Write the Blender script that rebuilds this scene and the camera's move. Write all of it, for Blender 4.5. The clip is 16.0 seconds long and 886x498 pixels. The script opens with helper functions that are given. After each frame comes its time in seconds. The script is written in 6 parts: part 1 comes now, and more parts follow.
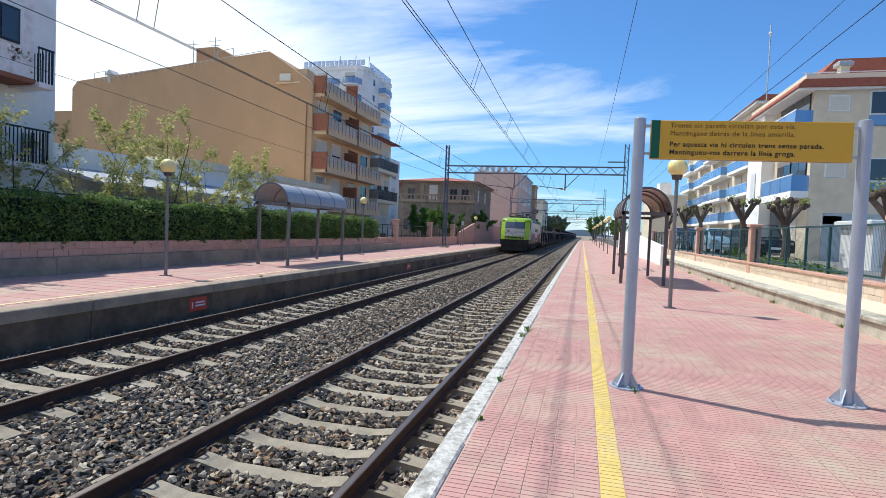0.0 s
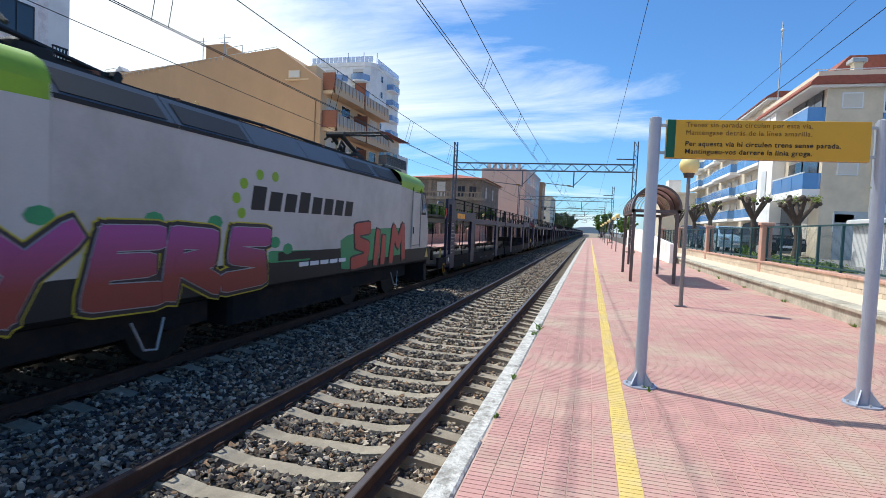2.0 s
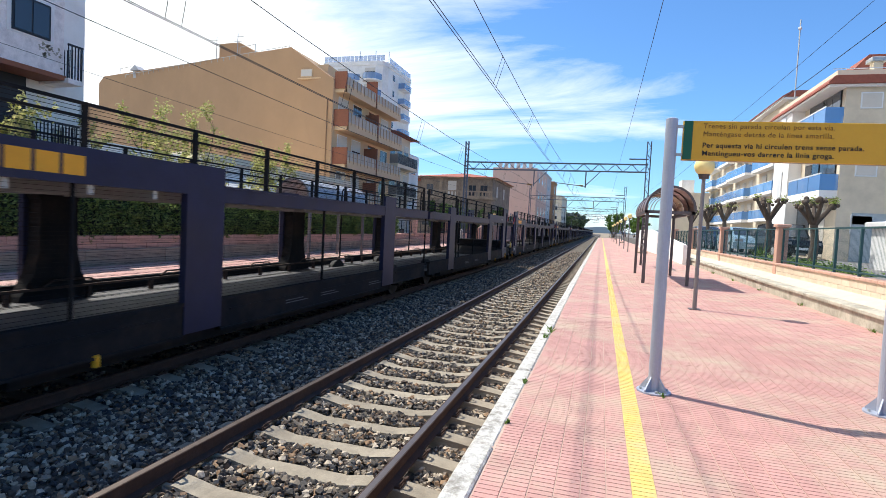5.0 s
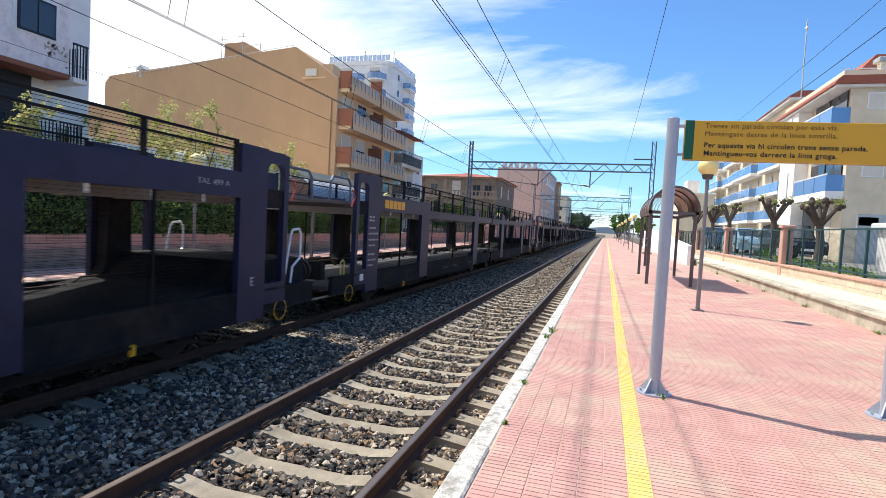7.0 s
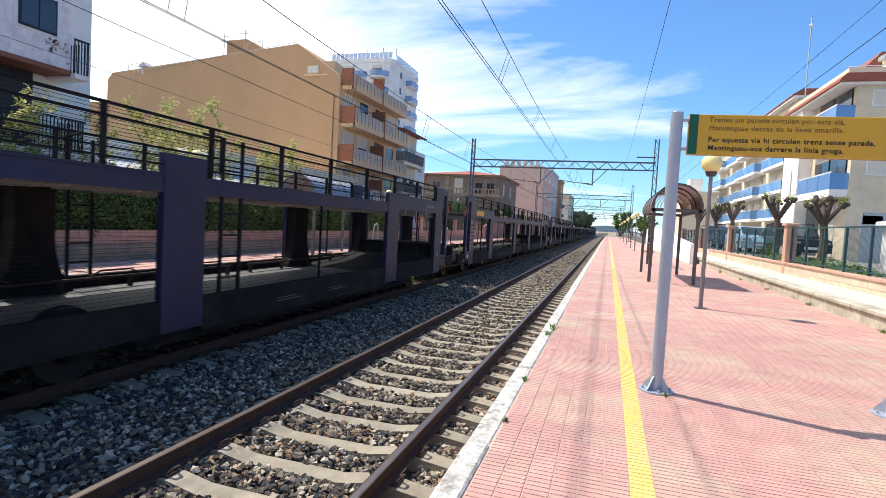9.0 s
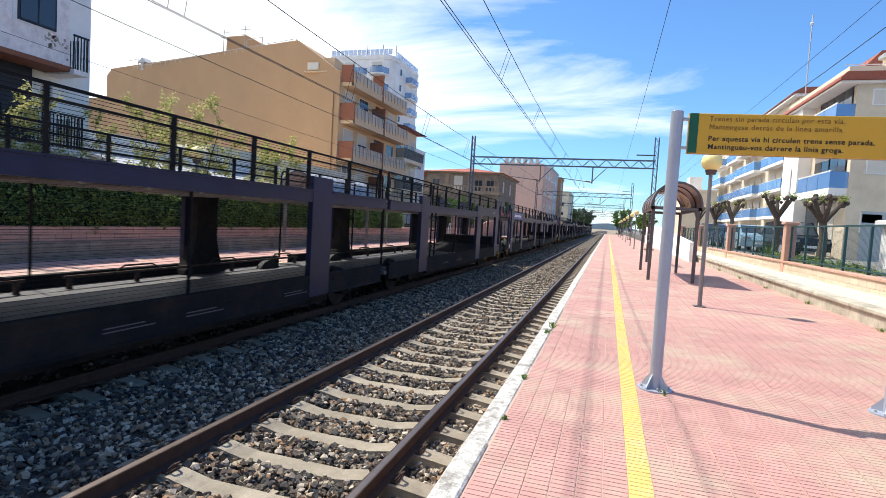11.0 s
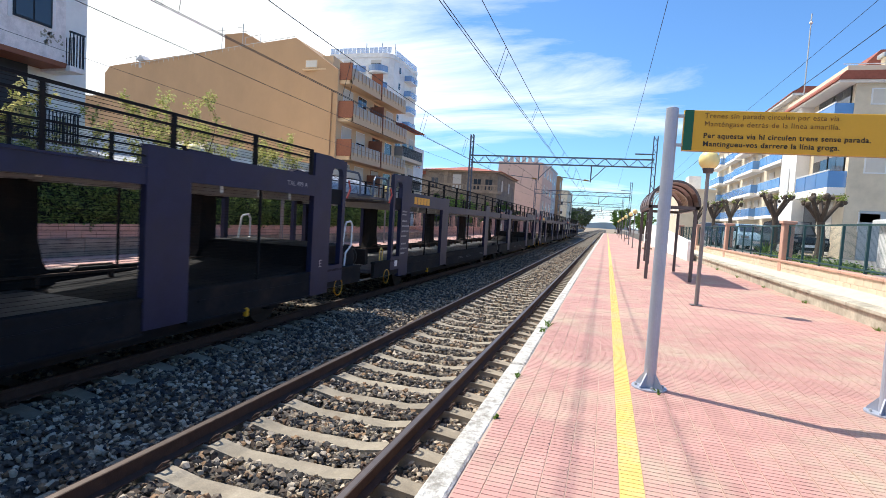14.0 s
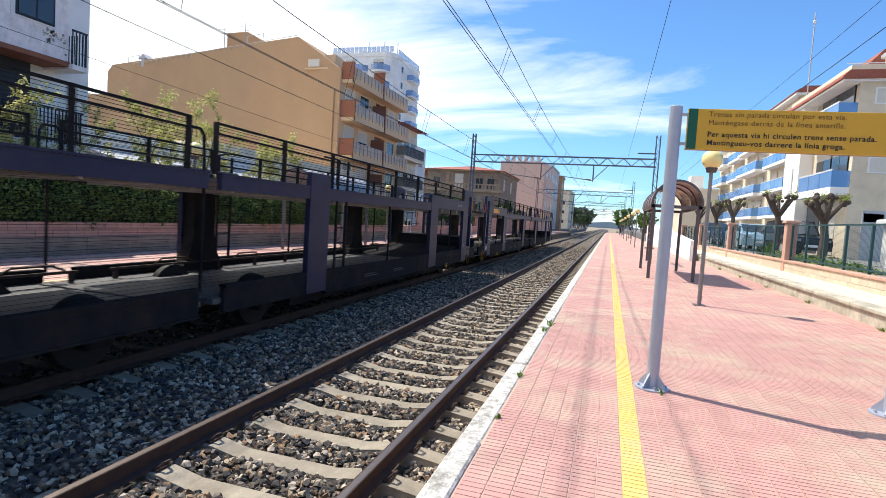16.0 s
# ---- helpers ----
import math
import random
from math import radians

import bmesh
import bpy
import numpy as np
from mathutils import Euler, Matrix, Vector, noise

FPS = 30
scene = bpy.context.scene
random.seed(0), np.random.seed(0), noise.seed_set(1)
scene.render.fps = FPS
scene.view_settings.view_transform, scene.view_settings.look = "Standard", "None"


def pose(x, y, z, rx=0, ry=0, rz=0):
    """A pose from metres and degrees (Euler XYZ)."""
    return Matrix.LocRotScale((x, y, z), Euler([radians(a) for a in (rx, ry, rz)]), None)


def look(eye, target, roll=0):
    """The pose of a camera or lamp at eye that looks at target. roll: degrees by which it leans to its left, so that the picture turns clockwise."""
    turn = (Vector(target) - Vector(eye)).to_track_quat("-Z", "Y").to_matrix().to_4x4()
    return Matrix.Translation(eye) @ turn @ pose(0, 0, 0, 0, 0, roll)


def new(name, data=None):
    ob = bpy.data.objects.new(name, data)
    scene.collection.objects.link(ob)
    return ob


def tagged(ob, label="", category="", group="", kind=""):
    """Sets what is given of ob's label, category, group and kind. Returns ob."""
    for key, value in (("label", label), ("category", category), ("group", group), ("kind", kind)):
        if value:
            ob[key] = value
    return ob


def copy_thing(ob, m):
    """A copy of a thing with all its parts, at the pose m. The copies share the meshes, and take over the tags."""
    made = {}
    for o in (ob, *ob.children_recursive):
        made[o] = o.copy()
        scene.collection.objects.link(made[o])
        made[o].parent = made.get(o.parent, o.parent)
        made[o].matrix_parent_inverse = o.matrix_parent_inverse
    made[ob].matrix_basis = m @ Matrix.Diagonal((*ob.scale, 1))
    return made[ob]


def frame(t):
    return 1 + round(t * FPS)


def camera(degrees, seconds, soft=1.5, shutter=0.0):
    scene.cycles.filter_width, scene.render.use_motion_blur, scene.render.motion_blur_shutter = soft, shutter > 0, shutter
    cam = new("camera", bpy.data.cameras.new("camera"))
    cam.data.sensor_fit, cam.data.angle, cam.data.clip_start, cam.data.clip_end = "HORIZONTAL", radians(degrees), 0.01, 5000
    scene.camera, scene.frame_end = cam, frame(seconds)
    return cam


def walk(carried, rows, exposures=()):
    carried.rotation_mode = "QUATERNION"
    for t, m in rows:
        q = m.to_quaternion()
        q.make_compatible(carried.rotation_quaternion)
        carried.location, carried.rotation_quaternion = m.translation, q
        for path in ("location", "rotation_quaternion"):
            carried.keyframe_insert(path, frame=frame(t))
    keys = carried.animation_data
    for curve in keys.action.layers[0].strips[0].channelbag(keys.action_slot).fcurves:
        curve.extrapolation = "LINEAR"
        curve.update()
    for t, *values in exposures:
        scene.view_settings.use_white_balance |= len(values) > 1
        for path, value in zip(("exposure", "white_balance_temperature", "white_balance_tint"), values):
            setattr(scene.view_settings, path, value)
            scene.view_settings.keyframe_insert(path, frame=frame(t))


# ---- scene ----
# lens, and the hand-held camera standing on the platform
cam = camera(79.06, 16.0, soft=0.6, shutter=0.05)
EYES = [
    (0.0, (0.000, -0.000, 1.395), (-2.500, 9.676, 1.034), 2.37),
    (0.5, (-0.007, -0.008, 1.395), (-2.535, 9.660, 1.018), 2.36),
    (1.0, (-0.027, -0.028, 1.400), (-2.586, 9.631, 1.006), 2.41),
    (1.5, (-0.049, -0.040, 1.408), (-2.638, 9.611, 0.997), 2.46),
    (2.0, (-0.065, -0.051, 1.409), (-2.686, 9.590, 0.982), 2.56),
    (2.5, (-0.059, -0.040, 1.413), (-2.718, 9.591, 0.981), 2.58),
    (3.0, (-0.062, -0.005, 1.422), (-2.744, 9.618, 0.983), 2.64),
    (3.5, (-0.089, -0.001, 1.434), (-2.799, 9.614, 0.987), 2.71),
    (4.0, (-0.089, -0.006, 1.436), (-2.838, 9.598, 0.984), 2.77),
    (6.5, (-0.071, 0.022, 1.434), (-2.939, 9.591, 0.972), 3.09),
    (7.0, (-0.049, 0.034, 1.436), (-2.934, 9.598, 0.971), 3.11),
    (7.5, (-0.053, 0.071, 1.417), (-2.937, 9.635, 0.949), 3.15),
    (8.0, (-0.063, 0.080, 1.410), (-2.959, 9.640, 0.929), 3.22),
    (8.5, (-0.065, 0.068, 1.408), (-2.971, 9.624, 0.925), 3.19),
    (9.0, (-0.046, 0.092, 1.410), (-2.966, 9.642, 0.907), 3.25),
    (11.5, (-0.048, 0.084, 1.417), (-2.953, 9.637, 0.861), 3.45),
    (12.0, (-0.042, 0.083, 1.414), (-2.949, 9.635, 0.858), 3.43),
    (12.5, (-0.034, 0.086, 1.423), (-2.936, 9.639, 0.860), 3.50),
    (13.0, (-0.017, 0.103, 1.419), (-2.915, 9.657, 0.849), 3.55),
    (13.5, (-0.008, 0.109, 1.408), (-2.903, 9.664, 0.839), 3.51),
    (14.0, (-0.008, 0.139, 1.407), (-2.895, 9.696, 0.830), 3.57),
    (14.5, (-0.006, 0.141, 1.411), (-2.903, 9.695, 0.831), 3.58),
    (15.0, (0.009, 0.156, 1.412), (-2.894, 9.707, 0.825), 3.65),
    (15.5, (-0.012, 0.135, 1.412), (-2.923, 9.684, 0.818), 3.64),
    (16.0, (-0.015, 0.159, 1.403), (-2.935, 9.705, 0.810), 3.67),
]
walk(cam, [(t, look(e, g, r)) for t, e, g, r in EYES], exposures=[(0.0, -0.08, 6000, 6), (2.0, -0.06, 6050, 6), (3.5, 0.1, 6200, 7), (6.5, 0.27, 6500, 9), (16.0, 0.28, 6500, 9)])

# ---------- daylight ----------
SUN = Vector((-1.57, 0.57, 2.83)).normalized()
world = bpy.data.worlds.new("sky")
scene.world = world
world.use_nodes = True
wn, wl = world.node_tree.nodes, world.node_tree.links
wn.clear()


def wnode(kind, **kw):
    n = wn.new(kind)
    for k, v in kw.items():
        n.inputs[k].default_value = v
    return n


sky = wn.new("ShaderNodeTexSky")
sky.sky_type, sky.sun_disc = "NISHITA", False
sky.sun_elevation = math.asin(SUN.z)
sky.sun_rotation = math.atan2(SUN.x, SUN.y)
sky.air_density, sky.dust_density, sky.ozone_density = 1.0, 0.4, 2.0
co = wn.new("ShaderNodeTexCoord")
sep = wn.new("ShaderNodeSeparateXYZ")
wl.new(co.outputs["Generated"], sep.inputs[0])
# clouds on a flat layer high above: direction divided by its height
zz = wn.new("ShaderNodeMath"); zz.operation = "MAXIMUM"; zz.inputs[1].default_value = 0.03
wl.new(sep.outputs["Z"], zz.inputs[0])
dx = wn.new("ShaderNodeMath"); dx.operation = "DIVIDE"
dy = wn.new("ShaderNodeMath"); dy.operation = "DIVIDE"
za = wn.new("ShaderNodeMath"); za.operation = "ADD"; za.inputs[1].default_value = 0.12
wl.new(zz.outputs[0], za.inputs[0])
for d, a in ((dx, "X"), (dy, "Y")):
    wl.new(sep.outputs[a], d.inputs[0]); wl.new(za.outputs[0], d.inputs[1])
cc = wn.new("ShaderNodeCombineXYZ")
wl.new(dx.outputs[0], cc.inputs[0]); wl.new(dy.outputs[0], cc.inputs[1])
mp = wn.new("ShaderNodeMapping")
mp.inputs["Rotation"].default_value = (0, 0, radians(35)); mp.inputs["Scale"].default_value = (0.55, 1.25, 1)
mp.inputs["Location"].default_value = (0.35, 0.2, 0)
wl.new(cc.outputs[0], mp.inputs[0])
n1 = wnode("ShaderNodeTexNoise", Scale=0.9, Detail=11.0, Roughness=0.63, Distortion=0.5)
n2 = wnode("ShaderNodeTexNoise", Scale=0.35, Detail=3.0, Roughness=0.5)
wl.new(mp.outputs[0], n1.inputs["Vector"]); wl.new(mp.outputs[0], n2.inputs["Vector"])
sm = wn.new("ShaderNodeMath"); sm.operation = "ADD"
wl.new(n1.outputs[0], sm.inputs[0]); wl.new(n2.outputs[0], sm.inputs[1])
# more haze and cloud towards the west
wx = wn.new("ShaderNodeMath"); wx.operation = "MULTIPLY_ADD"; wx.inputs[1].default_value = -0.66; wx.inputs[2].default_value = 0.035
wl.new(sep.outputs["X"], wx.inputs[0])
sm2 = wn.new("ShaderNodeMath"); sm2.operation = "ADD"
wl.new(sm.outputs[0], sm2.inputs[0]); wl.new(wx.outputs[0], sm2.inputs[1])
ramp = wn.new("ShaderNodeValToRGB")
ramp.color_ramp.elements[0].position, ramp.color_ramp.elements[1].position = 0.52, 0.68
half = wn.new("ShaderNodeMath"); half.operation = "MULTIPLY"; half.inputs[1].default_value = 0.5
wl.new(sm2.outputs[0], half.inputs[0]); wl.new(half.outputs[0], ramp.inputs[0])
mix = wn.new("ShaderNodeMix"); mix.data_type = "RGBA"
wl.new(ramp.outputs[0], mix.inputs["Factor"])
tintn = wn.new("ShaderNodeMix"); tintn.data_type = "RGBA"; tintn.blend_type = "MULTIPLY"; tintn.inputs["Factor"].default_value = 1.0
wl.new(sky.outputs[0], tintn.inputs["A"]); tintn.inputs["B"].default_value = (0.78, 1.16, 1.55, 1)
wl.new(tintn.outputs["Result"], mix.inputs["A"])
mix.inputs["B"].default_value = (11.0, 11.2, 11.4, 1)
bg = wn.new("ShaderNodeBackground"); bg.inputs["Strength"].default_value = 0.11
wl.new(mix.outputs["Result"], bg.inputs[0])
wo = wn.new("ShaderNodeOutputWorld")
wl.new(bg.outputs[0], wo.inputs[0])
sun_data = bpy.data.lights.new("sun", "SUN")
sun_data.energy, sun_data.angle, sun_data.color = 5.0, radians(0.6), (1.0, 0.955, 0.87)
sun = new("sun", sun_data)
sun.matrix_world = look((0, 0, 60), Vector((0, 0, 60)) - SUN)


# ---------- materials ----------
def M(name, col, rough=0.7, metal=0.0, var=0.18, scale=3.0, bump=0.15, fine=60.0, dirt=None, dirt_amount=0.35, rnd=0.0, glow=None, spec=0.5, everywhere=False):
    """A painted or mineral surface: two scales of uneven tone, fine relief, stains of a second colour."""
    m = bpy.data.materials.new(name)
    m.use_nodes = True
    nd, ln = m.node_tree.nodes, m.node_tree.links
    b = nd["Principled BSDF"]
    tc, oi = nd.new("ShaderNodeTexCoord"), nd.new("ShaderNodeObjectInfo")
    add = nd.new("ShaderNodeVectorMath"); add.operation = "MULTIPLY_ADD"
    add.inputs[1].default_value = (37, 23, 11)
    ln.new(oi.outputs["Random"], add.inputs[0]); ln.new(tc.outputs["Object"], add.inputs[2])
    if everywhere:
        # one unbroken pattern over all the pieces
        add.inputs[1].default_value = (0, 0, 0)
        ln.new(nd.new("ShaderNodeNewGeometry").outputs["Position"], add.inputs[2])
    a, f = nd.new("ShaderNodeTexNoise"), nd.new("ShaderNodeTexNoise")
    a.inputs["Scale"].default_value, a.inputs["Detail"].default_value, a.inputs["Roughness"].default_value = scale, 6, 0.65
    f.inputs["Scale"].default_value, f.inputs["Detail"].default_value = fine, 3
    ln.new(add.outputs[0], a.inputs["Vector"]); ln.new(add.outputs[0], f.inputs["Vector"])
    s = nd.new("ShaderNodeMath"); s.operation = "MULTIPLY_ADD"; s.inputs[1].default_value = 0.45
    ln.new(f.outputs[0], s.inputs[0]); ln.new(a.outputs[0], s.inputs[2])
    r = nd.new("ShaderNodeMapRange")
    r.inputs["From Min"].default_value, r.inputs["From Max"].default_value = 0.45, 1.0
    r.inputs["To Min"].default_value, r.inputs["To Max"].default_value = 1 - var, 1 + var
    ln.new(s.outputs[0], r.inputs[0])
    mul = nd.new("ShaderNodeMix"); mul.data_type, mul.blend_type = "RGBA", "MULTIPLY"
    mul.inputs["Factor"].default_value = 1
    mul.inputs["A"].default_value = (*col, 1)
    grey = nd.new("ShaderNodeCombineColor")
    if rnd:
        q = nd.new("ShaderNodeMath"); q.operation = "MULTIPLY_ADD"; q.inputs[1].default_value = rnd; q.inputs[2].default_value = 1 - rnd / 2
        ln.new(oi.outputs["Random"], q.inputs[0])
        w = nd.new("ShaderNodeMath"); w.operation = "MULTIPLY"
        ln.new(q.outputs[0], w.inputs[0]); ln.new(r.outputs[0], w.inputs[1])
        src = w.outputs[0]
    else:
        src = r.outputs[0]
    for i in range(3):
        ln.new(src, grey.inputs[i])
    ln.new(grey.outputs[0], mul.inputs["B"])
    out = mul.outputs["Result"]
    if dirt:
        d = nd.new("ShaderNodeTexNoise")
        d.inputs["Scale"].default_value, d.inputs["Detail"].default_value, d.inputs["Roughness"].default_value = scale * 0.37, 8, 0.7
        ln.new(add.outputs[0], d.inputs["Vector"])
        k = nd.new("ShaderNodeMapRange")
        k.inputs["From Min"].default_value, k.inputs["From Max"].default_value = 0.46, 0.66
        k.inputs["To Max"].default_value = dirt_amount
        ln.new(d.outputs[0], k.inputs[0])
        x = nd.new("ShaderNodeMix"); x.data_type = "RGBA"
        ln.new(k.outputs[0], x.inputs["Factor"]); ln.new(out, x.inputs["A"]); x.inputs["B"].default_value = (*dirt, 1)
        out = x.outputs["Result"]
    ln.new(out, b.inputs["Base Color"])
    b.inputs["Roughness"].default_value, b.inputs["Metallic"].default_value = rough, metal
    b.inputs["Specular IOR Level"].default_value = spec
    if bump:
        bp = nd.new("ShaderNodeBump"); bp.inputs["Strength"].default_value, bp.inputs["Distance"].default_value = bump, 0.02
        ln.new(s.outputs[0], bp.inputs["Height"]); ln.new(bp.outputs[0], b.inputs["Normal"])
    if glow:
        b.inputs["Emission Color"].default_value, b.inputs["Emission Strength"].default_value = (*col, 1), glow
    return m


def leafy(name, c1, c2, trans=0.35):
    """Leaves, each clump of its own green, letting some light through."""
    m = bpy.data.materials.new(name)
    m.use_nodes = True
    nd, ln = m.node_tree.nodes, m.node_tree.links
    b = nd["Principled BSDF"]
    g = nd.new("ShaderNodeNewGeometry")
    x = nd.new("ShaderNodeMix"); x.data_type = "RGBA"
    x.inputs["A"].default_value, x.inputs["B"].default_value = (*c1, 1), (*c2, 1)
    ln.new(g.outputs["Random Per Island"], x.inputs["Factor"])
    ln.new(x.outputs["Result"], b.inputs["Base Color"])
    b.inputs["Roughness"].default_value = 0.55
    t = nd.new("ShaderNodeBsdfTranslucent"); ln.new(x.outputs["Result"], t.inputs[0])
    s = nd.new("ShaderNodeMixShader"); s.inputs[0].default_value = trans
    ln.new(b.outputs[0], s.inputs[1]); ln.new(t.outputs[0], s.inputs[2])
    ln.new(s.outputs[0], nd["Material Output"].inputs["Surface"])
    return m


def stones(name, cols, rough=0.9):
    """Loose stones, each of its own tone."""
    m = bpy.data.materials.new(name)
    m.use_nodes = True
    nd, ln = m.node_tree.nodes, m.node_tree.links
    b = nd["Principled BSDF"]
    g = nd.new("ShaderNodeNewGeometry")
    r = nd.new("ShaderNodeValToRGB")
    r.color_ramp.interpolation = "CONSTANT"
    while len(r.color_ramp.elements) < len(cols):
        r.color_ramp.elements.new(0.5)
    for i, c in enumerate(cols):
        r.color_ramp.elements[i].position = i / len(cols)
        r.color_ramp.elements[i].color = (*c, 1)
    ln.new(g.outputs["Random Per Island"], r.inputs[0])
    n = nd.new("ShaderNodeTexNoise"); n.inputs["Scale"].default_value, n.inputs["Detail"].default_value = 45, 4
    tc = nd.new("ShaderNodeTexCoord"); ln.new(tc.outputs["Object"], n.inputs["Vector"])
    mr = nd.new("ShaderNodeMapRange"); mr.inputs["To Min"].default_value, mr.inputs["To Max"].default_value = 0.55, 1.4
    ln.new(n.outputs[0], mr.inputs[0])
    x = nd.new("ShaderNodeMix"); x.data_type, x.blend_type = "RGBA", "MULTIPLY"; x.inputs["Factor"].default_value = 1
    ln.new(r.outputs[0], x.inputs["A"]); ln.new(mr.outputs[0], x.inputs["B"])
    ln.new(x.outputs["Result"], b.inputs["Base Color"])
    b.inputs["Roughness"].default_value = rough
    bp = nd.new("ShaderNodeBump"); bp.inputs["Strength"].default_value, bp.inputs["Distance"].default_value = 0.4, 0.01
    ln.new(n.outputs[0], bp.inputs["Height"]); ln.new(bp.outputs[0], b.inputs["Normal"])
    return m


def glass(name, col, rough=0.05, alpha=0.6):
    m = bpy.data.materials.new(name)
    m.use_nodes = True
    b = m.node_tree.nodes["Principled BSDF"]
    b.inputs["Base Color"].default_value = (*col, 1)
    b.inputs["Roughness"].default_value, b.inputs["Alpha"].default_value = rough, alpha
    b.inputs["Specular IOR Level"].default_value = 0.8
    return m


PINK = M("pink_tile", (0.478, 0.258, 0.222), 0.8, var=0.16, scale=2.2, bump=0.12, fine=90, dirt=(0.48, 0.37, 0.275), dirt_amount=0.9, rnd=0.14, everywhere=True)
JOINT = M("joint_mortar", (0.47, 0.33, 0.26), 0.9, var=0.2, scale=2)
COPE = M("white_coping", (0.60, 0.57, 0.52), 0.9, var=0.35, scale=26, bump=0.9, fine=70, dirt=(0.22, 0.195, 0.16), dirt_amount=0.9, everywhere=True)
YELLOW = M("yellow_paint", (0.66, 0.48, 0.13), 0.65, var=0.14, scale=6, bump=0.1, dirt=(0.56, 0.42, 0.24), dirt_amount=0.6)
PALEYEL = M("faded_yellow_paint", (0.70, 0.56, 0.30), 0.7, var=0.2, scale=4)
CONC = M("concrete", (0.37, 0.285, 0.205), 0.9, var=0.25, scale=2.2, bump=0.3, fine=50, dirt=(0.12, 0.10, 0.09), dirt_amount=0.6)
PLATWALL = M("stained_platform_wall", (0.19, 0.125, 0.078), 0.9, var=0.3, scale=2.0, bump=0.3, dirt=(0.04, 0.035, 0.03), dirt_amount=0.8)
SLEEPER = M("sleeper_concrete", (0.31, 0.262, 0.195), 0.9, var=0.3, scale=5, bump=0.3, fine=70, dirt=(0.18, 0.145, 0.105), dirt_amount=0.5, rnd=0.2)
RUST = M("rusty_rail_side", (0.055, 0.029, 0.020), 0.85, var=0.3, scale=8, bump=0.3)
RAILTOP = M("polished_rail_head", (0.20, 0.165, 0.15), 0.42, 1.0, var=0.15, scale=10, bump=0.03)
BED = M("ballast_bed", (0.085, 0.072, 0.058), 0.95, var=0.55, scale=16, bump=1.0, fine=34)
STONE = stones("ballast_stones", [(0.065, 0.057, 0.050), (0.23, 0.185, 0.138), (0.036, 0.036, 0.040), (0.38, 0.305, 0.215), (0.12, 0.100, 0.082), (0.52, 0.43, 0.325), (0.085, 0.062, 0.047), (0.28, 0.175, 0.10)])
GREYPAINT = M("grey_painted_steel", (0.36, 0.39, 0.47), 0.4, 0.2, var=0.08, scale=4, bump=0.04)
DARKSTEEL = M("dark_brown_steel", (0.11, 0.09, 0.09), 0.5, 0.3, var=0.15, bump=0.08)
MIDSTEEL = M("grey_brown_steel", (0.22, 0.20, 0.20), 0.5, 0.3, var=0.15, bump=0.08)
LATTICE = M("weathered_lattice_steel", (0.09, 0.11, 0.15), 0.55, 0.4, var=0.2, bump=0.08)
GLOBE = M("cream_globe", (0.88, 0.72, 0.30), 0.35, var=0.06, scale=5, bump=0.0)
ROOFGREY = M("grey_metal_roof", (0.36, 0.37, 0.40), 0.55, 0.0, var=0.12, scale=2, bump=0.05)
ROOFBROWN = M("brown_polycarbonate", (0.16, 0.085, 0.06), 0.3, var=0.15, bump=0.04)
GALV = M("galvanised_steel", (0.45, 0.46, 0.46), 0.5, 0.6, var=0.15)
WIRE = M("dark_copper_wire", (0.03, 0.035, 0.045), 0.6, 0.3, var=0.1, bump=0)
SIGNY = M("mustard_sign_face", (0.56, 0.33, 0.02), 0.5, var=0.05, scale=2, bump=0.02)
GREEN = M("green_sign_band", (0.0, 0.09, 0.045), 0.5, var=0.05, bump=0.02)
INK = M("black_print", (0.015, 0.015, 0.012), 0.6, var=0.05, bump=0)
BROWNINK = M("brown_print", (0.17, 0.09, 0.012), 0.6, var=0.05, bump=0)
WHITEINK = M("white_print", (0.75, 0.75, 0.75), 0.6, var=0.1, bump=0)
RED = M("red_enamel", (0.55, 0.05, 0.035), 0.5, var=0.15, bump=0.05)
PINKWALL = M("pink_rendered_block", (0.56, 0.33, 0.25), 0.85, var=0.15, scale=2, bump=0.2, rnd=0.15, dirt=(0.38, 0.25, 0.2), dirt_amount=0.4)
CREAMBRICK = M("cream_block", (0.62, 0.50, 0.38), 0.85, var=0.12, scale=3, bump=0.2, rnd=0.16)
OLDCONC = M("mossy_concrete", (0.46, 0.42, 0.34), 0.95, var=0.3, scale=3, bump=0.5, fine=30, dirt=(0.14, 0.13, 0.09), dirt_amount=0.7)
OCHRE = M("ochre_render", (0.44, 0.272, 0.15), 0.85, var=0.06, scale=0.5, bump=0.06, dirt=(0.36, 0.225, 0.125), dirt_amount=0.5)
OCHRELIGHT = M("light_ochre_render", (0.66, 0.47, 0.29), 0.85, var=0.06, scale=0.7, bump=0.06)
WHITEWALL = M("white_render", (0.86, 0.84, 0.82), 0.85, var=0.06, scale=0.8, bump=0.06, dirt=(0.55, 0.53, 0.5), dirt_amount=0.5)
STAINED = M("stained_white_render", (0.86, 0.79, 0.76), 0.85, var=0.12, scale=7.5, bump=0.15, dirt=(0.46, 0.40, 0.38), dirt_amount=0.45)
CREAMWALL = M("cream_render", (0.70, 0.61, 0.47), 0.85, var=0.08, scale=1.0, bump=0.08)
TRAVERT = M("pale_stone_cladding", (0.64, 0.55, 0.42), 0.8, var=0.14, scale=1.6, bump=0.1)
BRICKRED = M("red_brown_brick", (0.27, 0.10, 0.055), 0.85, var=0.15, scale=8, bump=0.2)
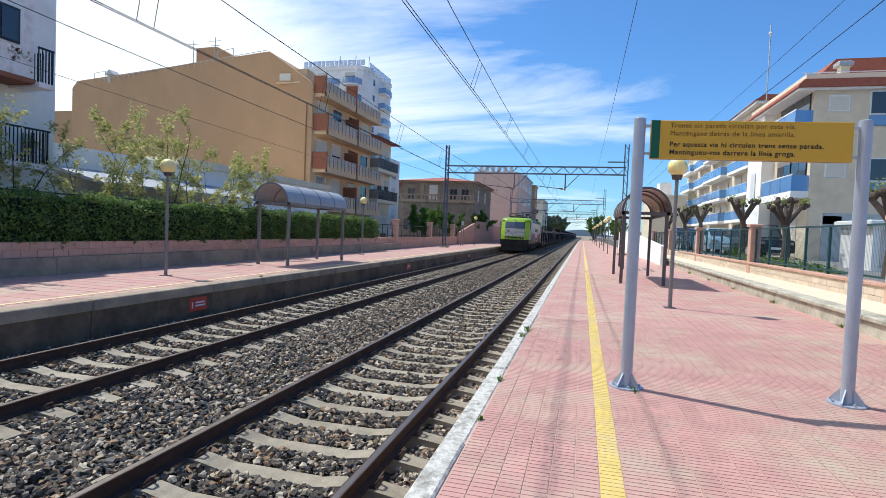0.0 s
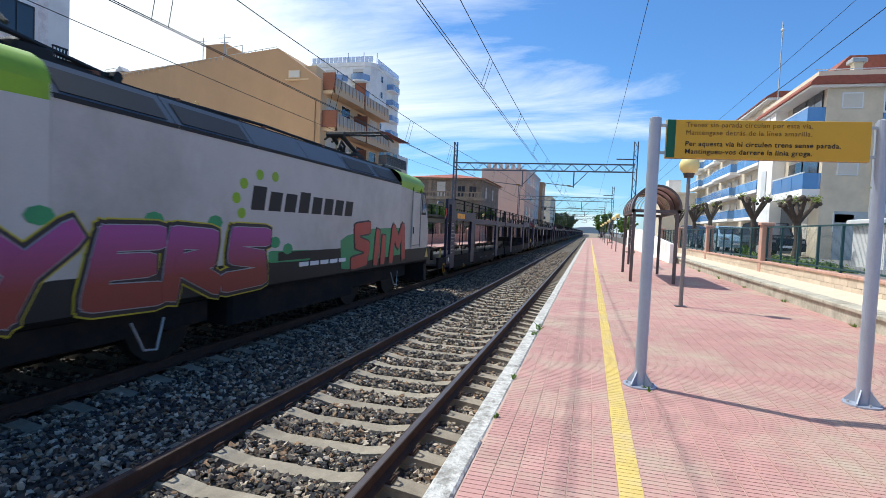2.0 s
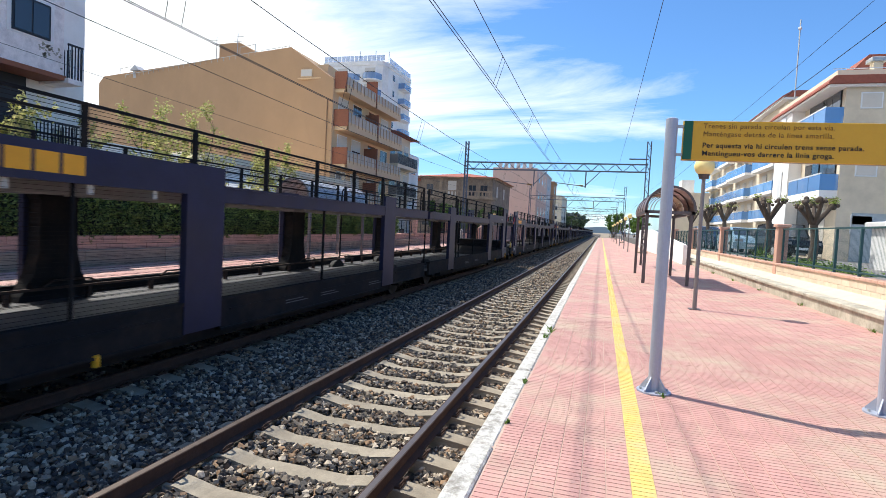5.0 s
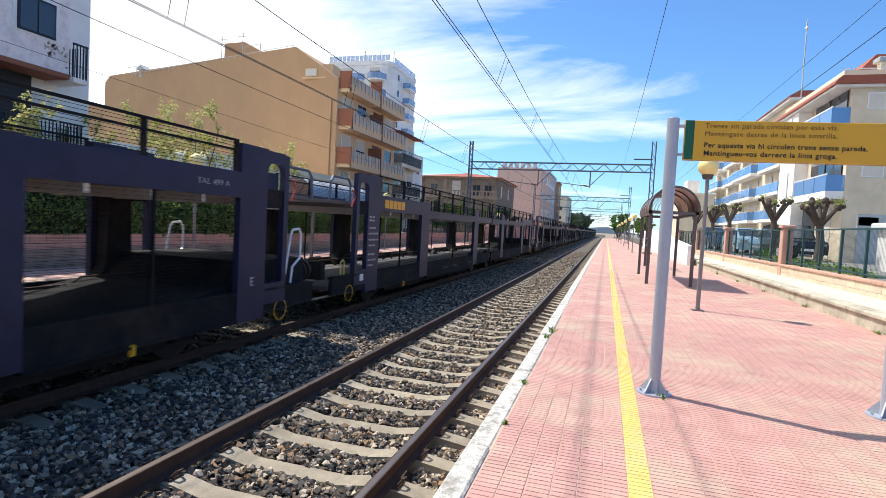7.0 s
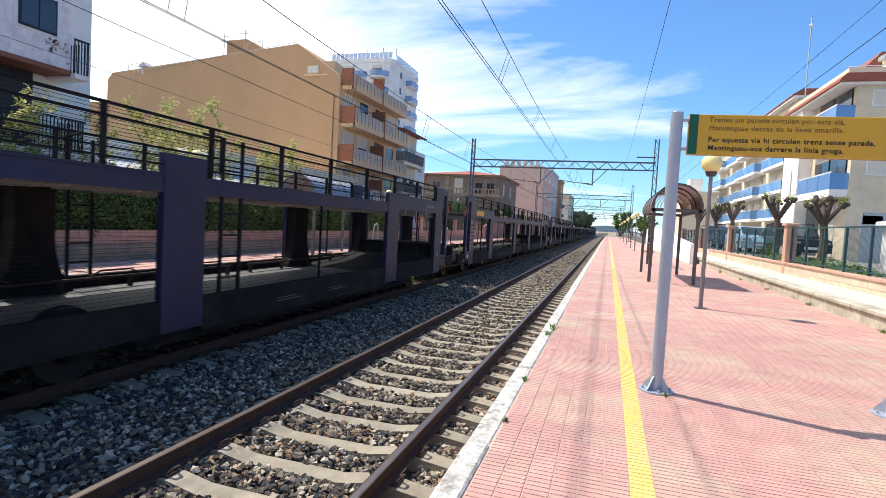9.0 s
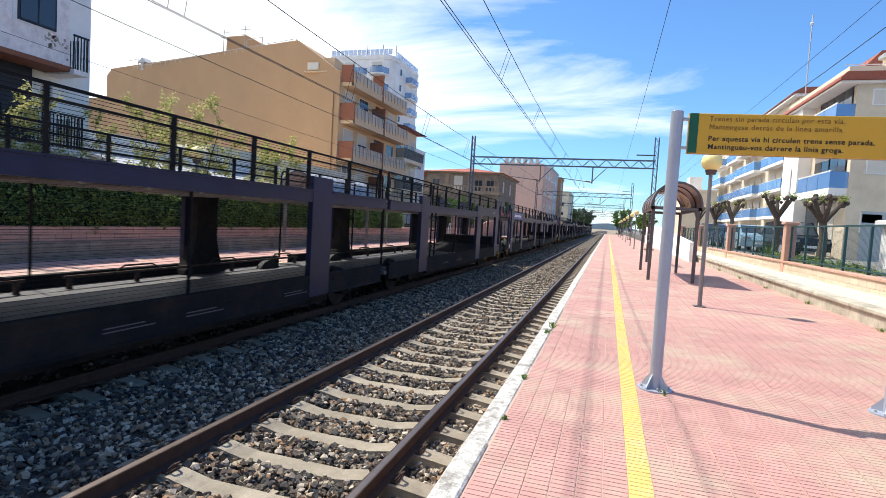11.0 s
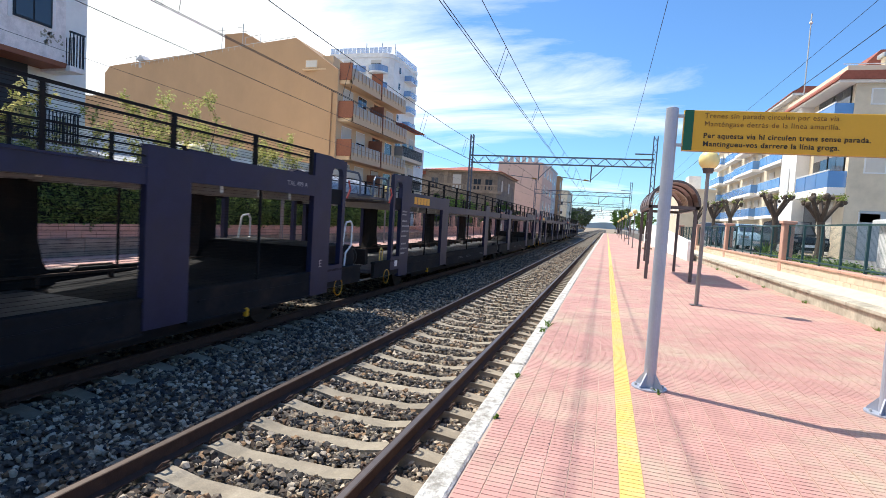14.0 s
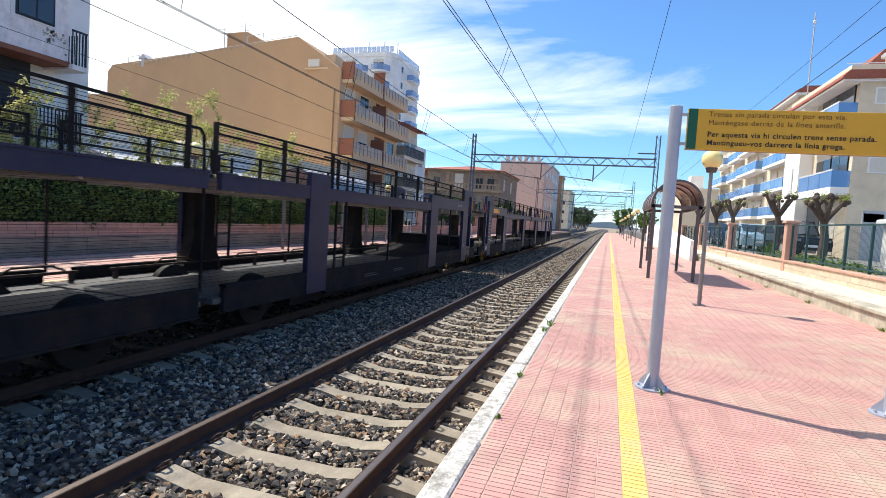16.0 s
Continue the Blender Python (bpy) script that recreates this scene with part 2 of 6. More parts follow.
ROOFTILE = M("terracotta_tile", (0.30, 0.09, 0.058), 0.8, var=0.25, scale=5, bump=0.2, rnd=0.2)
STONEWALL = M("rough_stone_wall", (0.27, 0.215, 0.165), 0.95, var=0.35, scale=2.2, bump=0.5, fine=12, dirt=(0.12, 0.09, 0.07), dirt_amount=0.5)
PALEPINK = M("pale_pink_render", (0.62, 0.45, 0.38), 0.85, var=0.08, scale=0.7, bump=0.06)
GREYWALL = M("grey_render", (0.50, 0.49, 0.50), 0.85, var=0.1, scale=0.8)
WINDOW = glass("dark_window_pane", (0.035, 0.045, 0.06), 0.06, 1.0)
SHUTTER = M("pale_roller_shutter", (0.62, 0.58, 0.52), 0.7, var=0.06, bump=0.1)
BLUEGLASS = glass("blue_balcony_panel", (0.13, 0.32, 0.66), 0.15, 0.72)
TOWERGLASS = glass("pale_blue_balcony_panel", (0.24, 0.38, 0.62), 0.15, 0.55)
RAILPANEL = M("frosted_balcony_panel", (0.50, 0.43, 0.35), 0.5, var=0.1, scale=2, bump=0.02)
PALEGLASS = glass("pale_balcony_panel", (0.36, 0.34, 0.33), 0.3, 0.7)
ALU = M("white_aluminium", (0.75, 0.75, 0.75), 0.4, 0.2, var=0.05, bump=0.03)
BLACKMETAL = M("black_railing", (0.025, 0.028, 0.035), 0.5, 0.4, var=0.1, bump=0.05)
GREENMETAL = M("green_painted_fence", (0.03, 0.085, 0.09), 0.5, 0.3, var=0.1, bump=0.05)
ASPHALT = M("street_asphalt", (0.17, 0.165, 0.16), 0.95, var=0.2, scale=1.5, bump=0.2)
EARTH = M("dry_earth", (0.26, 0.21, 0.15), 0.95, var=0.25, scale=0.4, bump=0.3)
BARK = M("plane_tree_bark", (0.085, 0.064, 0.05), 0.95, var=0.35, scale=8, bump=0.8, fine=25)
LEAF_HEDGE = leafy("ivy_leaf", (0.026, 0.065, 0.014), (0.30, 0.42, 0.11), 0.45)
HEDGE_SHADE = M("hedge_core_shade", (0.010, 0.018, 0.007), 0.95, var=0.3, bump=0.3)
LEAF_YOUNG = leafy("young_leaf", (0.24, 0.27, 0.05), (0.66, 0.60, 0.26), 0.5)
LEAF_GREEN = leafy("fresh_green_leaf", (0.05, 0.12, 0.015), (0.15, 0.25, 0.04), 0.4)
LEAF_SPROUT = leafy("pollard_sprout_leaf", (0.13, 0.20, 0.02), (0.36, 0.42, 0.08), 0.4)
LEAF_FAR = leafy("far_tree_leaf", (0.025, 0.05, 0.02), (0.07, 0.11, 0.035), 0.25)
NAVY = M("navy_wagon_paint", (0.015, 0.018, 0.055), 0.5, 0.0, spec=0.3, var=0.3, scale=2.0, bump=0.05, dirt=(0.030, 0.027, 0.036), dirt_amount=0.5)
NAVYDARK = M("grimy_underframe", (0.011, 0.011, 0.013), 0.85, 0.0, spec=0.2, var=0.25, scale=3, bump=0.12, dirt=(0.05, 0.035, 0.025), dirt_amount=0.5)
DECKMETAL = M("worn_deck_grating", (0.11, 0.105, 0.105), 0.6, 0.1, var=0.3, scale=5, bump=0.4, fine=40)
WHEEL = M("wheel_steel", (0.014, 0.012, 0.011), 0.7, 0.2, var=0.2)
LOCOGREY = M("silver_loco_paint", (0.50, 0.475, 0.45), 0.45, 0.0, var=0.10, scale=0.9, bump=0.04, dirt=(0.27, 0.25, 0.22), dirt_amount=0.6)
LOCOLIME = M("lime_loco_paint", (0.25, 0.42, 0.012), 0.45, var=0.12, scale=1.2, bump=0.04, dirt=(0.16, 0.25, 0.02), dirt_amount=0.5)
LOCOROOF = M("blue_grey_loco_roof", (0.06, 0.075, 0.095), 0.5, 0.2, var=0.12, scale=1.5, bump=0.05)
LOCODARK = M("charcoal_loco_skirt", (0.010, 0.010, 0.011), 0.6, 0.1, var=0.2, bump=0.08)
BLACK = M("black_rubber", (0.012, 0.012, 0.013), 0.7, var=0.1, bump=0.05)
# the blue base colour imitates sky reflected in the glass
WINDSCREEN = glass("locomotive_windscreen", (0.025, 0.045, 0.10), 0.1, 1.0)
WINDSCREEN.node_tree.nodes["Principled BSDF"].inputs["Specular IOR Level"].default_value = 0.8
HEADLAMP = M("lit_headlamp", (1.0, 0.82, 0.5), 0.2, var=0.02, bump=0, glow=0.7)
ORANGE = M("orange_lettering", (0.80, 0.36, 0.01), 0.5, var=0.08, bump=0)
SPRAY_PINK = M("magenta_spray", (0.34, 0.05, 0.18), 0.5, var=0.2, scale=1.5, bump=0.02, dirt=(0.35, 0.05, 0.06), dirt_amount=0.9)
_sp = SPRAY_PINK.node_tree
_tc, _sx, _mr, _mx = _sp.nodes.new("ShaderNodeTexCoord"), _sp.nodes.new("ShaderNodeSeparateXYZ"), _sp.nodes.new("ShaderNodeMapRange"), _sp.nodes.new("ShaderNodeMix")
_mr.inputs["From Min"].default_value, _mr.inputs["From Max"].default_value = 1.22, 1.8
_mx.data_type = "RGBA"
_mx.inputs["A"].default_value, _mx.inputs["B"].default_value = (0.24, 0.035, 0.025, 1), (0.33, 0.06, 0.25, 1)
_sp.links.new(_tc.outputs["Object"], _sx.inputs[0]); _sp.links.new(_sx.outputs["Z"], _mr.inputs[0])
_sp.links.new(_mr.outputs[0], _mx.inputs["Factor"]); _sp.links.new(_mx.outputs["Result"], _sp.nodes["Principled BSDF"].inputs["Base Color"])
BANNER = M("blue_banner_paint", (0.015, 0.05, 0.26), 0.45, var=0.12, scale=3, bump=0.03)
FAINT = M("worn_stencil", (0.085, 0.085, 0.095), 0.7, var=0.4, scale=16, bump=0)
TEXTGREY = M("faded_white_stencil", (0.34, 0.34, 0.36), 0.7, var=0.3, scale=12, bump=0)
SPRAY_YELLOW = M("yellow_spray", (0.50, 0.42, 0.02), 0.5, var=0.2, scale=1.5, bump=0.02)
SPRAY_RED = M("red_spray", (0.42, 0.05, 0.04), 0.5, var=0.2, scale=1.5, bump=0.02)
SPRAY_GREEN = M("green_spray", (0.03, 0.26, 0.10), 0.5, var=0.2, scale=1.5, bump=0.02)
SPRAY_BLACK = M("black_spray", (0.02, 0.015, 0.02), 0.5, var=0.2, bump=0.02)
MOUNT = M("hazy_hills", (0.22, 0.30, 0.38), 1.0, var=0.1, scale=0.02, bump=0)
CARSILVER = M("silver_car_paint", (0.42, 0.46, 0.52), 0.25, 0.4, var=0.04, bump=0.01)
CARBLUE = M("dark_blue_car_paint", (0.03, 0.06, 0.12), 0.2, 0.3, var=0.04, bump=0.01)
CARBLACK = M("black_car_paint", (0.018, 0.02, 0.025), 0.2, 0.3, var=0.04, bump=0.01)
CARPALE = M("pale_blue_car_paint", (0.35, 0.52, 0.62), 0.25, 0.3, var=0.04, bump=0.01)


# ---------- geometry ----------
class G:
    """Collects faces for one mesh."""

    def __init__(self):
        self.v, self.f = [], []

    def add(self, vs, fs):
        n = len(self.v)
        self.v.extend(vs)
        self.f.extend(tuple(i + n for i in f) for f in fs)
        return self

    def box(self, x0, x1, y0, y1, z0, z1, c=0.0):
        """A box; c chamfers the four upright edges and the top."""
        if not c:
            v = [(x, y, z) for z in (z0, z1) for x, y in ((x0, y0), (x1, y0), (x1, y1), (x0, y1))]
            return self.add(v, [(3, 2, 1, 0), (4, 5, 6, 7), (0, 1, 5, 4), (1, 2, 6, 5), (2, 3, 7, 6), (3, 0, 4, 7)])
        o = [(x0 + c, y0), (x1 - c, y0), (x1, y0 + c), (x1, y1 - c), (x1 - c, y1), (x0 + c, y1), (x0, y1 - c), (x0, y0 + c)]
        mx, my = (x0 + x1) / 2, (y0 + y1) / 2
        i = [(x + (c if x < mx else -c), y + (c if y < my else -c)) for x, y in o]
        v = [(x, y, z0) for x, y in o] + [(x, y, z1 - c) for x, y in o] + [(x, y, z1) for x, y in i]
        f = [tuple(range(7, -1, -1)), tuple(range(16, 24))]
        for k in (0, 8):
            f += [(k + j, k + (j + 1) % 8, k + 8 + (j + 1) % 8, k + 8 + j) for j in range(8)]
        return self.add(v, f)

    def tube(self, p, q, r, n=8, r2=None):
        p, q = Vector(p), Vector(q)
        d = (q - p).normalized()
        u = d.orthogonal().normalized()
        w = d.cross(u)
        r2 = r if r2 is None else r2
        v = [p + (u * math.cos(a) + w * math.sin(a)) * r for a in (2 * math.pi * k / n for k in range(n))]
        v += [q + (u * math.cos(a) + w * math.sin(a)) * r2 for a in (2 * math.pi * k / n for k in range(n))]
        f = [(k, (k + 1) % n, n + (k + 1) % n, n + k) for k in range(n)] + [tuple(range(n - 1, -1, -1)), tuple(range(n, 2 * n))]
        return self.add([tuple(a) for a in v], f)

    def path(self, pts, r, n=6):
        for a, b in zip(pts, pts[1:]):
            self.tube(a, b, r, n)
        return self

    def prism(self, poly, axis, a, b):
        """A polygon of (u, v) pushed along an axis from a to b."""
        n = len(poly)
        put = {"x": lambda u, v, w: (w, u, v), "y": lambda u, v, w: (u, w, v), "z": lambda u, v, w: (u, v, w)}[axis]
        v = [put(u, w, a) for u, w in poly] + [put(u, w, b) for u, w in poly]
        f = [tuple(range(n - 1, -1, -1)), tuple(range(n, 2 * n))] + [(k, (k + 1) % n, n + (k + 1) % n, n + k) for k in range(n)]
        return self.add(v, f)

    def ball(self, c, r, n=16, m=10, sz=1.0):
        v = [(c[0], c[1], c[2] - r * sz)]
        for j in range(1, m):
            a = math.pi * j / m - math.pi / 2
            v += [(c[0] + r * math.cos(a) * math.cos(2 * math.pi * k / n), c[1] + r * math.cos(a) * math.sin(2 * math.pi * k / n), c[2] + r * math.sin(a) * sz) for k in range(n)]
        v.append((c[0], c[1], c[2] + r * sz))
        f = [(0, 1 + (k + 1) % n, 1 + k) for k in range(n)]
        for j in range(m - 2):
            f += [(1 + j * n + k, 1 + j * n + (k + 1) % n, 1 + (j + 1) * n + (k + 1) % n, 1 + (j + 1) * n + k) for k in range(n)]
        t = len(v) - 1
        f += [(t, 1 + (m - 2) * n + k, 1 + (m - 2) * n + (k + 1) % n) for k in range(n)]
        return self.add(v, f)

    def mesh(self, name, material, smooth=False):
        me = bpy.data.meshes.new(name)
        me.from_pydata(self.v, [], self.f)
        if len(self.f) < 4000:
            bm = bmesh.new()
            bm.from_mesh(me)
            bmesh.ops.recalc_face_normals(bm, faces=bm.faces)
            bm.to_mesh(me)
            bm.free()
        me.materials.append(material)
        if smooth:
            me.polygons.foreach_set("use_smooth", [True] * len(me.polygons))
        return me


def part(name, g, material, parent=None, label="", smooth=False, at=None):
    """Links one mesh object under a thing, a part or a piece of the setting."""
    ob = new(name, g.mesh(name, material, smooth) if isinstance(g, G) else g)
    if parent:
        ob.parent = parent
    if at is not None:
        ob.location = at
    return tagged(ob, label) if label else ob


def thing(name, label, category, at=(0, 0, 0), rz=0.0, group="", kind=""):
    ob = new(name)
    ob.empty_display_size = 0.2
    ob.matrix_basis = pose(*at, 0, 0, rz)
    return tagged(ob, label, category, group, kind)


def setting(name, g, material, label, category="", kind="structure"):
    return tagged(part(name, g, material), label, category or name.replace("_", " "), kind=kind)


def lettering(name, body, size, material, parent, m, label="", bold=0.0, width=None):
    """Words in the built-in font as a mesh, lying in the plane that m gives."""
    cu = bpy.data.curves.new(name, "FONT")
    cu.body, cu.size, cu.extrude, cu.offset = body, size, 0.001, bold
    cu.space_character = 1.1
    tmp = bpy.data.objects.new(name, cu)
    scene.collection.objects.link(tmp)
    bpy.context.view_layer.update()
    me = bpy.data.meshes.new_from_object(tmp.evaluated_get(bpy.context.evaluated_depsgraph_get()))
    bpy.data.objects.remove(tmp)
    if width:
        xs = [v.co.x for v in me.vertices]
        k = width / max(1e-6, max(xs) - min(xs))
        for v in me.vertices:
            v.co.x *= k
    me.materials.clear()
    me.materials.append(material)
    ob = new(name, me)
    ob.parent = parent
    ob.matrix_basis = m
    return tagged(ob, label) if label else ob


def leaves(n, place, size, seed, flat=0.6):
    """Many small bent leaves: place(r) gives a point for each."""
    r = random.Random(seed)
    g = G()
    for _ in range(n):
        p = Vector(place(r))
        u = Vector((r.gauss(0, 1), r.gauss(0, 1), r.gauss(0, flat))).normalized()
        w = u.cross(Vector((r.gauss(0, 1), r.gauss(0, 1), r.gauss(0, 1)))).normalized()
        s = size * r.uniform(0.6, 1.4)
        k = u.cross(w) * s * 0.25
        g.add([tuple(p - u * s), tuple(p + w * s * 0.6 + k), tuple(p + u * s), tuple(p - w * s * 0.6 + k)], [(0, 1, 2), (0, 2, 3)])
    return g


# ---------- plan ----------
# platform top z = 0, rails z = -0.61; the tracks run along y
RZ = -0.61
NEAR, FAR = -2.538, -6.607
EDGE, LEDGE, LZ = -0.828, -8.32, -0.10
STREET = 0.68

# ---------- ground ----------
ground = setting("ground", G().add([(-900, -300, -1.35), (900, -300, -1.35), (900, 2600, -1.35), (-900, 2600, -1.35)], [(0, 1, 2, 3)]), EARTH, "dry flat earth reaching the horizon", "ground")
setting("ballast_bed", G().prism([(-8.25, -1.34), (-0.85, -1.34), (-0.85, -0.93), (-1.5, -0.92), (-1.72, -0.86), (-3.75, -0.86), (-4.2, -0.80), (-4.95, -0.80), (-5.4, -0.86), (-7.8, -0.86), (-8.25, -0.88)], "y", -60, 620), BED, "grey crushed stone ballast under both tracks", "ballast")
setting("street", G().box(5.45, 70, -20, 330, -1.3, STREET), ASPHALT, "grey asphalt street behind the platform wall", "street")
setting("side_street", G().box(-70, -13.0, -20, 330, -1.3, 0.15), ASPHALT, "pale street behind the hedge", "street")


# ---------- the two tracks ----------
def rail_mesh(y0, y1):
    web = [(-0.066, 0), (0.066, 0), (0.066, 0.012), (0.012, 0.03), (0.012, 0.12), (0.036, 0.135), (0.036, 0.15), (-0.036, 0.15), (-0.036, 0.135), (-0.012, 0.12), (-0.012, 0.03), (-0.066, 0.012)]
    return G().prism(web, "y", y0, y1)


def sleeper_mesh():
    g = G()
    prof = [(-1.3, 0), (-1.3, -0.04), (-0.98, 0.0), (-0.72, 0.0), (-0.45, -0.05), (0.45, -0.05), (0.72, 0.0), (0.98, 0.0), (1.3, -0.04), (1.3, -0.2), (-1.3, -0.2)]
    prof = prof[1:]
    n = len(prof)
    v = [(x, y * (1.0 if z < -0.15 else 0.72), z) for y in (-0.14, 0.14) for x, z in prof]
    g.add(v, [tuple(range(n)), tuple(range(2 * n - 1, n - 1, -1))] + [(k, n + k, n + (k + 1) % n, (k + 1) % n) for k in range(n)])
    return g.mesh("sleeper", SLEEPER)


def clip_mesh():
    g = G()
    for x in (-0.87, 0.87):
        for s in (-1, 1):
            a = x + s * 0.09
            g.path([(a, -0.05, 0.01), (a + s * 0.05, -0.03, 0.07), (a + s * 0.06, 0.03, 0.07), (a, 0.05, 0.03)], 0.011, 5)
            g.box(a - 0.03, a + 0.03, -0.07, 0.07, 0.0, 0.02)
    return g.mesh("rail_clips", RUST)


SLP, CLIPS = sleeper_mesh(), clip_mesh()


def track(cx, label, phase):
    t = thing("track", label, "railway track", (cx, 0, RZ - 0.16), kind="structure")
    for s in (-0.87, 0.87):
        r = part("rail", rail_mesh(-60, 600), RUST, t, "rusty steel rail", at=(s, 0, 0.01))
        part("rail_head", G().box(-0.024, 0.026, -60, 600, 0.1495, 0.1525), RAILTOP, r, "polished running surface")
    for k in range(-6, 130):
        part("sleeper", SLP, SLEEPER, t, at=(0, phase + 0.6 * k, 0.0))
        if k < 50:
            part("rail_clips", CLIPS, RUST, t, at=(0, phase + 0.6 * k, 0.0))
    g = G()
    for k in range(130, 480):
        y = phase + 0.6 * k
        g.box(-1.3, 1.3, y - 0.11, y + 0.11, -0.2, -0.01)
    tagged(part("far_sleepers", g, SLEEPER, t), kind="stuff")
    return t


track(NEAR, "concrete sleepers and rusty rails beside the platform", 4.814 - 0.05)
track(FAR, "concrete sleepers and rusty rails carrying the train", 4.6)


def ballast():
    """Loose stones: angular lumps between and beside the sleepers."""
    r = random.Random(4)
    rng = np.random.default_rng(4)
    bands = [(-5.5, -3.6, 1.2, 14, 11000), (-5.5, -3.6, 14, 34, 6500), (-3.85, -1.2, 1.2, 12, 14000), (-3.85, -1.2, 12, 26, 8500), (-1.6, -0.86, 2, 14, 4200), (-1.6, -0.86, 14, 26, 1500),
             (-7.95, -5.3, 2, 16, 9500), (-7.95, -5.3, 16, 30, 6000), (-8.28, -7.6, 2, 24, 3000),
             (-5.5, -3.6, 34, 70, 4500), (-3.85, -1.2, 26, 60, 6500), (-7.95, -5.3, 30, 60, 4500), (-1.6, -0.86, 26, 50, 1500)]
    pts = []
    for x0, x1, y0, y1, n in bands:
        n = int(n * 1.45)
        x, y = rng.uniform(x0, x1, n), rng.uniform(y0, y1, n)
        s = rng.uniform(0.017, 0.042, n) * (1.0 if y0 < 26 else 1.35)
        base = np.where((x > -4.95) & (x < -4.2), -0.795, -0.828)
        base = np.where(x > -1.6, -0.885, base)
        keep = np.ones(n, bool)
        for cx, ph in ((NEAR, 4.764), (FAR, 4.6)):
            on = np.abs(x - cx) < 1.36
            keep &= ~(on & (np.abs((y - ph + 0.3) % 0.6 - 0.3) < 0.118))
            keep &= np.abs(np.abs(x - cx) - 0.87) > 0.085
            base = np.where(on & (np.abs(x - cx) < 0.62), base - 0.015, base)
        z = base + s * 0.5 + rng.uniform(-0.012, 0.028, n)
        pts.append(np.stack([x, y, z, s], 1)[keep])
    pts = np.concatenate(pts)
    vs, fs, off = [], [], 0
    for k in range(16):
        bm = bmesh.new()
        for _ in range(11):
            bm.verts.new(Vector((r.gauss(0, 1), r.gauss(0, 1), r.gauss(0, 0.75))).normalized() * r.uniform(0.75, 1.2))
        bmesh.ops.convex_hull(bm, input=bm.verts)
        bmesh.ops.delete(bm, geom=[v for v in bm.verts if not v.link_faces], context="VERTS")
        bmesh.ops.triangulate(bm, faces=bm.faces)
        bm.verts.index_update()
        v = np.array([tuple(q.co) for q in bm.verts])
        f = np.array([[q.index for q in p.verts] for p in bm.faces])
        bm.free()
        p = pts[k::16]
        n = len(p)
        a, b, c = rng.uniform(0, 6.28, n), rng.uniform(-0.5, 0.5, n), rng.uniform(0.75, 1.4, n)
        w = v[None] * np.stack([c, np.ones(n), 0.85 * np.ones(n)], 1)[:, None]
        x, y, z = w[..., 0], w[..., 1], w[..., 2]
        y, z = y * np.cos(b)[:, None] - z * np.sin(b)[:, None], y * np.sin(b)[:, None] + z * np.cos(b)[:, None]
        x, y = x * np.cos(a)[:, None] - y * np.sin(a)[:, None], x * np.sin(a)[:, None] + y * np.cos(a)[:, None]
        w = np.stack([x, y, z], 2) * p[:, 3][:, None, None] + p[:, None, :3]
        vs.append(w.reshape(-1, 3))
        fs.append((f[None] + (np.arange(n) * len(v))[:, None, None] + off).reshape(-1, 3))
        off += n * len(v)
    vs, fs = np.concatenate(vs), np.concatenate(fs)
    me = bpy.data.meshes.new("ballast_stones")
    me.vertices.add(len(vs)); me.vertices.foreach_set("co", vs.astype(np.float32).ravel())
    me.loops.add(fs.size); me.loops.foreach_set("vertex_index", fs.astype(np.int32).ravel())
    me.polygons.add(len(fs)); me.polygons.foreach_set("loop_start", np.arange(0, fs.size, 3, dtype=np.int32))
    me.update(calc_edges=True)
    me.shade_flat()
    me.materials.append(STONE)
    tagged(new("ballast_stones", me), "loose grey and brown crushed stones", "ballast", kind="stuff")


ballast()

# ---------- the near platform ----------
plat = setting("platform", G().prism([(EDGE + 0.05, -1.3), (4.5, -1.3), (4.5, -0.005), (EDGE + 0.05, -0.005)], "y", -12, 150), JOINT, "pink tiled station platform", "platform")
for k in range(-6, 75):
    y = 3.42 + 2.0 * k
    part("coping", G().box(EDGE + 0.004 * ((k * 5) % 3 - 1), EDGE + 0.15, y + 0.006, y + 1.994, -0.20, 0.004 + 0.006 * ((k * 7) % 3), 0.014), COPE, plat, "worn white-painted coping stone")
part("platform_face", G().box(EDGE + 0.06, EDGE + 0.10, -12, 150, -1.3, -0.2), PLATWALL, plat)
g = G().box(0.165, 0.295, -12, 150, -0.01, -0.0012)
for k in range(420):
    y = 2.306 + 0.05 * k - 1.0
    g.box(0.168, 0.229, y, y + 0.041, -0.003, 0.0012).box(0.232, 0.292, y, y + 0.041, -0.003, 0.0012)
g.box(0.168, 0.292, 22.35, 150, -0.003, 0.001)
part("yellow_line", g, YELLOW, plat, "painted yellow safety line over the ribbed tiles")

TS, TX = 0.2, 0.139


def tile_mesh():
    """A pressed tile with raised bars across it."""
    g = G().box(0.003, TX - 0.003, 0.0013, TS - 0.0013, -0.03, -0.0028)
    for k in range(4):
        y = 0.005 + k * 0.05
        g.box(0.0045, TX - 0.0045, y, y + 0.0425, -0.004, 0.0)
    return g


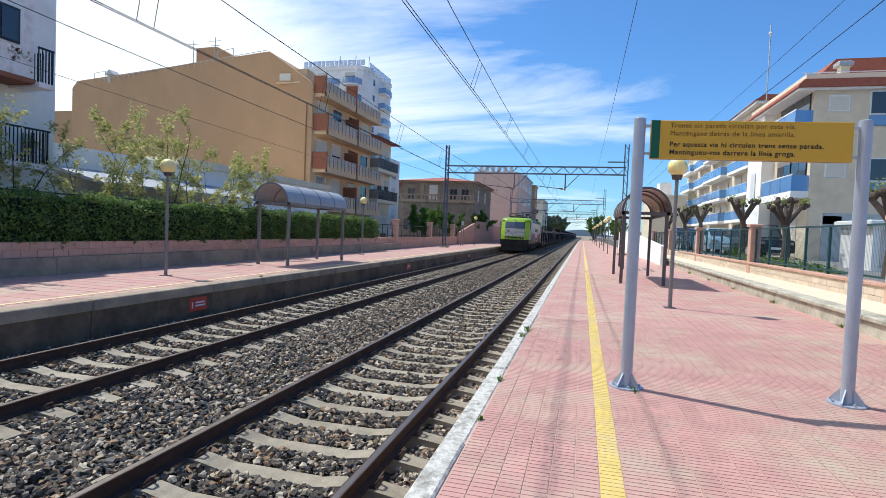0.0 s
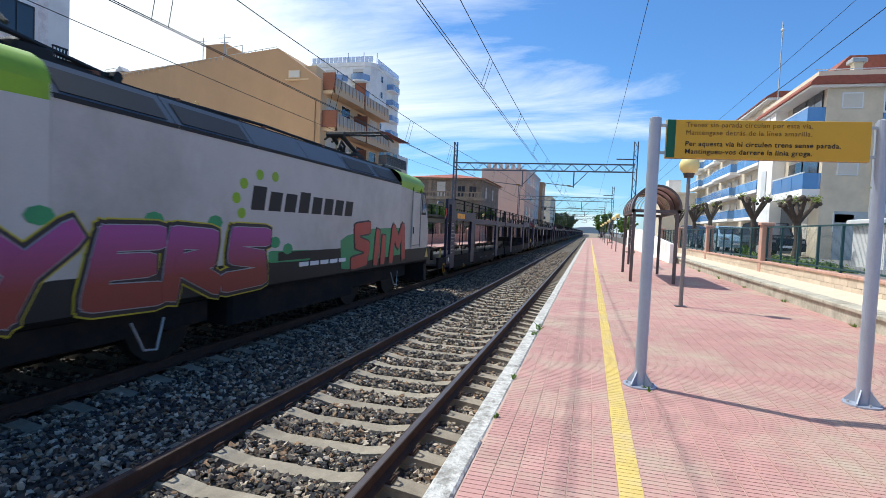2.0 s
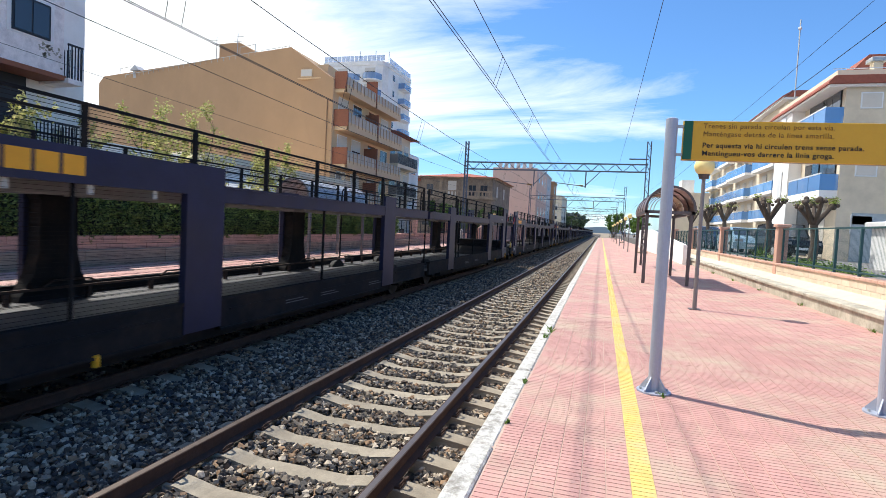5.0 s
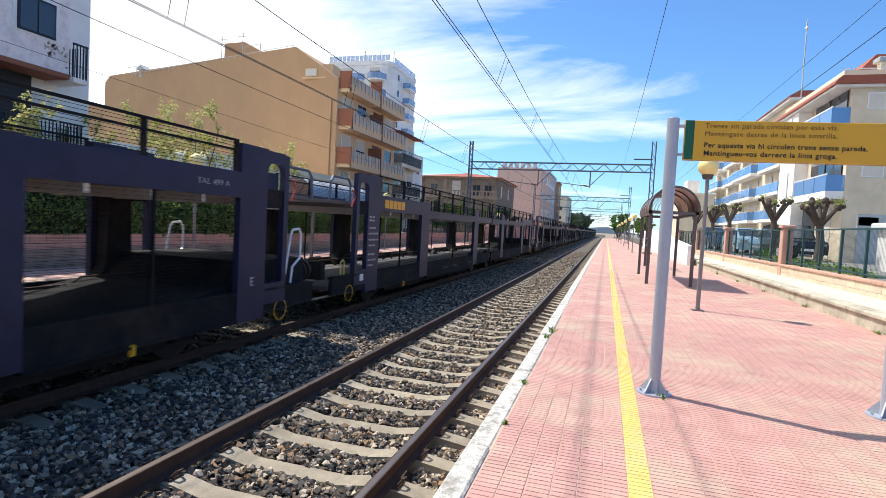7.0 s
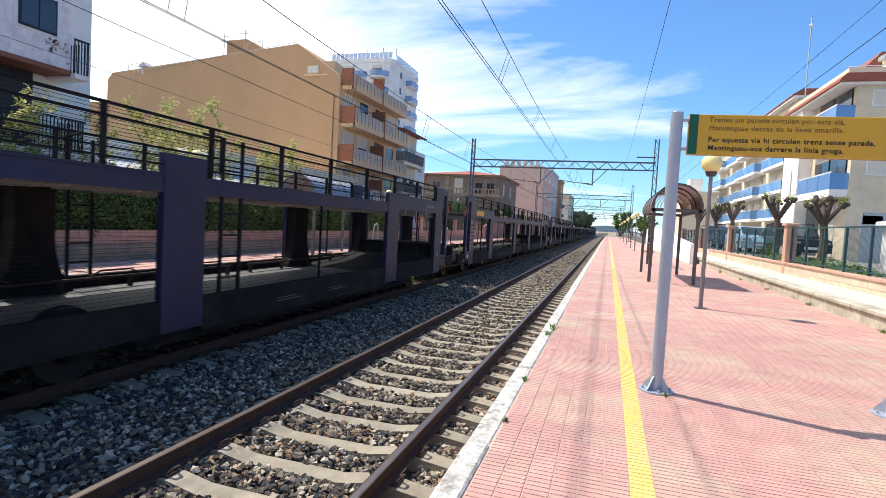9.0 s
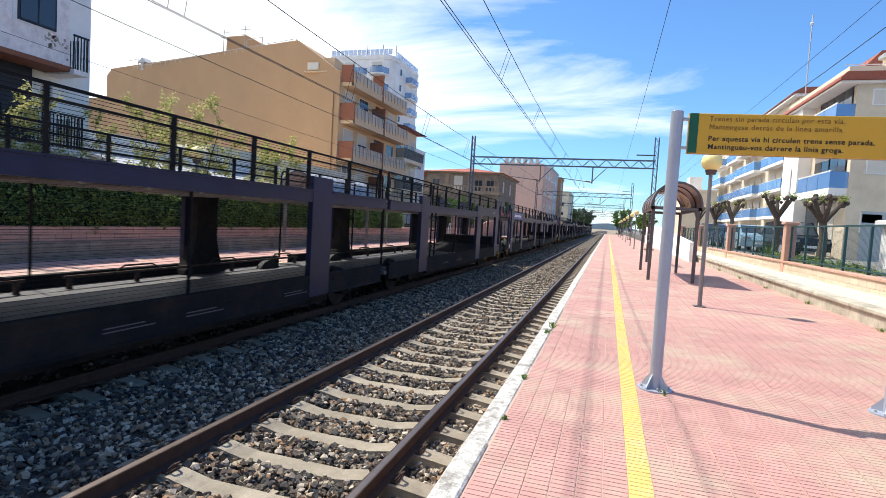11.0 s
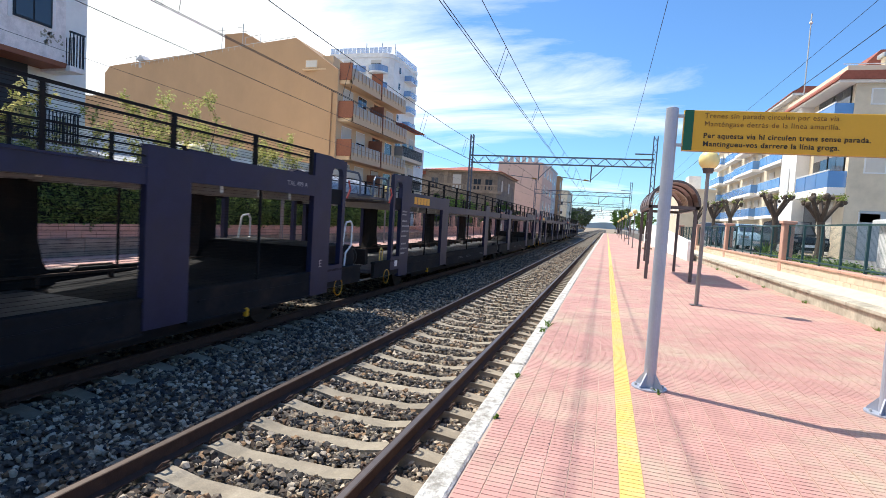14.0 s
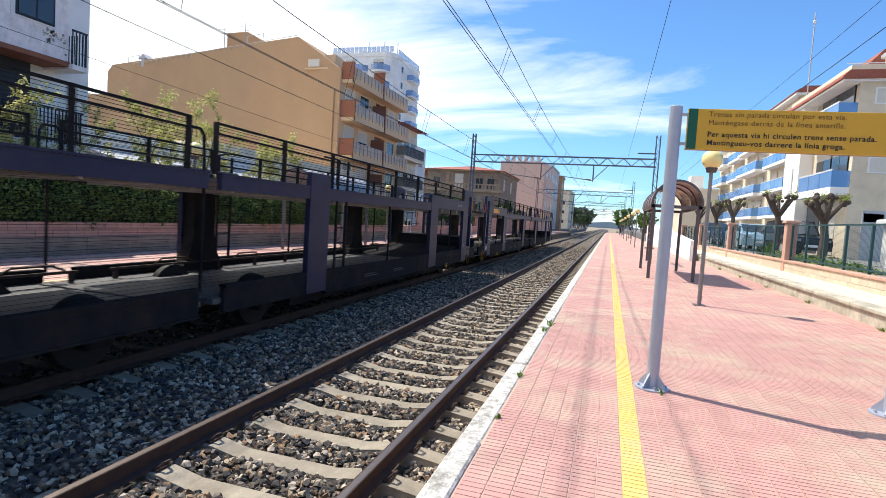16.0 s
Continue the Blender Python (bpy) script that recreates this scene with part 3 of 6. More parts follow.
TILE = tile_mesh().mesh("paving_tile", PINK)
cols = [-0.669 + TX * i for i in range(6)] + [0.295 + TX * i for i in range(30)]
near_tiles = [(x, 2.3 + TS * j) for j in range(-2, 24) for x in cols[:15]]
near_tiles = near_tiles[:298]
taken = {(round(x, 3), round(y, 3)) for x, y in near_tiles}
for x, y in near_tiles:
    part("paving_tile", TILE, PINK, plat, at=(x, y, 0))
g = G()
tv, tf = tile_mesh().v, tile_mesh().f
worn = G().box(0.004, TX - 0.004, 0.003, TS - 0.003, -0.03, -0.0004)
rr = random.Random(3)
for j in range(-71, 90):
    y = 2.3 + TS * j
    for x in cols:
        if (round(x, 3), round(y, 3)) in taken:
            continue
        dz = rr.uniform(-0.0015, 0.0015)
        vv, ff = (tv, tf) if -9 < j < 34 else (worn.v, worn.f)
        g.add([(a + x, b + y, c + dz) for a, b, c in vv], ff)
tagged(part("paving", g, PINK, plat), kind="stuff")
g = G()
for j in range(0, 330):
    y = 2.3 + TS * 90 + 0.4 * j
    g.box(EDGE + 0.17, 4.45, y + 0.005, y + 0.395, -0.02, -0.001)
tagged(part("far_paving", g, PINK, plat), kind="stuff")


# ---------- low wall, planter ledge, block wall and fence on the street side ----------
low = setting("platform_wall", G().box(4.45, 4.72, 2, 60, -0.1, 0.24), OLDCONC, "weathered concrete kerb wall with moss", "wall")
for k in range(0, 29):
    y = 2 + 2 * k
    part("capstone", G().box(4.40, 4.76, y + 0.01, y + 1.99, 0.24, 0.315, 0.02), OLDCONC, low)
setting("planter_ledge", G().prism([(4.76, 0.1), (5.2, 0.1), (5.2, 0.42), (4.76, 0.28)], "y", 2, 60), CREAMBRICK, "cream ledge between two low walls", "ledge")
bw = setting("boundary_wall", G().box(5.22, 5.42, 2, 60, 0.1, 0.70), CREAMBRICK, "cream concrete block wall under the fence", "wall")
BLK = G().box(0.0, 0.03, 0.005, 0.395, 0.004, 0.186, 0.006).mesh("block", CREAMBRICK)
for row in range(2):
    for k in range(90):
        y = 2 + 0.4 * k + 0.2 * (row % 2)
        part("block", BLK, CREAMBRICK, bw, at=(5.192, y, 0.33 + 0.19 * row))
CAPB = G().box(-0.04, 0.26, 0.004, 0.246, 0, 0.06, 0.008).mesh("cap_brick", PINKWALL)
for k in range(120):
    part("cap_brick", CAPB, PINKWALL, bw, at=(5.2, 2 + 0.25 * k, 0.705))


def pillar(x, y, z0, h, w, label, group):
    p = thing("pillar", label, "pillar", (x, y, z0), group=group)
    part("shaft", G().box(-w / 2, w / 2, -w / 2, w / 2, 0, h - 0.09, 0.012), PINKWALL, p)
    part("cap", G().box(-w / 2 - 0.05, w / 2 + 0.05, -w / 2 - 0.05, w / 2 + 0.05, h - 0.09, h, 0.02), PINKWALL, p)
    return p


for y in (10.9, 19.1, 27.4, 35.7, 44.0):
    pillar(5.32, y, 0.3, 1.68, 0.3, "pale pink block pillar between fence panels", "pillars of the street fence")


def fence_panel(y0, y1):
    f = thing("fence_panel", "green steel mesh fence panel on the block wall", "fence", (5.32, y0, 0.765), group="street fence panels")
    n = max(1, round((y1 - y0) / 1.35))
    for k in range(n + 1):
        y = (y1 - y0) * k / n
        part("post", G().box(-0.025, 0.025, y - 0.025, y + 0.025, 0, 1.08), GREENMETAL, f)
    part("top_rail", G().box(-0.02, 0.02, 0, y1 - y0, 1.04, 1.08), GREENMETAL, f)
    part("bottom_rail", G().box(-0.02, 0.02, 0, y1 - y0, 0.06, 0.10), GREENMETAL, f)
    g = G()
    for k in range(int((y1 - y0) / 0.055)):
        g.box(-0.0012, 0.0012, 0.055 * k, 0.055 * k + 0.003, 0.1, 1.04)
    part("wire_mesh", g, GREENMETAL, f)


for a, b in ((3.2, 10.7), (11.1, 18.9), (19.3, 27.2), (27.6, 35.5), (35.9, 43.8)):
    fence_panel(a, b)


# ---------- the far platform ----------
lp = setting("far_platform", G().prism([(-13.0, -1.3), (LEDGE - 0.05, -1.3), (LEDGE - 0.05, LZ - 0.02), (-13.0, LZ - 0.02)], "y", -30, 128), PINK, "pink tiled platform across the tracks", "platform")
for k in range(-9, 40):
    y = 1.2 + 3.2 * k
    part("wall_panel", G().box(LEDGE - 0.1, LEDGE - 0.02, y + 0.008, y + 3.192, -1.3, LZ - 0.19), PLATWALL, lp, "dark stained concrete platform wall")
    part("coping", G().box(LEDGE - 0.34, LEDGE + 0.03, y + 0.006, y + 3.194, LZ - 0.19, LZ + 0.003, 0.015), CONC, lp, "grey concrete edge slab")
part("yellow_line", G().box(-8.98, -8.88, -30, 128, LZ - 0.02, LZ + 0.006), PALEYEL, lp, "faded yellow safety line")
g = G()
for j in range(0, 300):
    y = 2 + 0.4 * j
    for x0, x1 in ((-13.0, -10.9), (-10.89, -8.99), (-8.87, LEDGE - 0.345)):
        g.box(x0, x1, y + 0.008, y + 0.392, LZ - 0.03, LZ)
tagged(part("paving", g, PINK, lp), kind="stuff")
rs = thing("warning_sign", "small red enamel warning plate on the platform wall", "sign", (LEDGE - 0.015, 10.03, -0.66))
part("plate", G().box(0, 0.012, 0, 0.58, 0, 0.30, 0.004), RED, rs)
for i, (a, b, z) in enumerate(((0.2, 0.5, 0.17), (0.2, 0.52, 0.10))):
    part("text_bar", G().box(0.012, 0.014, a, b, z, z + 0.035), WHITEINK, rs)
part("pictogram", G().tube((0.012, 0.1, 0.07), (0.013, 0.1, 0.2), 0.018, 6), WHITEINK, rs)
rs2 = copy_thing(rs, pose(LEDGE - 0.015, 25.2, -0.66))
copy_thing(rs, pose(LEDGE - 0.015, 40.0, -0.66))

# wall, blocks and hedge behind the far platform
lw = setting("garden_wall", G().box(-12.95, -12.62, -20, 33, -0.2, 0.70), PINKWALL, "pink block wall on a grey concrete plinth", "wall")
for k in range(-6, 14):
    part("plinth", G().box(-12.62, -12.48, 2.6 * k, 2.6 * k + 2.59, -0.2, 0.33, 0.01), CONC, lw, "grey concrete plinth")
PB = G().box(0, 0.02, 0.004, 0.396, 0.004, 0.181, 0.005).mesh("block", PINKWALL)
for row in range(2):
    for k in range(62):
        part("block", PB, PINKWALL, lw, at=(-12.62, 4 + 0.4 * k + 0.2 * row, 0.33 + 0.185 * row))
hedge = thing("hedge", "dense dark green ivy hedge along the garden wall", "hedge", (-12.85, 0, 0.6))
# filler box; its near-black colour stands in for shade between the leaves
part("core", G().box(-0.35, 0.05, -18, 31.6, 0, 1.12), HEDGE_SHADE, hedge)


def hedge_at(r):
    y = r.uniform(3.5, 32.2)
    z = r.uniform(-0.02, 1.25) + 0.12 * math.sin(y * 1.7) * r.random() + 0.06 * math.sin(y * 5.1)
    x = 0.12 + 0.12 * math.sin(z * 3) + 0.09 * math.sin(y * 4.3 + z * 5) * math.sin(y * 1.9 - z * 7) + r.gauss(0, 0.06) if r.random() < 0.72 else r.uniform(-0.4, 0.15)
    if x < 0.05:
        z = 1.12 + abs(r.gauss(0, 0.1)) + 0.06 * math.sin(y * 3.3)
    return (x, y, z)


part("leaves", leaves(48000, hedge_at, 0.043, 7), LEAF_HEDGE, hedge)


def tree(at, h, seed, spread, leaf, count, size, label, trunk_r=0.05, group="", gather=0.028):
    """Several slim stems with twigs and a loose crown."""
    r = random.Random(seed)
    t = thing("tree", label, "tree", at, group=group)
    g, tips = G(), []
    for s in range(5):
        a = r.uniform(0, 6.28)
        p = Vector((0.08 * math.cos(a), 0.08 * math.sin(a), 0))
        d = Vector((math.cos(a) * 0.35 * spread, math.sin(a) * 0.35 * spread, 1)).normalized()
        rad = trunk_r * r.uniform(0.5, 1)
        n = 7
        for k in range(n):
            q = p + d * h / n * r.uniform(0.75, 1.05)
            g.tube(p, q, rad, 6, rad * 0.82)
            p, rad = q, rad * 0.82
            d = (d + Vector((r.gauss(0, 0.13), r.gauss(0, 0.13), 0.05))).normalized()
            if k > 1:
                for _ in range(2):
                    e = (d + Vector((r.gauss(0, 0.8), r.gauss(0, 0.8), r.uniform(-0.1, 0.5)))).normalized()
                    b = p + e * h * r.uniform(0.1, 0.24)
                    g.tube(p, b, rad * 0.5, 4, rad * 0.2)
                    tips += [(p + (b - p) * r.uniform(0.35, 1.1)) for _ in range(5)]
        tips.append(p)
    part("trunk", g, BARK, t)
    part("crown", leaves(count, lambda q: tuple(tips[q.randrange(len(tips))] + Vector((q.gauss(0, 1), q.gauss(0, 1), q.gauss(0, 1))) * h * gather), size, seed + 1), leaf, t)
    return t


LBL = "slender young tree with sparse yellow-green leaves"
for i, (x, y, h, n) in enumerate(((-14.6, 9.3, 3.9, 1300), (-14.9, 11.0, 3.5, 900), (-15.4, 13.9, 4.2, 1500), (-15.2, 16.8, 5.0, 2300), (-15.0, 18.4, 4.3, 2000), (-14.8, 21.2, 4.1, 1300), (-15.2, 7.4, 3.8, 1500))):
    tree((x, y, 0.15), h, 20 + i, 1.0, LEAF_YOUNG, int(n * 1.9), 0.05, LBL, 0.04, "trees behind the hedge", 0.017)
gr = thing("garden_railing", "dark steel railing behind the hedge", "railing", (-13.25, 0, 0.15))
for z in (1.55, 1.75):
    part("rail", G().box(-0.02, 0.02, 2, 33, z, z + 0.04), BLACKMETAL, gr)
for k in range(16):
    part("post", G().box(-0.02, 0.02, 2 + 2 * k, 2.04 + 2 * k, 0, 1.79), BLACKMETAL, gr)


# ---------- lamps ----------
def street_lamp(at, h, group, label):
    l = thing("platform_lamp", label, "lamp", at, group=group)
    part("base_plate", G().box(-0.11, 0.11, -0.11, 0.11, 0, 0.015, 0.004), DARKSTEEL, l)
    part("pole", G().tube((0, 0, 0.01), (0, 0, h - 0.22), 0.042, 10, 0.036), MIDSTEEL, l, smooth=False)
    part("collar", G().tube((0, 0, h - 0.25), (0, 0, h - 0.16), 0.085, 12, 0.11), DARKSTEEL, l)
    part("globe", G().ball((0, 0, h), 0.19, 20, 12), GLOBE, l, "cream plastic globe", smooth=True)
    return l


LL = "slim steel platform lamp with cream globe"
rl = street_lamp((1.78, 11.65, 0), 2.84, "lamps on the near platform", LL)
for x, y in ((2.0, 45.0), (2.0, 53.0), (2.0, 66.0), (2.0, 79.0), (2.0, 95.0), (2.0, 112.0)):
    copy_thing(rl, pose(x, y, 0))
for x, y in ((-10.45, 11.7), (-11.2, 26.3), (-11.0, 55.9), (-11.6, 78.0), (-11.6, 98.0)):
    tagged(copy_thing(rl, pose(x, y, LZ)), group="lamps on the far platform")


# ---------- shelters ----------
def shelter(at, w, length, h0, h1, skin, steel, label, slats):
    s = thing("platform_shelter", label, "shelter", at)
    for y in (0.12, length - 0.12):
        for x in (-w / 2 + 0.08, w / 2 - 0.08):
            p = part("post", G().box(x - 0.045, x + 0.045, y - 0.045, y + 0.045, 0, h0), steel, s)
    for x in (-w / 2 + 0.05, w / 2 - 0.05):
        part("side_beam", G().box(x - 0.05, x + 0.05, 0, length, h0, h0 + 0.09), steel, s)
    for y in (0.0, length - 0.06):
        part("end_beam", G().box(-w / 2, w / 2, y, y + 0.06, h0 - 0.004, h0 + 0.086), steel, s)
    n = 16
    arc = [(-w / 2 * math.cos(math.pi * k / n), h0 + 0.09 + (h1 - h0 - 0.09) * math.sin(math.pi * k / n)) for k in range(n + 1)]
    ins = [(x * 0.97, h0 + 0.09 + (z - h0 - 0.09) * 0.97) for x, z in arc]
    ny = 4
    for j in range(ny):
        y0, y1 = -0.12 + (length + 0.24) * j / ny + 0.006, -0.12 + (length + 0.24) * (j + 1) / ny - 0.006
        part("roof_panel", G().prism(arc + ins[::-1], "y", y0, y1), skin, s, "curved sheet roof panel")
    for j in range(ny + 1):
        y = -0.12 + (length + 0.24) * j / ny
        o = [(x * 1.02, h0 + 0.09 + (z - h0 - 0.09) * 1.02) for x, z in arc]
        i2 = [(x * 0.93, h0 + 0.09 + (z - h0 - 0.09) * 0.93) for x, z in arc]
        part("roof_rib", G().prism(o + i2[::-1], "y", y - 0.02, y + 0.02), steel, s)
    if slats:
        for k in range(6):
            f = 0.62 + 0.07 * k
            a = [(x * f, h0 + 0.09 + (z - h0 - 0.09) * f) for x, z in arc]
            b = [(x * (f - 0.03), h0 + 0.09 + (z - h0 - 0.09) * (f - 0.03)) for x, z in arc]
            part("inner_hoop", G().prism(a + b[::-1], "y", 0.35 + 0.6 * k, 0.40 + 0.6 * k), CREAMWALL, s)
    return s


shelter((1.78, 16.85, 0), 1.36, 4.2, 2.08, 2.88, ROOFBROWN, DARKSTEEL, "brown steel platform shelter with a barrel roof", True)
shelter((-10.5, 16.65, LZ), 1.32, 4.6, 2.13, 2.88, ROOFGREY, MIDSTEEL, "grey steel platform shelter with a barrel roof", False)
tb = thing("notice_frame", "tall dark steel frame beyond the shelter", "frame", (1.75, 24.5, 0))
for y in (0, 2.1):
    part("post", G().box(-0.05, 0.05, y - 0.05, y + 0.05, 0, 2.3), DARKSTEEL, tb)
for z in (0.95, 1.25, 1.8, 2.2):
    part("crossbar", G().box(-0.03, 0.03, 0, 2.1, z, z + 0.06), DARKSTEEL, tb)

# ---------- the warning sign by the yellow line ----------
A0, A1 = Vector((0.46, 5.25, 0)), Vector((2.33, 5.45, 0))
ang = math.degrees(math.atan2(A1.y - A0.y, A1.x - A0.x))
SW = (A1 - A0).length
ws = thing("platform_sign", "mustard bilingual warning sign on two grey posts", "sign", tuple(A0), ang)
for x in (0.0, SW):
    p = part("post", G().tube((x, 0, 0.01), (x, 0, 2.485), 0.052, 20), GREYPAINT, ws, smooth=False)
    part("post_cap", G().ball((x, 0, 2.48), 0.052, 16, 8, 0.35), GREYPAINT, p, smooth=True)
    part("base_plate", G().tube((x, 0, 0), (x, 0, 0.014), 0.15, 24), GREYPAINT, p)
    for k in range(4):
        a = math.pi / 4 + k * math.pi / 2
        c, s = math.cos(a), math.sin(a)
        v = [(x + c * 0.05, s * 0.05, 0.014), (x + c * 0.135, s * 0.135, 0.014), (x + c * 0.135, s * 0.135, 0.03), (x + c * 0.05, s * 0.05, 0.14)]
        o = Vector((-s, c, 0)) * 0.006
        w = [tuple(Vector(q) - o) for q in v] + [tuple(Vector(q) + o) for q in v]
        part("gusset", G().add(w, [(3, 2, 1, 0), (4, 5, 6, 7), (0, 1, 5, 4), (1, 2, 6, 5), (2, 3, 7, 6), (3, 0, 4, 7)]), GREYPAINT, p)
        b = a + math.pi / 4
        part("bolt", G().tube((x + 0.115 * math.cos(b), 0.115 * math.sin(b), 0.012), (x + 0.115 * math.cos(b), 0.115 * math.sin(b), 0.035), 0.012, 6), GALV, p)
pn = part("panel", G().box(0.10, SW - 0.10, -0.02, 0.02, 2.125, 2.47, 0.004), SIGNY, ws, "mustard yellow sheet panel")
part("panel_back", G().box(0.10, SW - 0.10, 0.02, 0.03, 2.12, 2.475), GALV, pn)
part("green_band", G().box(0.101, 0.175, -0.024, -0.0205, 2.126, 2.469), GREEN, pn, "dark green end band")
for x, d in ((0.05, 0.06), (SW - 0.11, 0.06)):
    for z in (2.17, 2.42):
        part("bracket", G().box(x, x + d, -0.015, 0.015, z - 0.012, z + 0.012), GALV, ws)
for body, z, bold, col, w in (("Trenes sin parada circulan por esta vía.", 2.405, 0.0, BROWNINK, 1.05), ("Manténgase detrás de la línea amarilla.", 2.335, 0.0, BROWNINK, 1.045), ("Per aquesta via hi circulen trens sense parada.", 2.235, 0.0009, INK, 1.28), ("Mantingueu-vos darrere la línia groga.", 2.165, 0.0009, INK, 1.055)):
    lettering("text_line", body, 0.062, col, ws, pose(0.262, -0.0225, z, 90), bold=bold, width=w)


# ---------- overhead line ----------
def lattice_mast(at, h, w, group):
    m = thing("lattice_mast", "blue-grey steel lattice mast of the overhead line", "mast", at, group=group)
    for x in (-w / 2, w / 2):
        for y in (-w / 2, w / 2):
            part("leg", G().box(x - 0.03, x + 0.03, y - 0.03, y + 0.03, 0, h), LATTICE, m)
    n = int(h / 0.45)
    for y in (-w / 2, w / 2):
        g = G()
        for k in range(n):
            s = 1 if k % 2 else -1
            g.tube((-s * w / 2, y, h * k / n), (s * w / 2, y, h * (k + 1) / n), 0.018, 4)
        part("lacing", g, LATTICE, m)
    part("footing", G().box(-0.35, 0.35, -0.35, 0.35, -0.3, 0.12, 0.02), CONC, m)
    return m


def gantry(y):
    xl, xr, z0, z1 = -11.3, 3.02, 6.2, 6.78
    lattice_mast((xl, y, LZ), 8.5 - LZ, 0.24, "masts on the far platform")
    lattice_mast((xr, y, 0), 8.55, 0.28, "masts on the near platform")
    t = thing("portal_truss", "blue-grey lattice truss spanning both tracks", "truss", (0, y, 0), group="portal trusses")
    for z in (z0, z1):
        for dy in (-0.17, 0.17):
            part("chord", G().box(xl, xr, dy - 0.03, dy + 0.03, z - 0.035, z + 0.035), LATTICE, t)
    n = 24
    g = G()
    for dy in (-0.17, 0.17):
        for k in range(n):
            a, b = xl + (xr - xl) * k / n, xl + (xr - xl) * (k + 1) / n
            g.tube((a, dy, z0 if k % 2 else z1), (b, dy, z1 if k % 2 else z0), 0.022, 4)
    part("web", g, LATTICE, t)
    for cx in (NEAR, FAR):
        o = cx + 1.0
        c = part("cantilever", G().tube((o, 0, z0), (o, 0, 4.9), 0.05, 6), LATTICE, t)
        part("steady_arm", G().tube((o, 0, 5.0), (cx - 1.4, 0, 5.25), 0.03, 5), LATTICE, c)
        part("stay", G().tube((o, 0, 5.05), (cx + 2.1, 0, z0), 0.035, 5), LATTICE, c)
        part("insulator", G().tube((o - 0.5, 0, 5.07), (o - 0.15, 0, 5.02), 0.06, 8), BROWNINK, c)
    part("side_arm", G().box(xr - 1.4, xr, -0.05, 0.05, 7.15, 7.24), LATTICE, t)


for y in (44.0, 86.0, 128.0, 170.0, 212.0):
    gantry(y)


def wire(name, x, z, r, y0=-20, y1=240, sag=0.0, span=42.0, off=2.0):
    pts = []
    n = int((y1 - y0) / 6)
    for k in range(n + 1):
        y = y0 + (y1 - y0) * k / n
        u = ((y - off) / span) % 1
        pts.append((x, y, z - sag * 4 * u * (1 - u)))
    m = 6
    g = G()
    ring = [(x_ + r * math.cos(math.tau * j / m), y_, z_ + r * math.sin(math.tau * j / m)) for x_, y_, z_ in pts for j in range(m)]
    faces = [(k * m + j, (k + 1) * m + j, (k + 1) * m + (j + 1) % m, k * m + (j + 1) % m) for k in range(len(pts) - 1) for j in range(m)]
    g.add(ring, faces + [tuple(range(m)), tuple(range(len(ring) - 1, len(ring) - m - 1, -1))])
    return tagged(part(name, g, WIRE), "thin dark overhead wire along the track", "overhead wire", "overhead wires", "")


for cx, zc, zm in ((NEAR, 4.9, 5.95), (FAR, 4.45, 5.75)):
    for d in (-0.03, 0.03):
        wire("contact_wire", cx - 0.3 + d, zc, 0.0075)
    wire("messenger_wire", cx - 0.1, zm, 0.009, sag=0.5)
    for k in range(-2, 18):
        y = 7.0 + 6.0 * k
        u = ((y - 2.0) / 42.0) % 1
        for e in (0.0, 0.35):
            tagged(part("dropper", G().tube((cx - 0.3, y + e, zc), (cx - 0.1, y + e, zm - 0.5 * 4 * u * (1 - u)), 0.006, 4), WIRE), "thin dropper between two overhead wires", "overhead wire", "droppers")
for x, z, r in ((-11.3, 5.75, 0.009), (-11.3, 4.6, 0.005), (6.0, 7.75, 0.007), (6.9, 7.75, 0.012), (1.0, 7.35, 0.008)):
    wire("feeder_wire", x, z, r, sag=0.3)


# ---------- buildings ----------
def window(parent, axis, u, z, w, h, at, shutter=0.0, frame_mat=None, out=0.03):
    """A window set in a wall. axis x: the wall faces +x at x = at; axis y: it faces -y at y = at."""
    fm = frame_mat or ALU
    def bx(u0, u1, z0, z1, d0, d1):
        return G().box(at + d0, at + d1, u0, u1, z0, z1) if axis == "x" else G().box(u0, u1, at - d1, at - d0, z0, z1)
    f = part("window", bx(u - w / 2 - 0.06, u + w / 2 + 0.06, z - 0.06, z + h + 0.06, -0.02, out), fm, parent)
    if shutter < 1:
        part("pane", bx(u - w / 2, u - 0.025, z, z + h * (1 - shutter), out - 0.01, out + 0.012), WINDOW, f)
        part("pane", bx(u + 0.025, u + w / 2, z, z + h * (1 - shutter), out - 0.01, out + 0.012), WINDOW, f)
    if shutter > 0:
        part("roller_shutter", bx(u - w / 2, u + w / 2, z + h * (1 - shutter), z + h, out - 0.01, out + 0.02), SHUTTER, f)
    return f


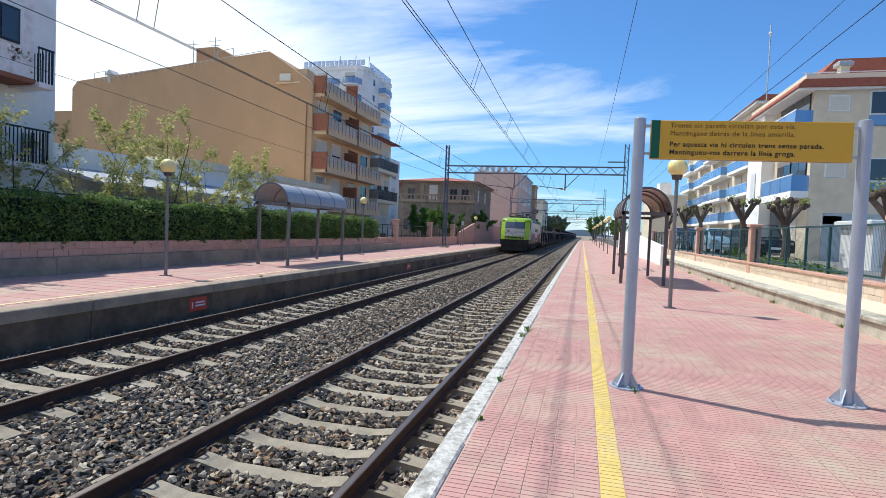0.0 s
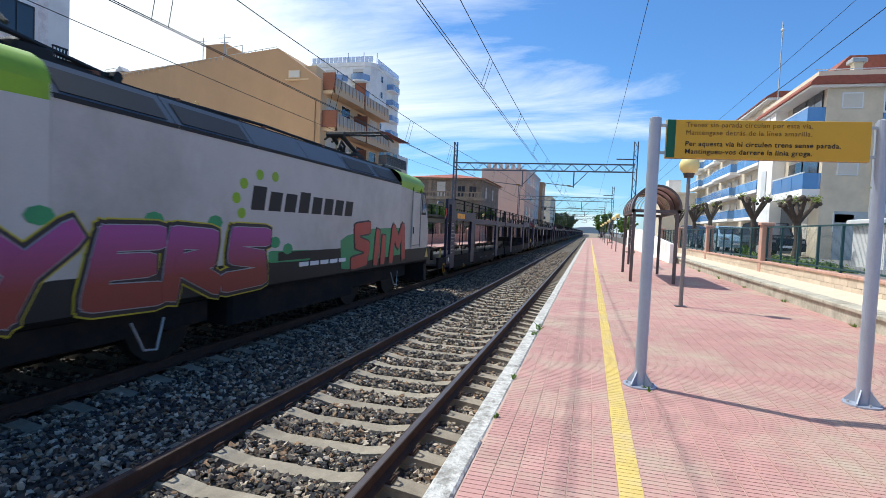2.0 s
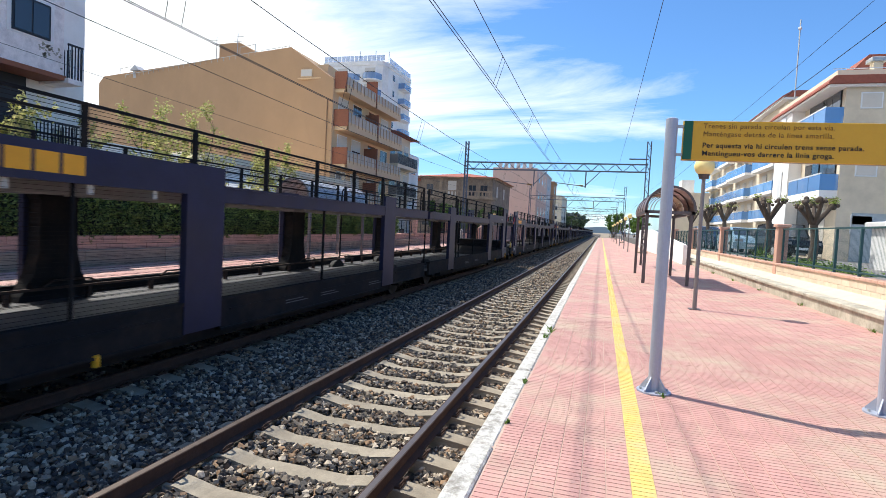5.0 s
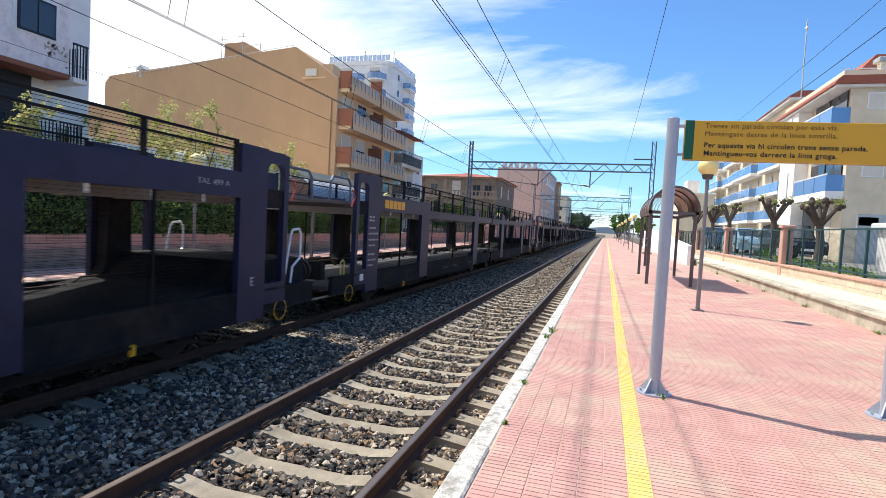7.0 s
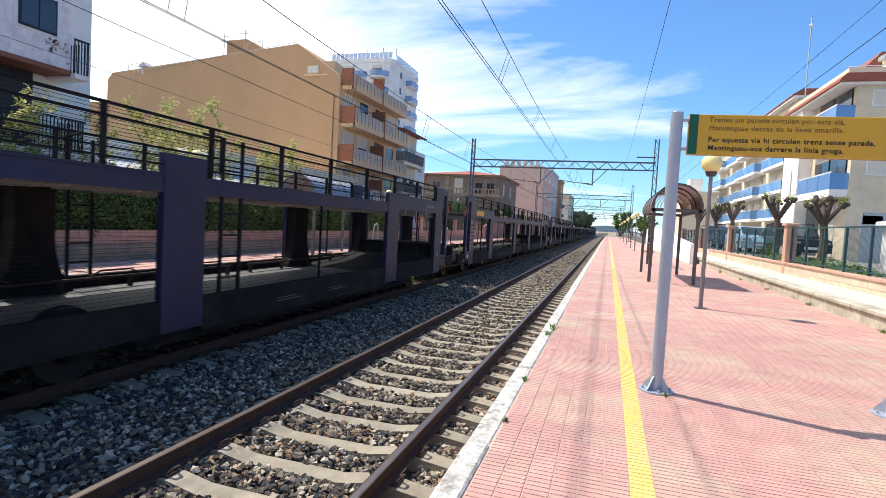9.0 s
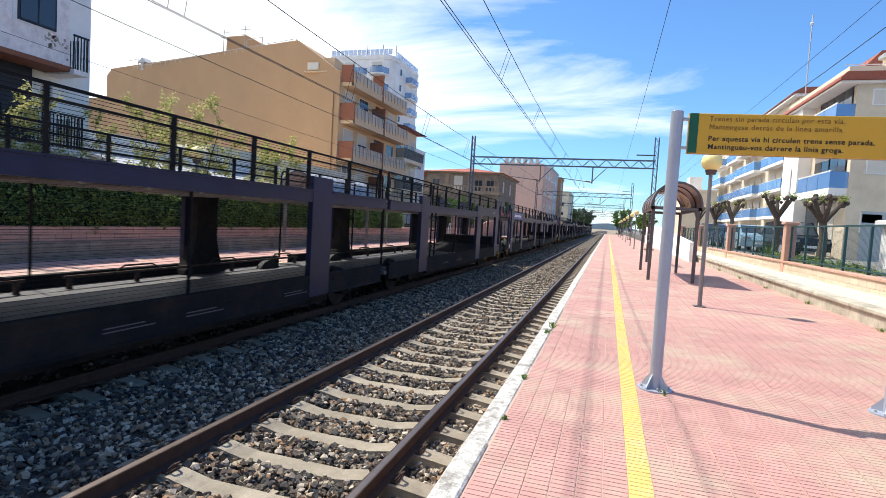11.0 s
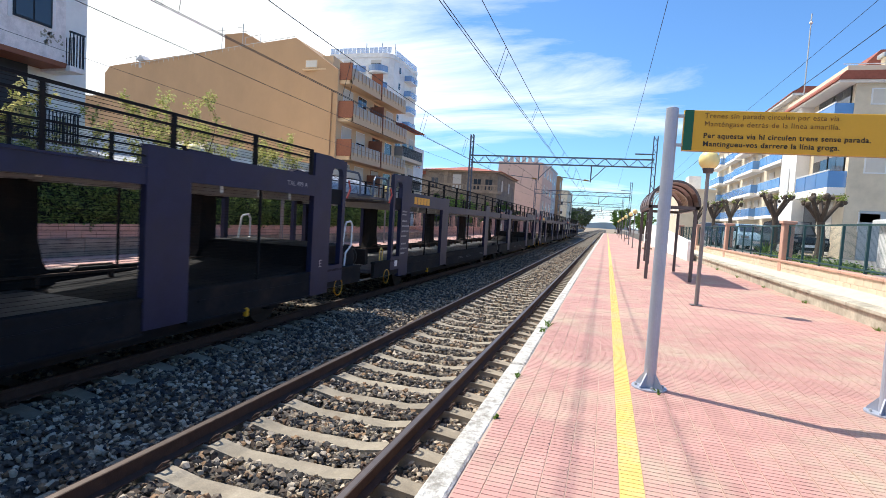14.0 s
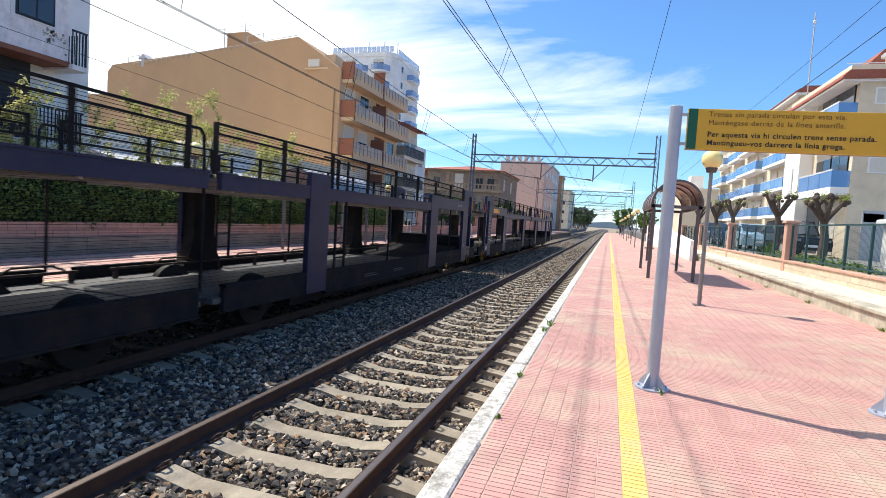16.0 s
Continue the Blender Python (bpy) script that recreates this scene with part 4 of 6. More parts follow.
def balcony_x(parent, x, y0, y1, z, depth, slab, panel, rail=ALU, solid_end=None, h=1.0):
    """A balcony on a wall that faces +x (depth > 0) or -x (depth < 0)."""
    a, b = (x, x + depth) if depth > 0 else (x + depth, x)
    e = x + depth
    s = 1 if depth > 0 else -1
    bal = part("balcony", G().box(a, b, y0, y1, z - 0.32, z + 0.02), slab, parent)
    if slab is OCHRELIGHT:
        part("fascia", G().box(e - 0.14, e + 0.02, y0, y1, z - 0.34, z + 0.24), slab, bal)
        for k in range(int((y1 - y0) / 0.66)):
            part("rail_post", G().box(e + 0.02, e + 0.05, y0 + 0.3 + 0.66 * k, y0 + 0.36 + 0.66 * k, z + 0.05, z + h - 0.05), OCHRE, bal)
    n = max(1, round((y1 - y0) / 1.4))
    for k in range(n):
        u0, u1 = y0 + (y1 - y0) * k / n + 0.03, y0 + (y1 - y0) * (k + 1) / n - 0.03
        part("panel", G().box(min(e, e - s * 0.03), max(e, e - s * 0.03), u0, u1, z + 0.02, z + h - 0.12), panel, bal)
    part("handrail", G().box(min(e, e - s * 0.05), max(e, e - s * 0.05), y0, y1, z + h - 0.1, z + h - 0.04), rail, bal)
    if solid_end:
        part("end_wall", G().box(a, b - 0.02, y0 - 0.1, y0 + 0.02, z - 0.05, z + (1.2 if y0 < 40 else 1.9)), solid_end, bal, "red-brown brick divider")
    else:
        part("end_panel", G().box(a, b, y0, y0 + 0.03, z + 0.02, z + h - 0.1), panel, bal)
    return bal


# ochre block of flats with a blank end wall
ob = thing("apartment_building", "ochre block of flats with balconies and blank end wall", "building")
xo = -20.0
v = []
front = [(xo, 36.6, 11.9), (-24.2, 37.3, 14.65), (-51.0, 44.4, 15.1), (-52.0, 44.7, 14.5)]
base = [(x, y, 0.0) for x, y, z in front]
back = [(x, y + 11.6, z) for x, y, z in front]
bb = [(x, y + 11.6, 0.0) for x, y, z in front]
g = G()
n = 4
g.add(front + base + back + bb, [(0, 1, 2, 3, 7, 6, 5, 4), (8, 12, 13, 14, 15, 11, 10, 9), (0, 4, 12, 8), (0, 8, 9, 1), (1, 9, 10, 2), (2, 10, 11, 3), (3, 11, 15, 7)])
part("wall", g, OCHRE, ob, "blank ochre rendered wall")
part("lower_wing", G().box(-56, -52.0, 44.9, 55, 0, 12.2), OCHRE, ob)
part("penthouse", G().prism([(37.9, 11.0), (47.5, 11.0), (47.5, 12.9), (37.9, 13.4)], "x", -23.6, -21.2), OCHRELIGHT, ob)
part("eave", G().box(-20.2, -19.5, 36.9, 48.4, 11.75, 11.95), OCHRELIGHT, ob)
part("roof_hut", G().prism([(-33.9, 14.5), (-33.9, 16.55), (-31.8, 16.6), (-29.9, 15.6), (-29.9, 14.5)], "y", 41.0, 44.0), OCHRE, ob)
g = G()
for k in range(30):
    a = k / 29
    x, y = -24.4 - 22.4 * a, 37.4 + 5.75 * a
    g.tube((x, y, 14.5), (x, y, 14.8), 0.02, 4)
g.tube((-24.4, 37.4, 14.8), (-46.8, 43.15, 14.8), 0.025, 4)
part("roof_railing", g, GALV, ob)
for x, y in ((-28.6, 38.9), (-46.2, 43.2)):
    part("laundry_frame", G().path([(x, y, 14.5), (x, y, 15.6), (x - 1.9, y + 0.5, 15.6), (x - 1.9, y + 0.5, 14.5)], 0.03, 5), GALV, ob)
ch = part("chimney", G().box(-45.6, -44.9, 42.9, 43.5, 14.4, 15.1), GREYWALL, ob)
part("chimney_cap", G().prism([(-45.8, 15.1), (-44.7, 15.1), (-45.25, 15.6)], "y", 42.7, 43.7), GREYWALL, ch)
part("facade", G().box(xo - 0.05, xo + 0.012, 36.62, 48.2, 0, 11.85), OCHRELIGHT, ob, "light ochre balcony front")
window(ob, "y", -22.5, 12.25, 0.9, 0.5, 36.93, 1.0, OCHRELIGHT)
part("terrace_ledge", G().box(-23.2, -20.2, 36.80, 37.3, 12.02, 12.12), OCHRELIGHT, ob)
part("drainpipe", G().tube((-20.5, 36.62, 1.0), (-20.5, 36.62, 10.4), 0.05, 6), OCHRE, ob)
for x, y in ((-31.6, 40.5), (-34.2, 41.0)):
    ae = part("aerial", G().tube((x, y, 14.5), (x, y, 17.2), 0.04, 5), GALV, ob)
    part("aerial_arms", G().tube((x - 0.6, y, 16.9), (x + 0.6, y, 16.9), 0.03, 4).tube((x - 0.4, y, 16.5), (x + 0.4, y, 16.5), 0.03, 4), GALV, ae)
for z in (2.75, 5.65, 8.5, 11.3):
    if z < 11:
        balcony_x(ob, xo, 36.9, 42.2, z, 1.25, OCHRELIGHT, RAILPANEL, GALV, BRICKRED)
        balcony_x(ob, xo, 42.5, 48.0, z, 1.25, OCHRELIGHT, RAILPANEL, GALV, BRICKRED)
    else:
        balcony_x(ob, xo, 36.9, 42.2, z, 1.0, OCHRELIGHT, RAILPANEL, GALV, BRICKRED, h=0.9)
        balcony_x(ob, xo, 42.5, 48.0, z, 1.0, OCHRELIGHT, RAILPANEL, GALV, BRICKRED, h=0.9)
for i, z in enumerate((3.0, 5.8, 8.65)):
    for j, y in enumerate((38.3, 40.8, 43.9, 46.6)):
        window(ob, "x", y, z, 1.5, 2.1, xo, (0.0, 0.6, 0.4, 0.0)[(i + j) % 4], BRICKRED if j % 3 == 2 else ALU)
for y in (38.5, 41.5, 44.5, 47.0):
    window(ob, "x", y, 0.2, 1.8, 2.0, xo, 1.0)

# cream house with a tiled eave next to it
wh = thing("apartment_house", "cream house with blue balconies and a brown eave", "building")
part("wall", G().box(-34, -20.3, 48.3, 54.5, 0, 10.2), CREAMWALL, wh)
part("eave", G().prism([(-19.2, 10.1), (-27, 11.6), (-34.5, 10.1)], "y", 48.25, 55.0), ROOFTILE, wh)
for z in (4.1, 7.1):
    b = balcony_x(wh, -20.3, 48.6, 54.3, z, 1.0, CREAMWALL, PALEGLASS, BLACKMETAL)
    for k in range(28):
        part("bar", G().box(-19.29, -19.26, 48.7 + 0.2 * k, 48.73 + 0.2 * k, z, z + 0.95), BLACKMETAL, b)
    for y in (49.6, 51.5, 53.4):
        window(wh, "x", y, z + 0.1, 1.1, 2.1, -20.3, 0.3)
for y in (50.0, 53.0):
    window(wh, "x", y, 0.3, 1.6, 2.2, -20.3, 0.8)
nb = thing("narrow_house", "narrow white house between two larger ones", "building")
part("wall", G().box(-32, -20.6, 54.7, 58.4, 0, 8.9), WHITEWALL, nb)
for z in (1.2, 4.2, 6.8):
    window(nb, "x", 56.6, z, 1.1, 1.6, -20.6, 0.5)

# white tower with blue balconies
tw = thing("apartment_tower", "tall white apartment tower with blue glass balconies", "building", (-1.2, 0, 0))
body = [(-55, 99), (-43.5, 99), (-42.3, 99.5), (-41.6, 100.6), (-41.4, 113), (-55, 113)]
part("wall", G().prism(body, "z", 0, 32.2), WHITEWALL, tw)
part("parapet", G().prism([(x + (0.15 if x > -50 else 0), y - (0.15 if y < 105 else 0)) for x, y in body], "z", 32.2, 33.0), WHITEWALL, tw)
for k in range(14):
    part("terrace_screen", G().box(-54.9 + 0.95 * k, -54.05 + 0.95 * k, 98.95, 99.0, 33.0, 34.1), TOWERGLASS, tw)
for k in range(10):
    part("terrace_screen", G().box(-41.5, -41.45, 101.0 + 1.2 * k, 102.1 + 1.2 * k, 33.0, 34.1), TOWERGLASS, tw)
for f in range(9):
    z = 4.1 + 3.15 * f
    arc = [(-54.6, 99.0)] + [(-54.6 + 7.6 * k / 8, 99.0 - 1.3 * math.sin(math.pi * k / 8) ** 0.5) for k in range(1, 8)] + [(-47.0, 99.0)]
    arc2 = [(-46.4, 99.0)] + [(-46.4 + 4.0 * k / 6, 99.0 - 1.5 * math.sin(math.pi * k / 6) ** 0.5) for k in range(1, 6)] + [(-42.4, 99.4)]
    for a in (arc, arc2):
        bl = part("balcony", G().prism(a, "z", z - 0.3, z), WHITEWALL, tw)
        for p, q in zip(a[:-1], a[1:]):
            part("panel", G().add([(*p, z), (*q, z), (*q, z + 1.15), (*p, z + 1.15), (p[0], p[1] - 0.04, z), (q[0], q[1] - 0.04, z), (q[0], q[1] - 0.04, z + 1.15), (p[0], p[1] - 0.04, z + 1.15)], [(0, 1, 2, 3), (7, 6, 5, 4), (3, 2, 6, 7)]), TOWERGLASS, bl)
    for x in (-50.8, -44.8):
        window(tw, "y", x, z + 0.2, 2.2, 2.2, 99.0, 0.3)
    bl = part("balcony", G().box(-41.5, -40.0, 106, 110, z - 0.2, z), WHITEWALL, tw)
    part("panel", G().box(-40.05, -40.0, 106, 110, z, z + 1.1), TOWERGLASS, bl)
    part("end_panel", G().box(-41.4, -40.0, 106, 106.05, z, z + 1.1), TOWERGLASS, bl)
    window(tw, "x", 103.5, z + 0.8, 0.9, 1.2, -41.5, 0.0)
for x, y in ((-49, 103), (-45.5, 103), (-43, 104)):
    part("aerial", G().tube((x, y, 33), (x, y, 36.3), 0.08, 5), GALV, tw)

# stained white building at the near end
lb = thing("white_building", "stained white building with dark balconies", "building")
part("wall", G().box(-30, -17.0, -12, 14.0, 0.1, 8.5), WHITEWALL, lb)
up = part("oriel", G().box(-17.0, -16.0, -12, 12.5, 5.34, 8.5), STAINED, lb, "overhanging stained upper storey")
part("oriel_floor", G().box(-17.0, -15.95, -12, 12.54, 5.2, 5.34), BRICKRED, up)
# flat black slab painted in for the shade of the recess below the oriel
part("recess", G().box(-17.02, -16.9, 9.0, 12.05, 2.2, 5.2), BLACKMETAL, lb)
for y in (11.52, 8.0):
    part("window_surround", G().box(-16.02, -15.985, y - 0.66, y + 0.66, 6.16, 7.32), WHITEWALL, up)
    window(lb, "x", y, 6.28, 0.96, 0.88, -15.985, 0.0, BLACKMETAL)
rp_ = random.Random(31)
for k in range(60):
    y, z, e = rp_.gauss(12.0, 0.28), rp_.gauss(6.0, 0.16), rp_.uniform(0.015, 0.05)
    if y < 12.45 and z < 6.14:
        part("peeled_patch", G().prism([(y + e * rp_.uniform(0.6, 1.6) * math.cos(j * 1.05), z + e * rp_.uniform(0.5, 1.3) * math.sin(j * 1.05)) for j in range(6)], "x", -16.001, -15.997), OLDCONC, up)
part("side_door", G().box(-17.02, -16.93, 12.62, 12.9, 5.4, 7.2), OLDCONC, lb, "tall beige door onto the side balcony")
for z, y0, y1 in ((5.28, 12.5, 12.98), (2.85, 8.5, 12.9)):
    bl = part("balcony", G().box(-17.0, -15.8, y0, y1, z - 0.15, z), STAINED, lb)
    k = 0
    while y0 + 0.11 * k < y1:
        part("bar", G().box(-15.84, -15.81, y0 + 0.11 * k, y0 + 0.11 * k + 0.02, z, z + 1.0), BLACKMETAL, bl)
        k += 1
    for k in range(10):
        part("bar", G().box(-16.9 + 0.11 * k, -16.88 + 0.11 * k, y1 - 0.02, y1, z, z + 1.0), BLACKMETAL, bl)
    part("handrail", G().box(-15.86, -15.8, y0, y1, z + 0.98, z + 1.03), BLACKMETAL, bl)
part("roller_door", G().box(-17.01, -16.93, 2, 8.6, 2.3, 5.2), BLACKMETAL, lb)

# low white house and garden sheds between the trees and the ochre wall
lo = thing("low_house", "low white house with a grey lean-to roof", "building")
part("wall", G().box(-30, -18.2, 14.6, 36, 0.1, 3.9), WHITEWALL, lo)
part("parapet", G().box(-30, -18.0, 21, 36.2, 3.9, 4.25), CREAMWALL, lo)
part("lean_to", G().prism([(-18.2, 3.0), (-15.9, 2.45), (-15.9, 2.55), (-18.2, 3.12)], "y", 14.8, 24), ROOFGREY, lo)
for y in (17, 21, 27, 32):
    window(lo, "x", y, 1.0, 1.3, 1.3, -18.2, 0.5)

# stone villa with a terracotta roof
sv = thing("stone_villa", "old stone house with a terracotta roof", "building")
part("wall", G().box(-23.2, -13.6, 67, 80, 0, 7.6), STONEWALL, sv)
part("roof", G().add([(-23.8, 66.4, 7.6), (-13.0, 66.4, 7.6), (-13.0, 80.6, 7.6), (-23.8, 80.6, 7.6), (-18.4, 71.5, 8.55), (-18.4, 75.5, 8.55)], [(0, 1, 4), (1, 2, 5, 4), (2, 3, 5), (3, 0, 4, 5), (3, 2, 1, 0)]), ROOFTILE, sv)
window(sv, "y", -18.9, 5.2, 1.1, 1.9, 67.0, 1.0, CONC)
# dark panes stand in for the shade inside the open loggias
for x in (-21.9, -16.2, -14.7):
    window(sv, "y", x, 5.3, 0.9, 1.3, 67.0, 0.0, STONEWALL)
for x in (-20.4, -17.4):
    part("quoin", G().box(x - 0.2, x + 0.2, 66.9, 67.0, 5.1, 7.42), CONC, sv)
for y in (70, 75):
    window(sv, "x", y, 5.3, 0.9, 1.4, -13.6, 1.0, CONC)
part("wing", G().box(-27.0, -23.2, 67.5, 76, 0, 7.0), STONEWALL, sv)
part("wing_roof", G().prism([(-27.4, 7.0), (-23.2, 7.0), (-23.2, 7.75)], "y", 67.1, 76.4), ROOFTILE, sv)
part("cornice", G().box(-23.5, -13.3, 66.7, 80.3, 7.42, 7.6), CONC, sv)
part("terrace", G().box(-23.2, -13.0, 64.5, 67, 4.75, 5.1), CONC, sv)
part("terrace_front", G().box(-23.0, -13.2, 64.7, 67, 0, 4.75), STONEWALL, sv)
part("arched_door", G().prism([(-19.6, 0.2), (-18.2, 0.2), (-18.2, 2.2), (-18.5, 2.7), (-18.9, 2.9), (-19.3, 2.7), (-19.6, 2.2)], "y", 64.62, 64.72), BLACKMETAL, sv)
for k in range(22):
    part("baluster", G().box(-23.0 + 0.45 * k, -22.85 + 0.45 * k, 64.6, 64.75, 5.1, 5.6), CONC, sv)
part("balustrade_rail", G().box(-23.1, -13.1, 64.55, 64.8, 5.6, 5.75), CONC, sv)
part("window_dark", G().box(-22.0, -21.0, 64.62, 64.72, 1.3, 2.6), WINDOW, sv)

pb = thing("pink_building", "pale pink block with a row of chimneys", "building")
part("wall", G().box(-19.5, -11.6, 96, 114, 0, 12.2), PALEPINK, pb)
for k in range(6):
    part("chimney", G().box(-18.8 + 1.1 * k, -18.2 + 1.1 * k, 97, 97.8, 12.2, 13.2), GREYWALL, pb)
for z in (4, 7, 10):
    for y in (100, 105, 110):
        window(pb, "x", y, z, 1.2, 1.5, -11.6, 0.5)
for name, mat, x0, x1, y0, y1, h, lab in (("grey_building", GREYWALL, -22, -13.2, 122, 140, 14.5, "grey block of flats far down the line"), ("ochre_house", OCHRE, -20, -12.6, 142, 150, 14.0, "ochre house far down the line"), ("far_building", CREAMWALL, -26, -12.8, 176, 200, 12.6, "cream building far down the line")):
    fb = thing(name, lab, "building")
    part("wall", G().box(x0, x1, y0, y1, 0, h), mat, fb)
    part("cornice", G().box(x0 - 0.2, x1 + 0.2, y0 - 0.2, y1 + 0.2, h - 0.4, h), mat, fb)
    for z in (2, 5, 8, 11):
        if z + 1.6 < h:
            for k in range(max(1, int((y1 - y0) / 5))):
                window(fb, "x", y0 + 2.5 + 5 * k, z, 1.3, 1.6, x1, 0.4)
            for k in range(2):
                window(fb, "y", x1 - 2 - 3.5 * k, z, 1.3, 1.6, y0, 0.4)

# cream block of flats with blue balconies, street side
rb = thing("corner_apartments", "cream block of flats with blue balcony panels", "building")
cx, cy = 10.0, 28.3
part("wall", G().box(cx, 30, cy, 36.4, STREET, 8.45), TRAVERT, rb, "pale stone-clad wall")
part("eave", G().box(cx - 0.72, 30.5, cy - 0.22, 36.8, 8.45, 8.56), WHITEWALL, rb)
part("tile_band", G().prism([(cx - 0.8, 8.56), (cx - 0.8, 8.64), (cx - 0.55, 8.92), (cx + 20, 8.92), (cx + 20, 8.56)], "y", cy - 0.35, 36.8), ROOFTILE, rb, "red tile band")
part("roof_wall", G().box(cx - 0.42, 29.5, cy - 0.1, 36.4, 8.92, 9.2), CREAMWALL, rb)
part("roof_rail", G().box(cx - 0.6, 29.5, cy - 0.1, cy - 0.06, 9.25, 9.28), ALU, rb)
part("attic", G().prism([(cx + 0.3, 9.15), (cx + 1.3, 10.3), (cx + 19, 10.3), (cx + 19, 9.15)], "y", cy + 1.4, 35.6), ROOFTILE, rb, "dark red attic roof")
cm = part("chimney", G().box(11.0, 11.35, cy + 0.1, cy + 0.5, 9.1, 9.6), CREAMWALL, rb)
part("cowl", G().box(10.85, 11.5, cy, cy + 0.6, 9.6, 9.8, 0.05), GALV, cm)
for i, z in enumerate((3.85, 6.85)):
    for y0, y1 in ((cy + 0.05, cy + 4.4),):
        balcony_x(rb, cx, y0, y1, z, -0.72 if y0 < cy + 1 else -0.66, WHITEWALL, BLUEGLASS, h=0.85)
    for y in (cy + 1.3, cy + 3.3):
        window(rb, "x", y, z + 0.1, 1.8, 2.1, cx - 0.02, 0.3, out=-0.02)
        part("balcony_door", G().box(cx - 0.04, cx + 0.02, y - 0.9, y + 0.9, z + 0.05, z + 2.2), WINDOW, rb)
    window(rb, "y", 11.0, z + 0.72, 0.72, 0.6, cy, 1.0)
    window(rb, "y", 13.0, z + 0.55, 1.5, 0.95, cy, 0.0)
    part("blue_spandrel", G().box(12.2, 13.8, cy - 0.06, cy + 0.02, z + 0.0, z + 0.45), BLUEGLASS, rb)
    part("drainpipe", G().tube((11.95, cy - 0.05, z - 3.0), (11.95, cy - 0.05, z), 0.04, 6), ALU, rb)
window(rb, "y", 11.0, 2.0, 0.75, 0.75, cy, 0.5)
for k, y in enumerate((cy + 1.2, cy + 3.2, cy + 5.4)):
    part("shop_opening", G().box(cx - 0.03, cx + 0.03, y, y + 1.8, STREET + 0.1, STREET + 2.6), WINDOW if k % 2 else SHUTTER, rb)
part("garage_shutter", G().box(10.6, 14.5, cy - 0.05, cy + 0.02, STREET, STREET + 2.2), GALV, rb)
part("pier", G().box(cx - 0.6, cx, cy + 5.0, cy + 7.6, STREET, 8.45), WHITEWALL, rb)
for z in (3.9, 6.9):
    window(rb, "x", cy + 6.3, z, 0.7, 1.4, cx - 0.63, 0.5, out=-0.0)
part("awning", G().prism([(cx - 0.7, 6.1), (cx, 6.75), (cx, 6.8), (cx - 0.72, 6.15)], "y", cy + 1.6, cy + 4.3), SHUTTER, rb, "pale folded awning")
part("aerial", G().path([(10.2, 36.0, 8.8), (10.2, 36.0, 14.3)], 0.035, 5), GALV, rb)
part("aerial_head", G().ball((10.2, 36.0, 13.8), 0.1, 8, 6), ALU, rb)
fl = thing("terraced_flats", "long cream block of flats with blue balconies", "building")
part("wall", G().box(18.3, 36, 66, 108, STREET, 16.6), CREAMWALL, fl)
part("eave", G().box(17.6, 36.4, 65.6, 108.4, 16.6, 16.85), WHITEWALL, fl)
part("tile_band", G().prism([(17.5, 16.85), (17.5, 16.95), (18.4, 17.5), (30, 17.5), (30, 16.85)], "y", 65.5, 108.5), ROOFTILE, fl, "red tile band")
for z in (4.0, 7.0, 10.0, 13.0):
    for k, (y0, y1) in enumerate(((66.6, 75.5), (77.0, 88.0), (89.5, 97.0), (98.5, 107.0))):
        balcony_x(fl, 18.3, y0, y1, z, -1.3 if k % 2 else -0.9, WHITEWALL, BLUEGLASS, h=1.15)
    for y in (69, 73, 79, 82.5, 86, 91, 95, 100.5, 104.5):
        window(fl, "x", y, z + 0.05, 1.9, 2.1, 18.26, 0.4, out=-0.02)
        part("balcony_door", G().box(18.26, 18.32, y - 0.9, y + 0.9, z + 0.05, z + 1.5), WINDOW, fl)
for y in (68, 74, 80, 86, 92):
    window(fl, "x", y, 1.8, 1.5, 1.1, 18.26, 0.3, out=-0.02)
sb = thing("side_house", "cream house with a flat roof beyond the flats", "building")
part("wall", G().box(11.6, 17.0, 100, 116, STREET, 8.6), CREAMWALL, sb)
part("parapet", G().box(11.4, 17.2, 99.8, 116.2, 8.6, 9.0), CREAMWALL, sb)
part("roof_hut", G().box(13.0, 15.0, 103, 107, 9.0, 11.4), WHITEWALL, sb)
for y in (103, 108, 113):
    window(sb, "x", y, 4.5, 1.2, 1.4, 11.56, 0.4, out=0.0)
kb = thing("white_kiosk", "small white street kiosk with a shutter", "kiosk", (9.4, 19.9, STREET))
part("body", G().box(-0.9, 2.2, -0.9, 1.2, 0, 1.35), ALU, kb)
part("roof", G().box(-1.05, 2.4, -1.05, 1.4, 1.35, 1.55, 0.03), ALU, kb)
for k in range(8):
    part("slat", G().box(-0.7 + 0.2 * k, -0.55 + 0.2 * k, -0.93, -0.9, 0.1, 1.25), GREYWALL, kb)
rw = setting("ramp_wall", G().prism([(30, 0), (64, 0), (64, 1.9), (50, 1.9), (30, 1.0)], "x", 4.0, 4.2), WHITEWALL, "white rendered wall of an underpass ramp", "wall")


